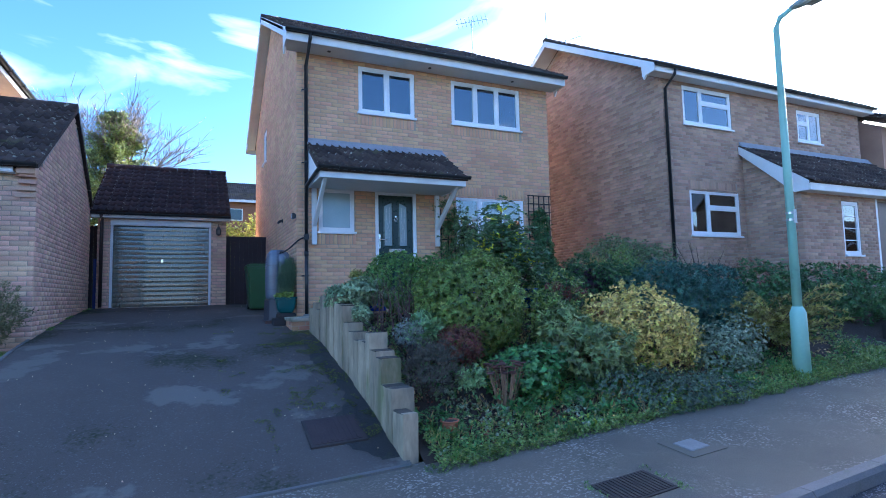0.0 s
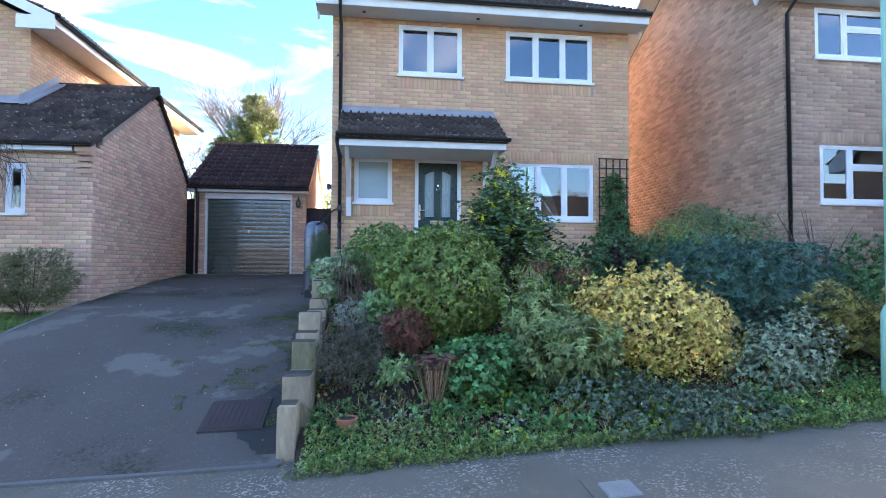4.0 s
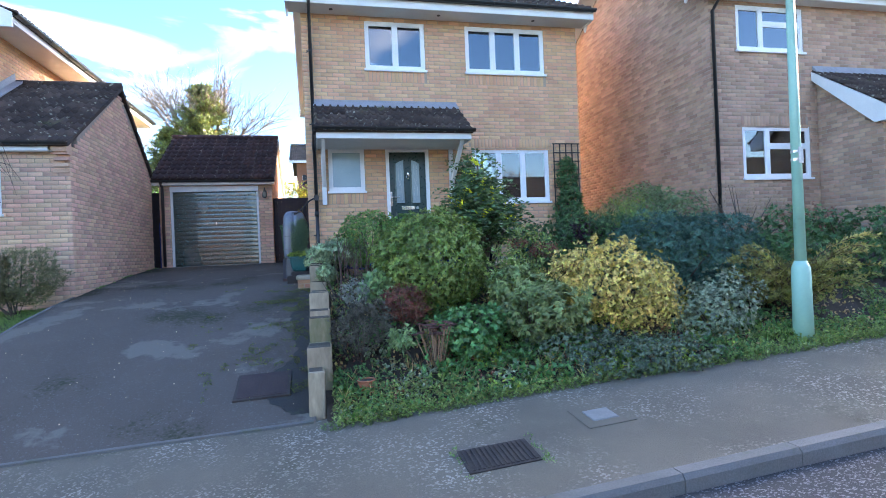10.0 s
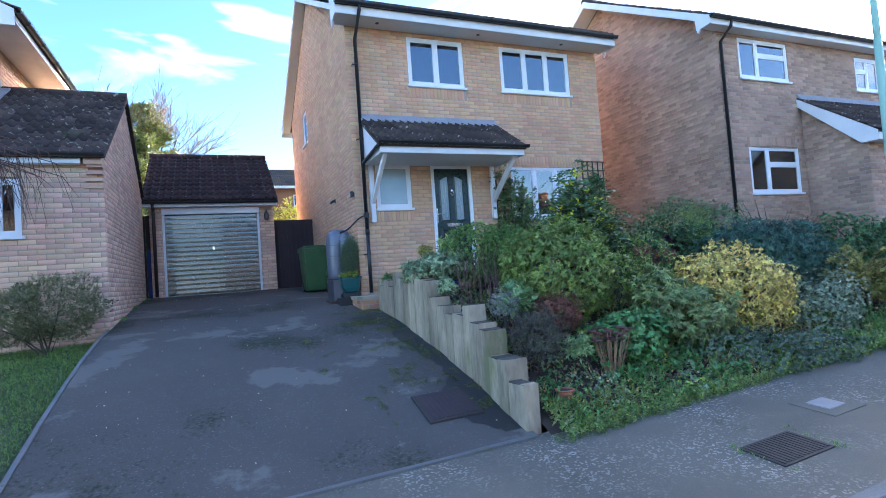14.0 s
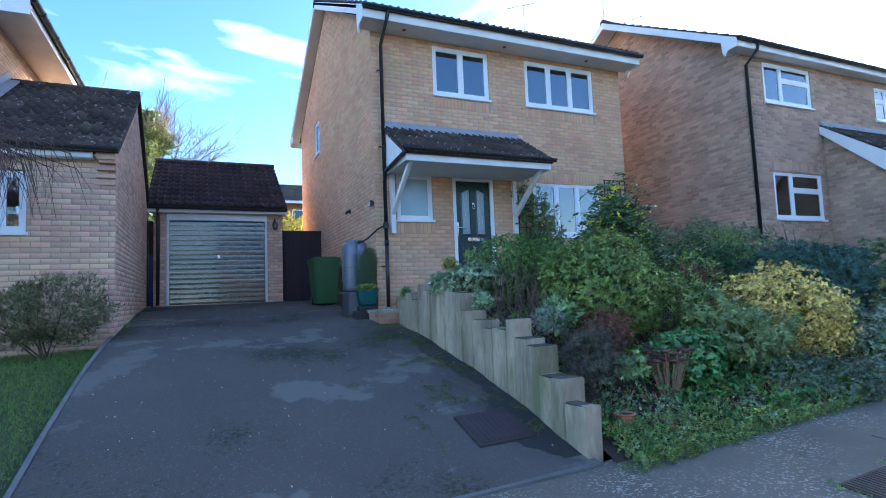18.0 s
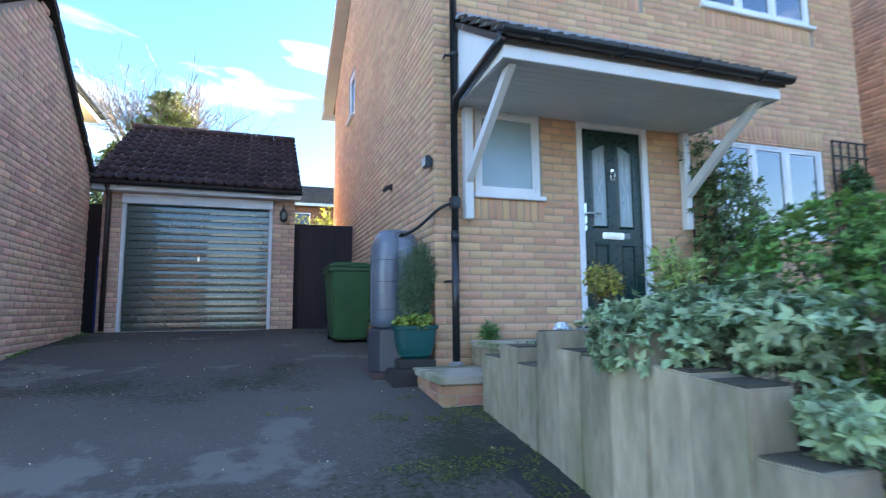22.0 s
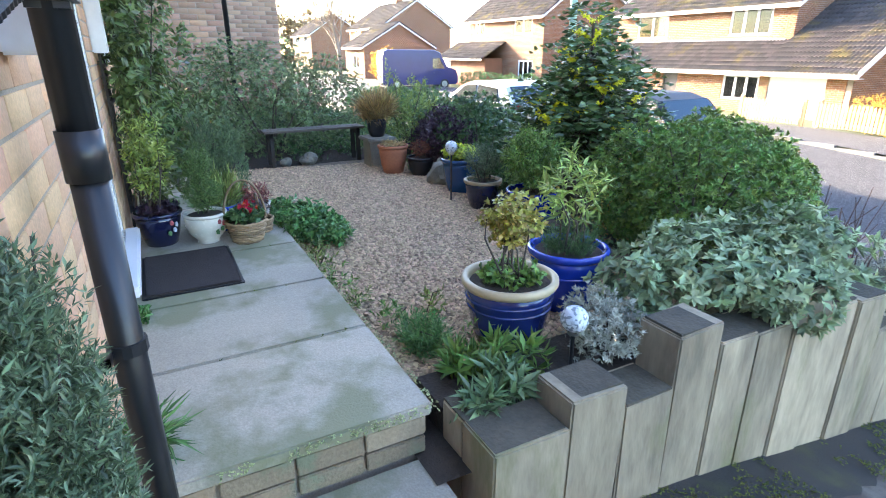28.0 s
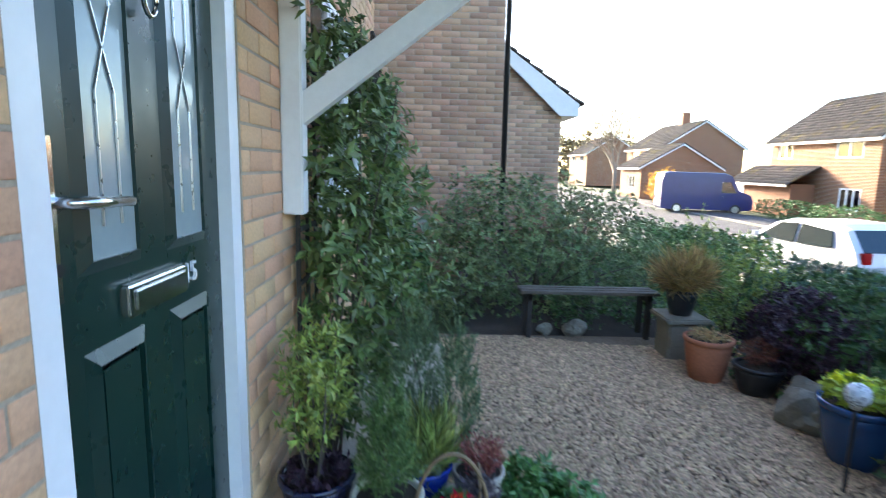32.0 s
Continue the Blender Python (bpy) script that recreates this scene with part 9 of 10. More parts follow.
shrub("bedding_plant", "dark red trailing plant in the navy pot", [(4.17, 9.87, 1.78, 0.11, 0.11, 0.03)], 90, 6, 0.02, 0.03, 0.016, PURPLE, 1.0, 74, stems=1, base=(4.19, 9.88, 1.74), category="potted plant")
shrub("dwarf_conifer", "small soft green dwarf conifer in the white pot", [(4.10, 9.62, 1.88, 0.125, 0.125, 0.12), (4.10, 9.62, 2.03, 0.085, 0.085, 0.12)], 520, 18, 0.06, 0.018, 0.004, leaf_mat("conifer_needle", (0.075, 0.13, 0.045), (0.055, 0.10, 0.035)), 0.8, 75, stems=3, base=(4.10, 9.62, 1.72), up=0.8, category="potted plant")
shrub("dwarf_conifer", "upright grey-green twin-topped conifer by the wall", [(4.52, 9.55, 1.98, 0.11, 0.11, 0.34), (4.50, 9.38, 1.92, 0.11, 0.11, 0.32)], 900, 16, 0.08, 0.022, 0.004, leaf_mat("grey_conifer", (0.085, 0.13, 0.075), (0.06, 0.10, 0.06)), 0.45, 76, stems=4, base=(4.5, 9.46, 1.5), up=2.0, category="potted plant")
shrub("grass_tuft", "light green grassy tuft behind the pots", [(4.34, 9.50, 1.80, 0.13, 0.12, 0.10)], 180, 6, 0.18, 0.12, 0.004, leaf_mat("light_grass", (0.20, 0.25, 0.09), (0.15, 0.2, 0.07)), 0.25, 77, stems=1, base=(4.33, 9.5, 1.70), up=1.4, category="potted plant")
shrub("bedding_plant", "green and red flowering plant in the basket", [(4.0, 9.40, 1.72, 0.10, 0.10, 0.04)], 130, 5, 0.02, 0.042, 0.026, DARKG, 1.1, 78, stems=1, base=(4.0, 9.4, 1.68), category="potted plant")
shrub("bedding_plant", "red cyclamen flowers in the basket", [(3.98, 9.37, 1.77, 0.06, 0.06, 0.03)], 16, 5, 0.01, 0.028, 0.022, REDFLOWER, 0.8, 79, stems=1, base=(3.98, 9.37, 1.70), category="potted plant")
shrub("bedding_plant", "purple-grey heather in the small basket", [(4.17, 9.30, 1.70, 0.08, 0.08, 0.07)], 170, 9, 0.05, 0.02, 0.006, leaf_mat("heather_purple", (0.09, 0.075, 0.10), (0.06, 0.05, 0.07)), 0.7, 80, stems=2, base=(4.17, 9.3, 1.62), category="potted plant")
shrub("bedding_plant", "red-brown heather in the pale pot", [(4.31, 9.28, 1.77, 0.09, 0.09, 0.08)], 200, 9, 0.06, 0.02, 0.005, leaf_mat("heather_red", (0.20, 0.06, 0.06), (0.14, 0.045, 0.04)), 0.6, 81, stems=2, base=(4.31, 9.29, 1.70), up=1.0, category="potted plant")
shrub("bedding_plant", "trailing grey-green plant in the small blue pot", [(4.33, 9.50, 1.74, 0.10, 0.10, 0.04)], 110, 6, 0.02, 0.03, 0.02, SAGE, 1.1, 82, stems=1, base=(4.33, 9.5, 1.70), category="potted plant")
shrub("perennial", "lush low green plant sprawling beside the slabs", [(4.22, 8.98, 1.56, 0.24, 0.20, 0.13), (4.05, 8.88, 1.53, 0.18, 0.16, 0.11), (4.42, 9.08, 1.56, 0.18, 0.15, 0.12)], 760, 7, 0.04, 0.042, 0.020, FRESH, 1.0, 83, stems=3, base=(4.22, 8.98, 1.44), category="flowers")
shrub("perennial", "feathery light green tuft at the slab corner", [(2.46, 8.93, 1.52, 0.14, 0.12, 0.09)], 260, 12, 0.10, 0.03, 0.005, FRESH, 0.6, 84, stems=2, base=(2.46, 8.93, 1.44), up=1.0, category="flowers")
for i, (x, y, s) in enumerate(((2.95, 9.06, 0.07), (3.25, 9.05, 0.09), (3.55, 9.06, 0.08), (2.72, 8.98, 0.07), (3.75, 9.05, 0.07), (2.3, 8.75, 0.09), (2.75, 8.72, 0.06))):
    shrub("weed", "small weed growing at the slab's edge", [(x, y, 1.48 + s * 0.5, s, s, s * 0.9)], 22, 5, 0.04, 0.036, 0.010, GREEN if i % 2 else leaf_mat("weed_leaf", (0.13, 0.16, 0.05), (0.09, 0.12, 0.04)), 0.8, 85 + i, stems=1, base=(x, y, 1.45), up=0.8, category="weed")
shrub("fern", "tuft of grassy green weed at the foot of the wall", [(2.12, 9.98, 1.62, 0.06, 0.05, 0.05)], 40, 5, 0.05, 0.11, 0.008, FRESH, 0.6, 93, stems=1, base=(2.12, 10.0, 1.54), up=0.8, category="weed", droop=0.3)
shrub("fern", "small green weed at the foot of the door sill", [(3.08, 9.99, 1.58, 0.05, 0.03, 0.03)], 26, 5, 0.02, 0.03, 0.018, FRESH, 1.0, 94, stems=1, base=(3.08, 9.99, 1.54), category="weed")
shrub("rosemary", "tall upright rosemary in the teal planter", [(1.45, 10.06, 2.10, 0.165, 0.12, 0.34), (1.42, 10.02, 1.93, 0.16, 0.10, 0.25), (1.51, 10.05, 2.10, 0.13, 0.10, 0.31)], 1300, 28, 0.16, 0.022, 0.005, ROSEMARY, 0.75, 95, stems=14, base=(1.44, 10.03, 1.66), up=1.8, category="potted plant")
shrub("bedding_plant", "bright yellow-green leafy plant in the teal planter", [(1.36, 9.96, 1.72, 0.12, 0.07, 0.05), (1.46, 9.94, 1.73, 0.10, 0.06, 0.05)], 130, 5, 0.03, 0.042, 0.034, leaf_mat("lime_bedding", (0.16, 0.20, 0.045), (0.10, 0.15, 0.035)), 1.0, 96, stems=1, base=(1.4, 9.96, 1.66), category="potted plant", droop=0.2)
shrub("bedding_plant", "leafy plant in the small black pot", [(1.32, 11.02, 1.78, 0.12, 0.12, 0.13)], 130, 6, 0.06, 0.05, 0.02, DARKG, 0.9, 97, stems=3, base=(1.32, 11.02, 1.6), category="potted plant")
# left garden
shrub("shrub", "rounded brownish-green shrub below the pinkish wall", [(-2.85, 9.25, 1.55, 0.62, 0.40, 0.46), (-3.25, 9.2, 1.5, 0.5, 0.38, 0.40)], 2400, 9, 0.08, 0.040, 0.012, leaf_mat("brownish_leaf", (0.105, 0.11, 0.055), (0.08, 0.08, 0.04)), 0.75, 98, stems=8, base=(-2.95, 9.25, lawn_z(-2.95, 9.25)), up=0.7)
for i, (x, y) in enumerate(((-3.45, 6.35), (-3.75, 6.75), (-3.95, 6.1))):
    shrub("perennial", "leafy dark green border plant in the neighbour's lawn bed", [(x, y, lawn_z(x, y) + 0.10, 0.24, 0.22, 0.13)], 260, 7, 0.04, 0.050, 0.026, DARKG if i else GREEN, 1.0, 140 + i, stems=4, base=(x, y, lawn_z(x, y)), category="flowers", tuft=True, rough=0.3)
for x, y in ((-3.40, 6.95), (-3.32, 7.45)):
    lab = thing("plant_label", (x, y, lawn_z(x, y)), "white plastic plant label stuck in the border soil", "plant label", "plant labels")
    part("stake", B((x - 0.008, y - 0.002, lawn_z(x, y) - 0.04, x + 0.008, y + 0.002, lawn_z(x, y) + 0.11)), UPVC, lab)
    part("plate", B((x - 0.035, y - 0.0045, lawn_z(x, y) + 0.10, x + 0.035, y - 0.0021, lawn_z(x, y) + 0.15), bevel=0.001), UPVC, lab)
wt = thing("weeping_tree", (-4.1, 8.3, lawn_z(-4.1, 8.3)), "small weeping tree with bare purplish hanging twigs", "tree")
bm = bmesh.new()
tube(bm, [(-4.1, 8.3, lawn_z(-4.1, 8.3) - 0.1), (-4.08, 8.28, 2.2), (-4.05, 8.25, 3.2)], [0.06, 0.05, 0.045], 10)
part("trunk", bm, BARK, wt, smooth=True)
wg = random.Random(40)
for i in range(150):
    a, r = wg.uniform(0, TAU), wg.uniform(0.5, 1.75)
    e = Vector((-4.05 + r * math.cos(a), 8.25 + 0.8 * r * math.sin(a), wg.uniform(2.55, 3.1)))
    top = Vector((-4.05 + 0.55 * r * math.cos(a), 8.25 + 0.45 * r * math.sin(a), 3.35 + wg.uniform(0, 0.45)))
    bm = bmesh.new()
    pts_ = [Vector((-4.05, 8.25, 3.18)), top, Vector((-4.05 + 0.9 * r * math.cos(a), 8.25 + 0.72 * r * math.sin(a), top.z - 0.2)), e]
    tube(bm, pts_, [0.012, 0.007, 0.005, 0.002], 4)
    for j in range(3):
        s = pts_[1].lerp(pts_[2], wg.random())
        q = s + Vector((wg.uniform(-0.25, 0.25), wg.uniform(-0.25, 0.25), -wg.uniform(0.3, 0.7)))
        tube(bm, [s, s.lerp(q, 0.5) + Vector((0.03, 0.02, 0.05)), q], [0.004, 0.003, 0.0015], 3)
    part("hanging_branch", bm, TWIG, wt)


# low weeds and ground cover on the slope
def scatter(name, label, n, region, zf, k, twig, L, W, material, seed, keep=None, up=1.0, spread=1.0, lift=0.03, category="plants"):
    g = np.random.default_rng(seed)
    x0, y0, x1, y1 = region
    p = g.uniform((x0, y0), (x1, y1), (n, 2))
    q = [(x, y) for x, y in p if (keep is None or keep(x, y))]
    tips = np.array([(x, y, zf(x, y) + lift * (0.4 + g.random())) for x, y in q])
    dirs = np.array([0, 0, up]) + g.normal(size=(len(q), 3)) * 0.45
    return tagged(attach(name, leaf_mesh(name, tips, dirs, k, twig, L, W, spread, seed + 9), material), label, category, "", "stuff")


def patch(seed, at, s=1.3):
    return lambda x, y: y > bed_edge(x) + 0.02 and noise.noise(Vector((x * s, y * s, seed))) > at


inbed = lambda x, y: y > bed_edge(x) - 0.02
scatter("ground_cover", "low ivy-like green ground cover on the slope", 5600, (1.88, 4.0, 9.5, 7.4), bed_z, 6, 0.03, 0.035, 0.022, IVY, 101, lambda x, y: patch(31, -0.12, 1.1)(x, y), lift=0.08)
scatter("ground_cover", "fresh green weeds along the bed's foot", 4200, (1.88, 4.0, 7.5, 5.0), bed_z, 6, 0.03, 0.034, 0.020, FRESH, 102, lambda x, y: not (4.25 < x < 5.85) and patch(3, 0.02, 1.7)(x, y), lift=0.09)
CHICKWEED = leaf_mat("chickweed_leaf", (0.135, 0.19, 0.06), (0.095, 0.14, 0.045))
clear = lambda x, y: not (4.25 < x < 5.85 and y < 5.0)
scatter("chickweed", "lush light green chickweed spilling onto the pavement", 9000, (1.86, 3.85, 9.0, 4.75), bed_z, 6, 0.04, 0.026, 0.015, CHICKWEED, 131, lambda x, y: (x < 4.2 or x > 5.9 or y < bed_edge(x) + 0.02) and bed_edge(x) - 0.09 - 0.06 * noise.noise(Vector((x * 3, 1, 0))) < y < bed_edge(x) + 0.30 + 0.35 * noise.noise(Vector((x * 1.3, 4, 0))), lift=0.10)
scatter("ground_cover", "yellow-green low weeds on the slope", 2600, (1.9, 4.2, 6.5, 5.6), bed_z, 6, 0.04, 0.036, 0.022, LIME, 132, patch(21, 0.12, 1.6), lift=0.10)
scatter("ground_cover", "large soft green weed leaves on the slope", 700, (1.9, 4.25, 4.6, 5.8), bed_z, 5, 0.03, 0.075, 0.040, FRESH, 133, patch(27, 0.1, 1.5), lift=0.12)
scatter("ground_cover", "pale variegated ivy patches on the slope", 1800, (1.88, 4.1, 5.0, 5.6), bed_z, 6, 0.03, 0.030, 0.022, SILVER, 103, patch(7, 0.18, 1.8), lift=0.08)
scatter("ground_cover", "olive-green mixed weeds on the slope", 4200, (1.88, 4.1, 9.0, 6.8), bed_z, 6, 0.05, 0.04, 0.012, OLIVE, 104, patch(11, 0.0), lift=0.10)
scatter("grass", "tufts of long grass in the flower bed", 900, (1.9, 4.15, 8.5, 6.0), bed_z, 9, 0.04, 0.17, 0.006, leaf_mat("grass_blade", (0.075, 0.15, 0.035), (0.055, 0.11, 0.03)), 105, patch(15, 0.12, 1.0), spread=0.35, lift=0.02)
scatter("grass", "moss and grass fringe beside the pavement", 6500, (1.75, 3.9, 12, 4.5), lambda x, y: pave_z(x, y), 5, 0.01, 0.03, 0.005, leaf_mat("fringe_grass", (0.09, 0.14, 0.04), (0.065, 0.1, 0.03)), 106, lambda x, y: abs(y - bed_edge(x)) < 0.10 + 0.08 * noise.noise(Vector((x * 4, 0, 0))), spread=0.7, lift=0.01)
scatter("leaf_litter", "fallen brown leaves and litter on the bed", 3200, (1.9, 4.1, 9.0, 7.2), bed_z, 1, 0.0, 0.04, 0.03, STRAW, 107, inbed, up=0.2, spread=1.4, lift=0.05)
scatter("bed_cover", "leafy cover below the shrubs by the brown house", 3200, (7.0, 6.0, 13.0, 8.4), bed_z, 6, 0.06, 0.05, 0.02, DARKG, 108, None, lift=0.14)
lawn_keep = lambda x, y: x < -2.37
scatter("lawn_grass", "short mown lawn grass beside the drive", 26000, (-6.5, 4.7, -2.36, 9.7), lawn_z, 3, 0.0, 0.045, 0.005, leaf_mat("lawn_blade", (0.10, 0.16, 0.04), (0.075, 0.125, 0.032)), 109, lawn_keep, spread=0.45, lift=0.0)
scatter("fallen_leaves", "scattered small fallen leaves on the drive", 260, (-2.2, 4.7, 1.6, 14.5), lambda x, y: drive_z(x, y) + 0.008, 1, 0.0, 0.018, 0.012, leaf_mat("litter_leaf", (0.30, 0.25, 0.17), (0.2, 0.15, 0.1)), 110, None, up=0.1, spread=1.5, lift=0.004)
MOSS = leaf_mat("moss_green", (0.085, 0.105, 0.026), (0.05, 0.068, 0.02), rough=0.9)
scatter("moss", "green moss patches on the tarmac beside the timbers", 24000, (0.2, 4.9, 1.68, 9.6), lambda x, y: drive_z(x, y), 3, 0.0, 0.012, 0.006, MOSS, 111, lambda x, y: noise.noise(Vector((x * 2.5, y * 2.5, 5))) + 0.7 * noise.noise(Vector((x * 9, y * 9, 1))) > 0.55 - 0.38 * smooth((x - 0.7) / 0.9), spread=1.0, lift=0.012)
scatter("moss", "moss between the paving slabs", 700, (1.95, 9.12, 4.5, 10.0), lambda x, y: SLAB_Z - 0.012, 4, 0.0, 0.016, 0.006, MOSS, 112, lambda x, y: min(abs(x - 2.58), abs(x - 3.18), abs(x - 3.825)) < 0.008, spread=1.0, lift=0.006)
scatter("moss", "moss and weeds along the foot of the pinkish wall", 500, (-2.30, 10.0, -2.20, 14.4), lambda x, y: drive_z(x, y), 5, 0.0, 0.03, 0.008, GREEN, 113, lambda x, y: noise.noise(Vector((0, y * 2, 0))) > 0.05, spread=0.8, lift=0.005)
scatter("moss", "weeds round the pavement drain cover", 220, (2.68, 2.90, 3.36, 3.42), pave_z, 4, 0.0, 0.03, 0.006, GREEN, 114, lambda x, y: x < 2.75 or x > 3.28, spread=0.7, lift=0.005)

LICHEN = leaf_mat("pale_lichen", (0.22, 0.25, 0.15), (0.16, 0.19, 0.10), rough=0.9)
scatter("lichen", "pale lichen and moss on the slab edges", 1500, (1.94, 9.12, 4.47, 9.17), lambda x, y: SLAB_Z - 0.045, 4, 0.0, 0.008, 0.005, LICHEN, 134, lambda x, y: y < 9.132 + 0.008 * noise.noise(Vector((x * 6, 0, 0))), spread=1.2, lift=0.035)
scatter("lichen", "moss along the side edge of the slabs", 500, (1.93, 9.14, 1.965, 10.0), lambda x, y: SLAB_Z - 0.045, 4, 0.0, 0.008, 0.005, LICHEN, 135, lambda x, y: x < 1.95 and noise.noise(Vector((0, y * 5, 3))) > -0.1, spread=1.2, lift=0.035)
scatter("bronze_weeds", "bronze and brown low winter foliage on the slope", 1600, (1.9, 4.35, 6.4, 5.9), bed_z, 6, 0.05, 0.030, 0.012, RUSSET, 136, patch(41, 0.18, 1.7), lift=0.10)
scatter("dry_stems", "dry straw stems among the weeds", 500, (1.9, 4.3, 6.8, 6.2), bed_z, 4, 0.05, 0.14, 0.004, STRAW, 137, patch(45, 0.05, 1.4), spread=0.5, lift=0.06)


# ---- trees ----
def bare_tree(name, label, x, y, z, h, seed, material, levels=5, spread=0.5, r0=None, leaf=None, leafn=0, leafL=0.1, twiglen=0.8):
    g = random.Random(seed)
    t = thing(name, (x, y, z), label, "tree")
    vs, fs, tips = [], [], []
    trunk_bm = bmesh.new()

    def seg(a, b, ra, rb, n):
        d = (b - a).normalized()
        u = d.cross(Vector((0.3, 0.2, 1)).normalized()).normalized()
        w = d.cross(u)
        base = len(vs)
        for p, r in ((a, ra), (b, rb)):
            for k in range(n):
                vs.append(tuple(p + r * (math.cos(TAU * k / n) * u + math.sin(TAU * k / n) * w)))
        for k in range(n):
            fs.append((base + k, base + (k + 1) % n, base + n + (k + 1) % n, base + n + k))

    def grow(p, d, ln, r, lev):
        q = p + d * ln
        if lev == 0:
            tube(trunk_bm, [p, p + d * ln * 0.5, q], [r, r * 0.85, r * 0.75], 8)
        else:
            seg(p, q, r, r * 0.6, 3 if lev > 2 else 5)
        if lev >= levels:
            tips.append((q, d))
            return
        for i in range(4 if lev == 0 else 3):
            nd = (d + Vector((g.gauss(0, spread), g.gauss(0, spread), g.gauss(0.12, spread * 0.6)))).normalized()
            grow(p + d * ln * (g.uniform(0.65, 1.0) if i else 1.0), nd, ln * g.uniform(0.62, 0.82), max(r * 0.6, h * 0.0018), lev + 1)

    grow(Vector((x, y, z - 0.2)), Vector((0, 0, 1)), h * 0.28, r0 or h * 0.022, 0)
    part("trunk", trunk_bm, material, t, smooth=True)
    attach("branching", raw_mesh("branching", vs, fs), material, t)["kind"] = "stuff"
    if leaf:
        tp = np.array([tuple(p) for p, d in tips])
        td = np.array([tuple(d) for p, d in tips])
        attach("crown", leaf_mesh("crown", tp, td, leafn, twiglen, leafL, leafL * 0.5, 0.9, seed), leaf, t)["kind"] = "stuff"
    return t


PALEBARK = mat("pale_bark", (0.27, 0.20, 0.135), (0.2, 0.15, 0.10), 4, 0.9)


def domed_tree(x, y, z, h, r, seed, label):
    """A leafless tree whose fine twigs end on a rounded crown of radius r."""
    g = random.Random(seed)
    t = thing("tree", (x, y, z), label, "tree")
    top, mid = Vector((x, y, z + h * 0.38)), Vector((x, y, z + h - r * 0.98))
    part("trunk", tube(bmesh.new(), [(x, y, z - 0.3), (x + 0.05, y, z + h * 0.2), top], [h * 0.026, h * 0.021, h * 0.016], 8), PALEBARK, t, smooth=True)
    bm = bmesh.new()
    for i in range(34):
        a, up = TAU * i * 0.618, 0.05 + 0.95 * ((i * 0.382) % 1.0)
        flat = math.sqrt(max(0.05, 1 - up * up))
        e = mid + Vector((r * flat * math.cos(a), r * flat * math.sin(a), r * up)) * g.uniform(0.86, 1.0)
        k = top.lerp(e, 0.5) + Vector((g.uniform(-0.3, 0.3), g.uniform(-0.3, 0.3), g.uniform(0.1, 0.5)))
        tube(bm, [top - Vector((0, 0, g.uniform(0, 1.2))), k, e], [0.06, 0.035, 0.012], 5)
        for j in range(16):
            u = g.uniform(0.35, 0.95)
            p = k.lerp(e, (u - 0.35) / 0.6)
            q = p + (e - k).normalized() * g.uniform(0.4, 1.0) + Vector((g.gauss(0, 0.45), g.gauss(0, 0.45), g.gauss(0.15, 0.35)))
            tube(bm, [p, q], [0.014, 0.006], 3, False)
            for m in range(3):
                w = p.lerp(q, g.uniform(0.3, 1.0))
                tube(bm, [w, w + (q - p).normalized() * 0.35 + Vector((g.gauss(0, 0.22), g.gauss(0, 0.22), g.gauss(0.05, 0.2)))], [0.009, 0.004], 3, False)
    part("branching", bm, PALEBARK, t)["kind"] = "stuff"


domed_tree(-3.7, 29.6, 2.6, 9.1, 3.3, 51, "bare rounded winter tree behind the garage")
bare_tree("tree", "bare winter tree behind the neighbour's house", -9.0, 36.0, 3.4, 7.0, 52, PALEBARK, 6, 0.45)


def conifer(x, y, z, h, r, seed, material):
    t = thing("conifer_tree", (x, y, z), "broad evergreen conifer with yellow-green tips", "tree")
    bm = bmesh.new()
    tube(bm, [(x, y, z - 0.3), (x, y, z + h * 0.95)], [h * 0.03, 0.02], 8)
    part("trunk", bm, BARK, t)
    g = random.Random(seed)
    tips, dirs = [], []
    for i in range(230):
        u = g.random() ** 0.8
        zz, rr = z + h * (0.12 + 0.88 * u), r * (1 - u) ** 0.55 * g.uniform(0.75, 1.1) + 0.15
        a = g.uniform(0, TAU)
        for s in range(6):
            f = 0.35 + 0.65 * s / 5
            tips.append((x + rr * f * math.cos(a), y + rr * f * math.sin(a), zz + 0.25 * rr * f * f - 0.1))
            dirs.append((math.cos(a), math.sin(a), 0.35))
    attach("crown", leaf_mesh("crown", np.array(tips), np.array(dirs), 14, 0.35, 0.22, 0.055, 0.9, seed), material, t)["kind"] = "stuff"


conifer(-3.45, 27.8, 2.4, 7.9, 2.5, 53, leaf_mat("conifer_sunlit", (0.13, 0.145, 0.038), (0.06, 0.085, 0.026), vary=0.5))
conifer(-5.2, 28.6, 2.4, 5.9, 1.9, 54, leaf_mat("conifer_sunlit", (0.12, 0.15, 0.035)))
shrub("hedge", "yellow-green hedge behind the side gate", [(0.6, 22.0, 3.4, 1.4, 0.8, 1.3), (2.4, 22.2, 3.6, 1.3, 0.8, 1.4)], 1500, 8, 0.2, 0.11, 0.06, leaf_mat("sunlit_yellow_leaf", (0.30, 0.28, 0.05), (0.2, 0.2, 0.04)), 0.9, 55, stems=4, base=(1.5, 22, 2), category="hedge")
shrub("hedge", "evergreen bushes behind the garages", [(-4.5, 24.0, 3.0, 2.0, 1.2, 1.8), (-2.0, 25.0, 3.4, 1.8, 1.2, 2.0)], 1500, 8, 0.2, 0.12, 0.06, GREEN, 0.9, 56, stems=4, base=(-3, 24, 2), category="hedge")
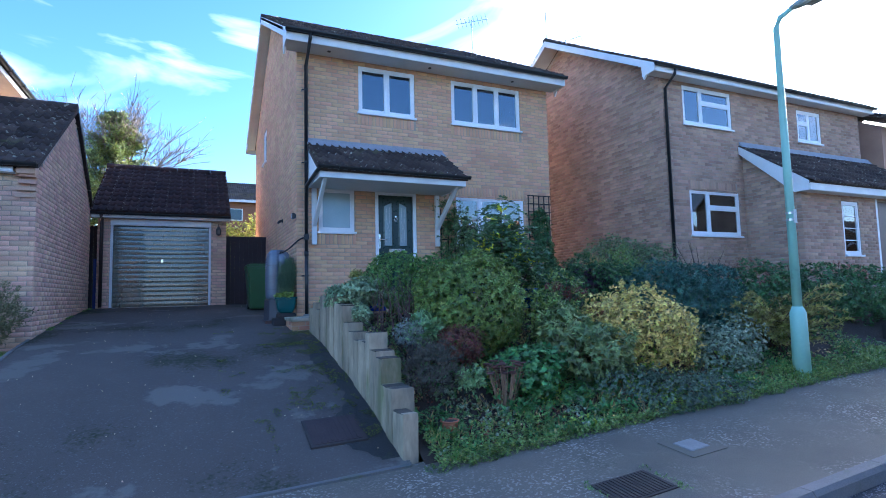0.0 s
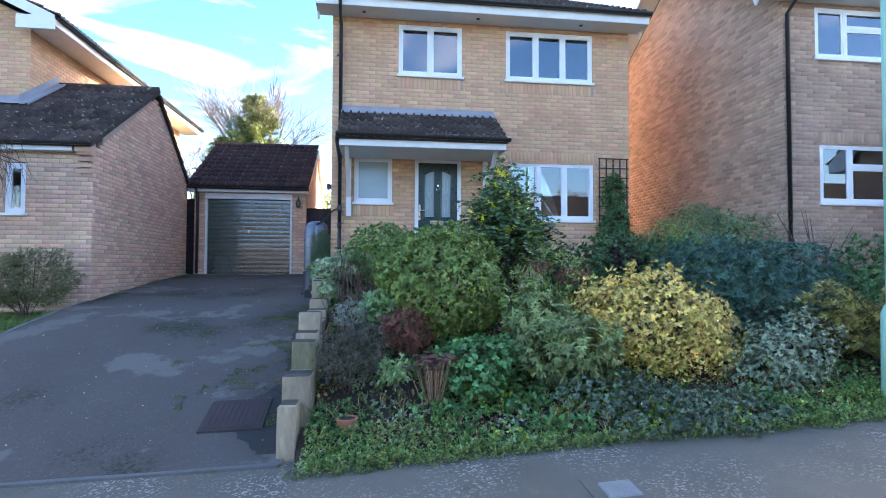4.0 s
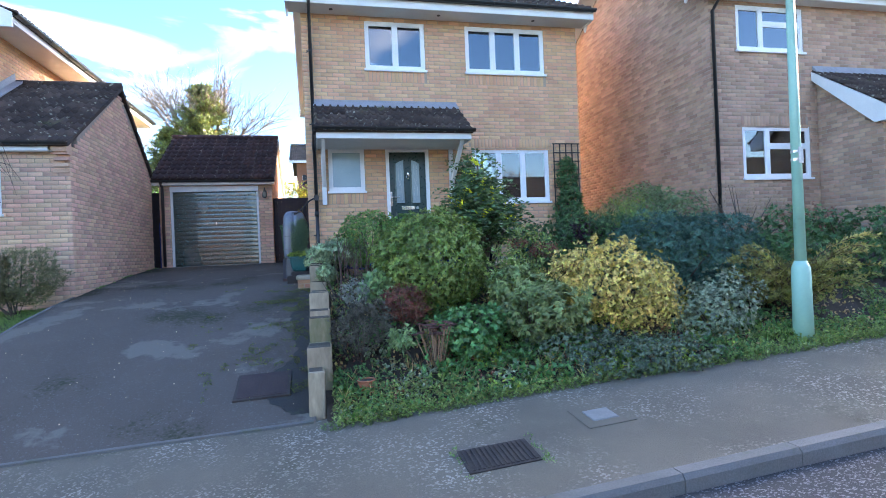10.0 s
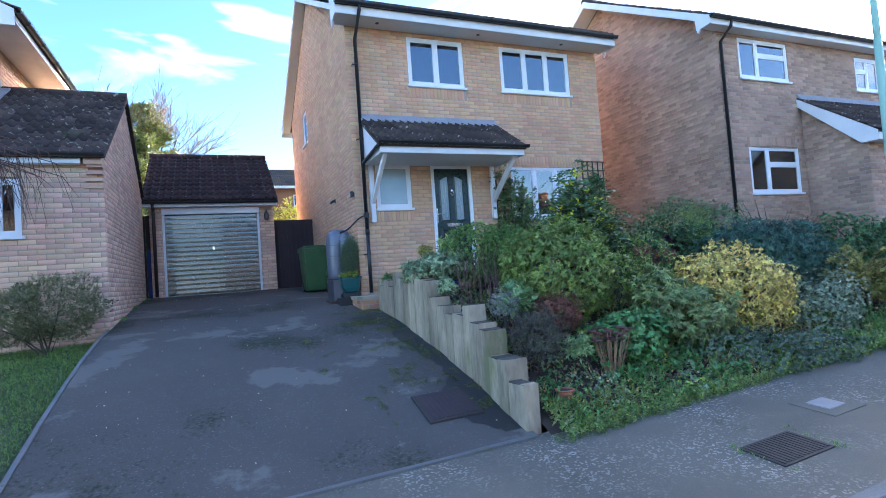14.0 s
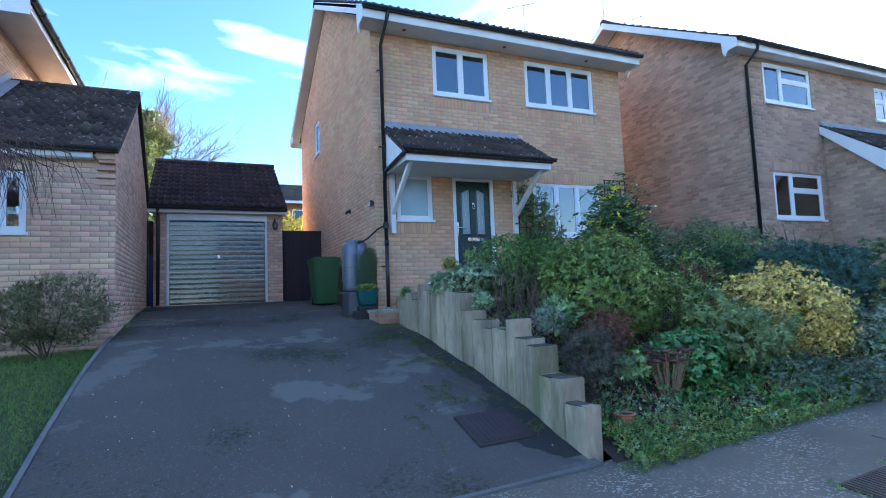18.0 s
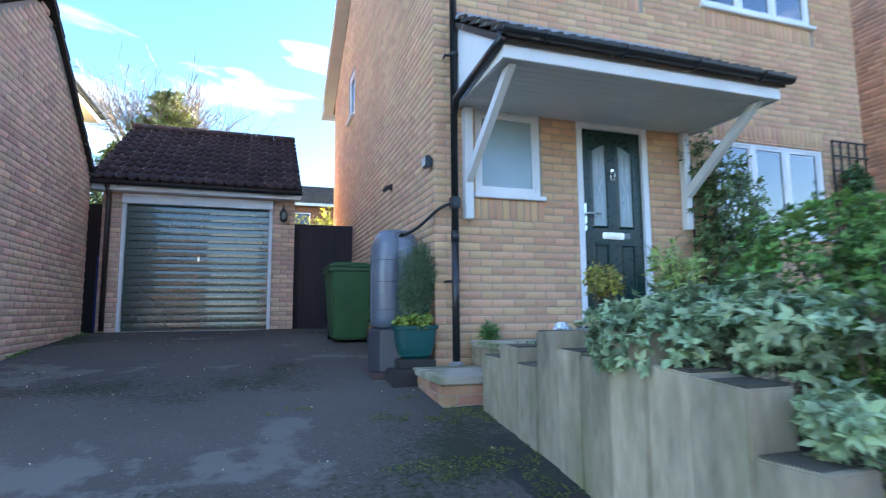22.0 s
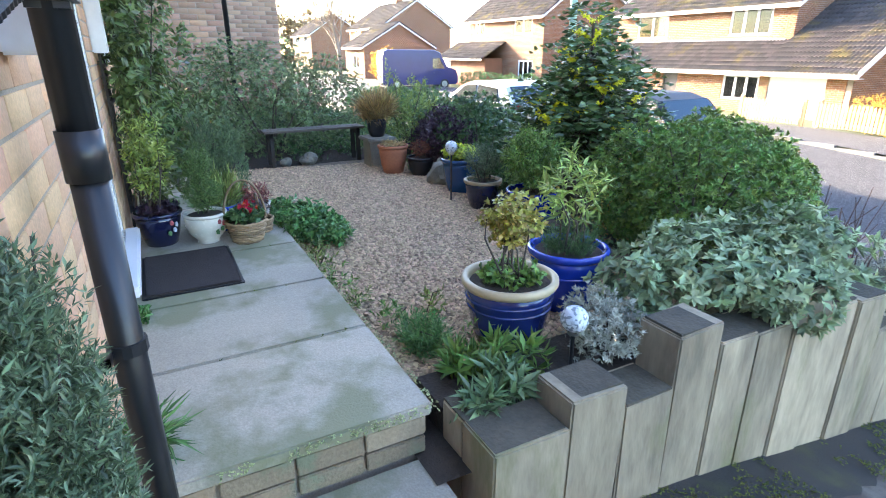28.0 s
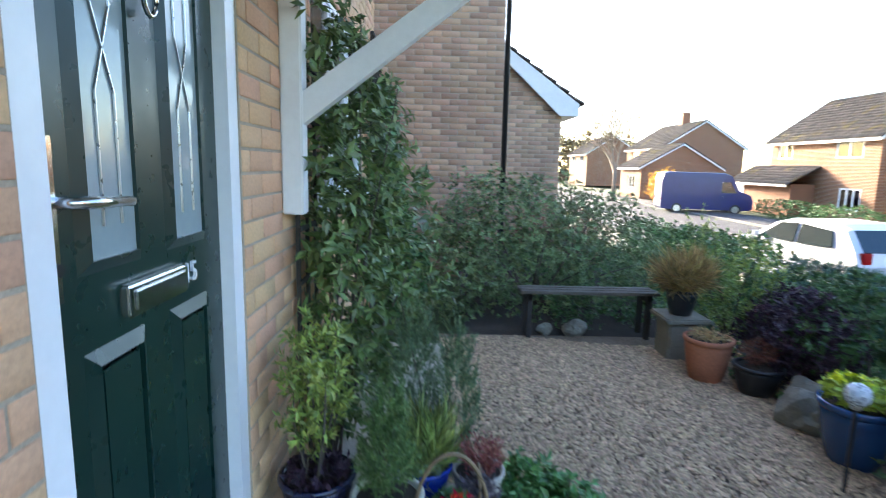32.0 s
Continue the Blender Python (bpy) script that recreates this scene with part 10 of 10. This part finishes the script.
bare_tree("tree", "leafless street tree beyond the hedge", 46.0, -4.7, 0.4, 9.4, 57, mat("pale_bark", (0.27, 0.20, 0.135)), 6, 0.42)
bare_tree("tree", "bare birch behind the house across the road", 31.5, -32.0, 0.0, 15.0, 58, mat("birch_bark", (0.30, 0.20, 0.15), (0.2, 0.13, 0.1), 4, 0.9), 6, 0.45, leaf=leaf_mat("dry_birch_leaf", (0.26, 0.13, 0.07), (0.18, 0.09, 0.05)), leafn=5, leafL=0.12)
bare_tree("tree", "bare tree behind the roofs across the road", 21.0, -33.0, 0.0, 11.5, 59, BARK, 6, 0.45, leaf=leaf_mat("dry_birch_leaf", (0.26, 0.13, 0.07)), leafn=3, leafL=0.12)
shrub("shrub", "sunlit golden shrub beside the picket fence", [(8.6, -9.9, 0.8, 1.6, 0.8, 0.7), (6.4, -9.8, 0.7, 1.2, 0.7, 0.6)], 1400, 9, 0.15, 0.08, 0.025, leaf_mat("sunlit_gold_leaf", (0.34, 0.20, 0.04), (0.25, 0.15, 0.03)), 0.8, 120, stems=6, base=(7.6, -9.9, 0.1), category="shrub")
shrub("hedge", "low clipped hedge across the road", [(30.5, -9.0, 0.9, 3.0, 0.5, 0.6), (26.5, -9.0, 0.9, 2.6, 0.5, 0.6)], 1100, 8, 0.12, 0.10, 0.05, DARKG, 0.9, 121, stems=4, base=(29, -9.0, 0.3), category="hedge")
shrub("shrub", "golden shrub beside the van", [(44.0, -8.0, 1.6, 1.8, 1.2, 1.4)], 700, 8, 0.15, 0.14, 0.07, leaf_mat("sunlit_gold_leaf", (0.34, 0.20, 0.04)), 0.9, 122, stems=4, base=(44, -8, 0.4))
shrub("hedge", "distant woods at the end of the street", [(110 + i * 6, -26 + i * 5, 4.5, 7, 4, 4.6 + (i % 3)) for i in range(9)], 2600, 8, 0.6, 0.8, 0.4, leaf_mat("distant_wood", (0.11, 0.085, 0.05), (0.08, 0.065, 0.04)), 0.9, 123, stems=0, base=(120, -10, 0), category="woods")
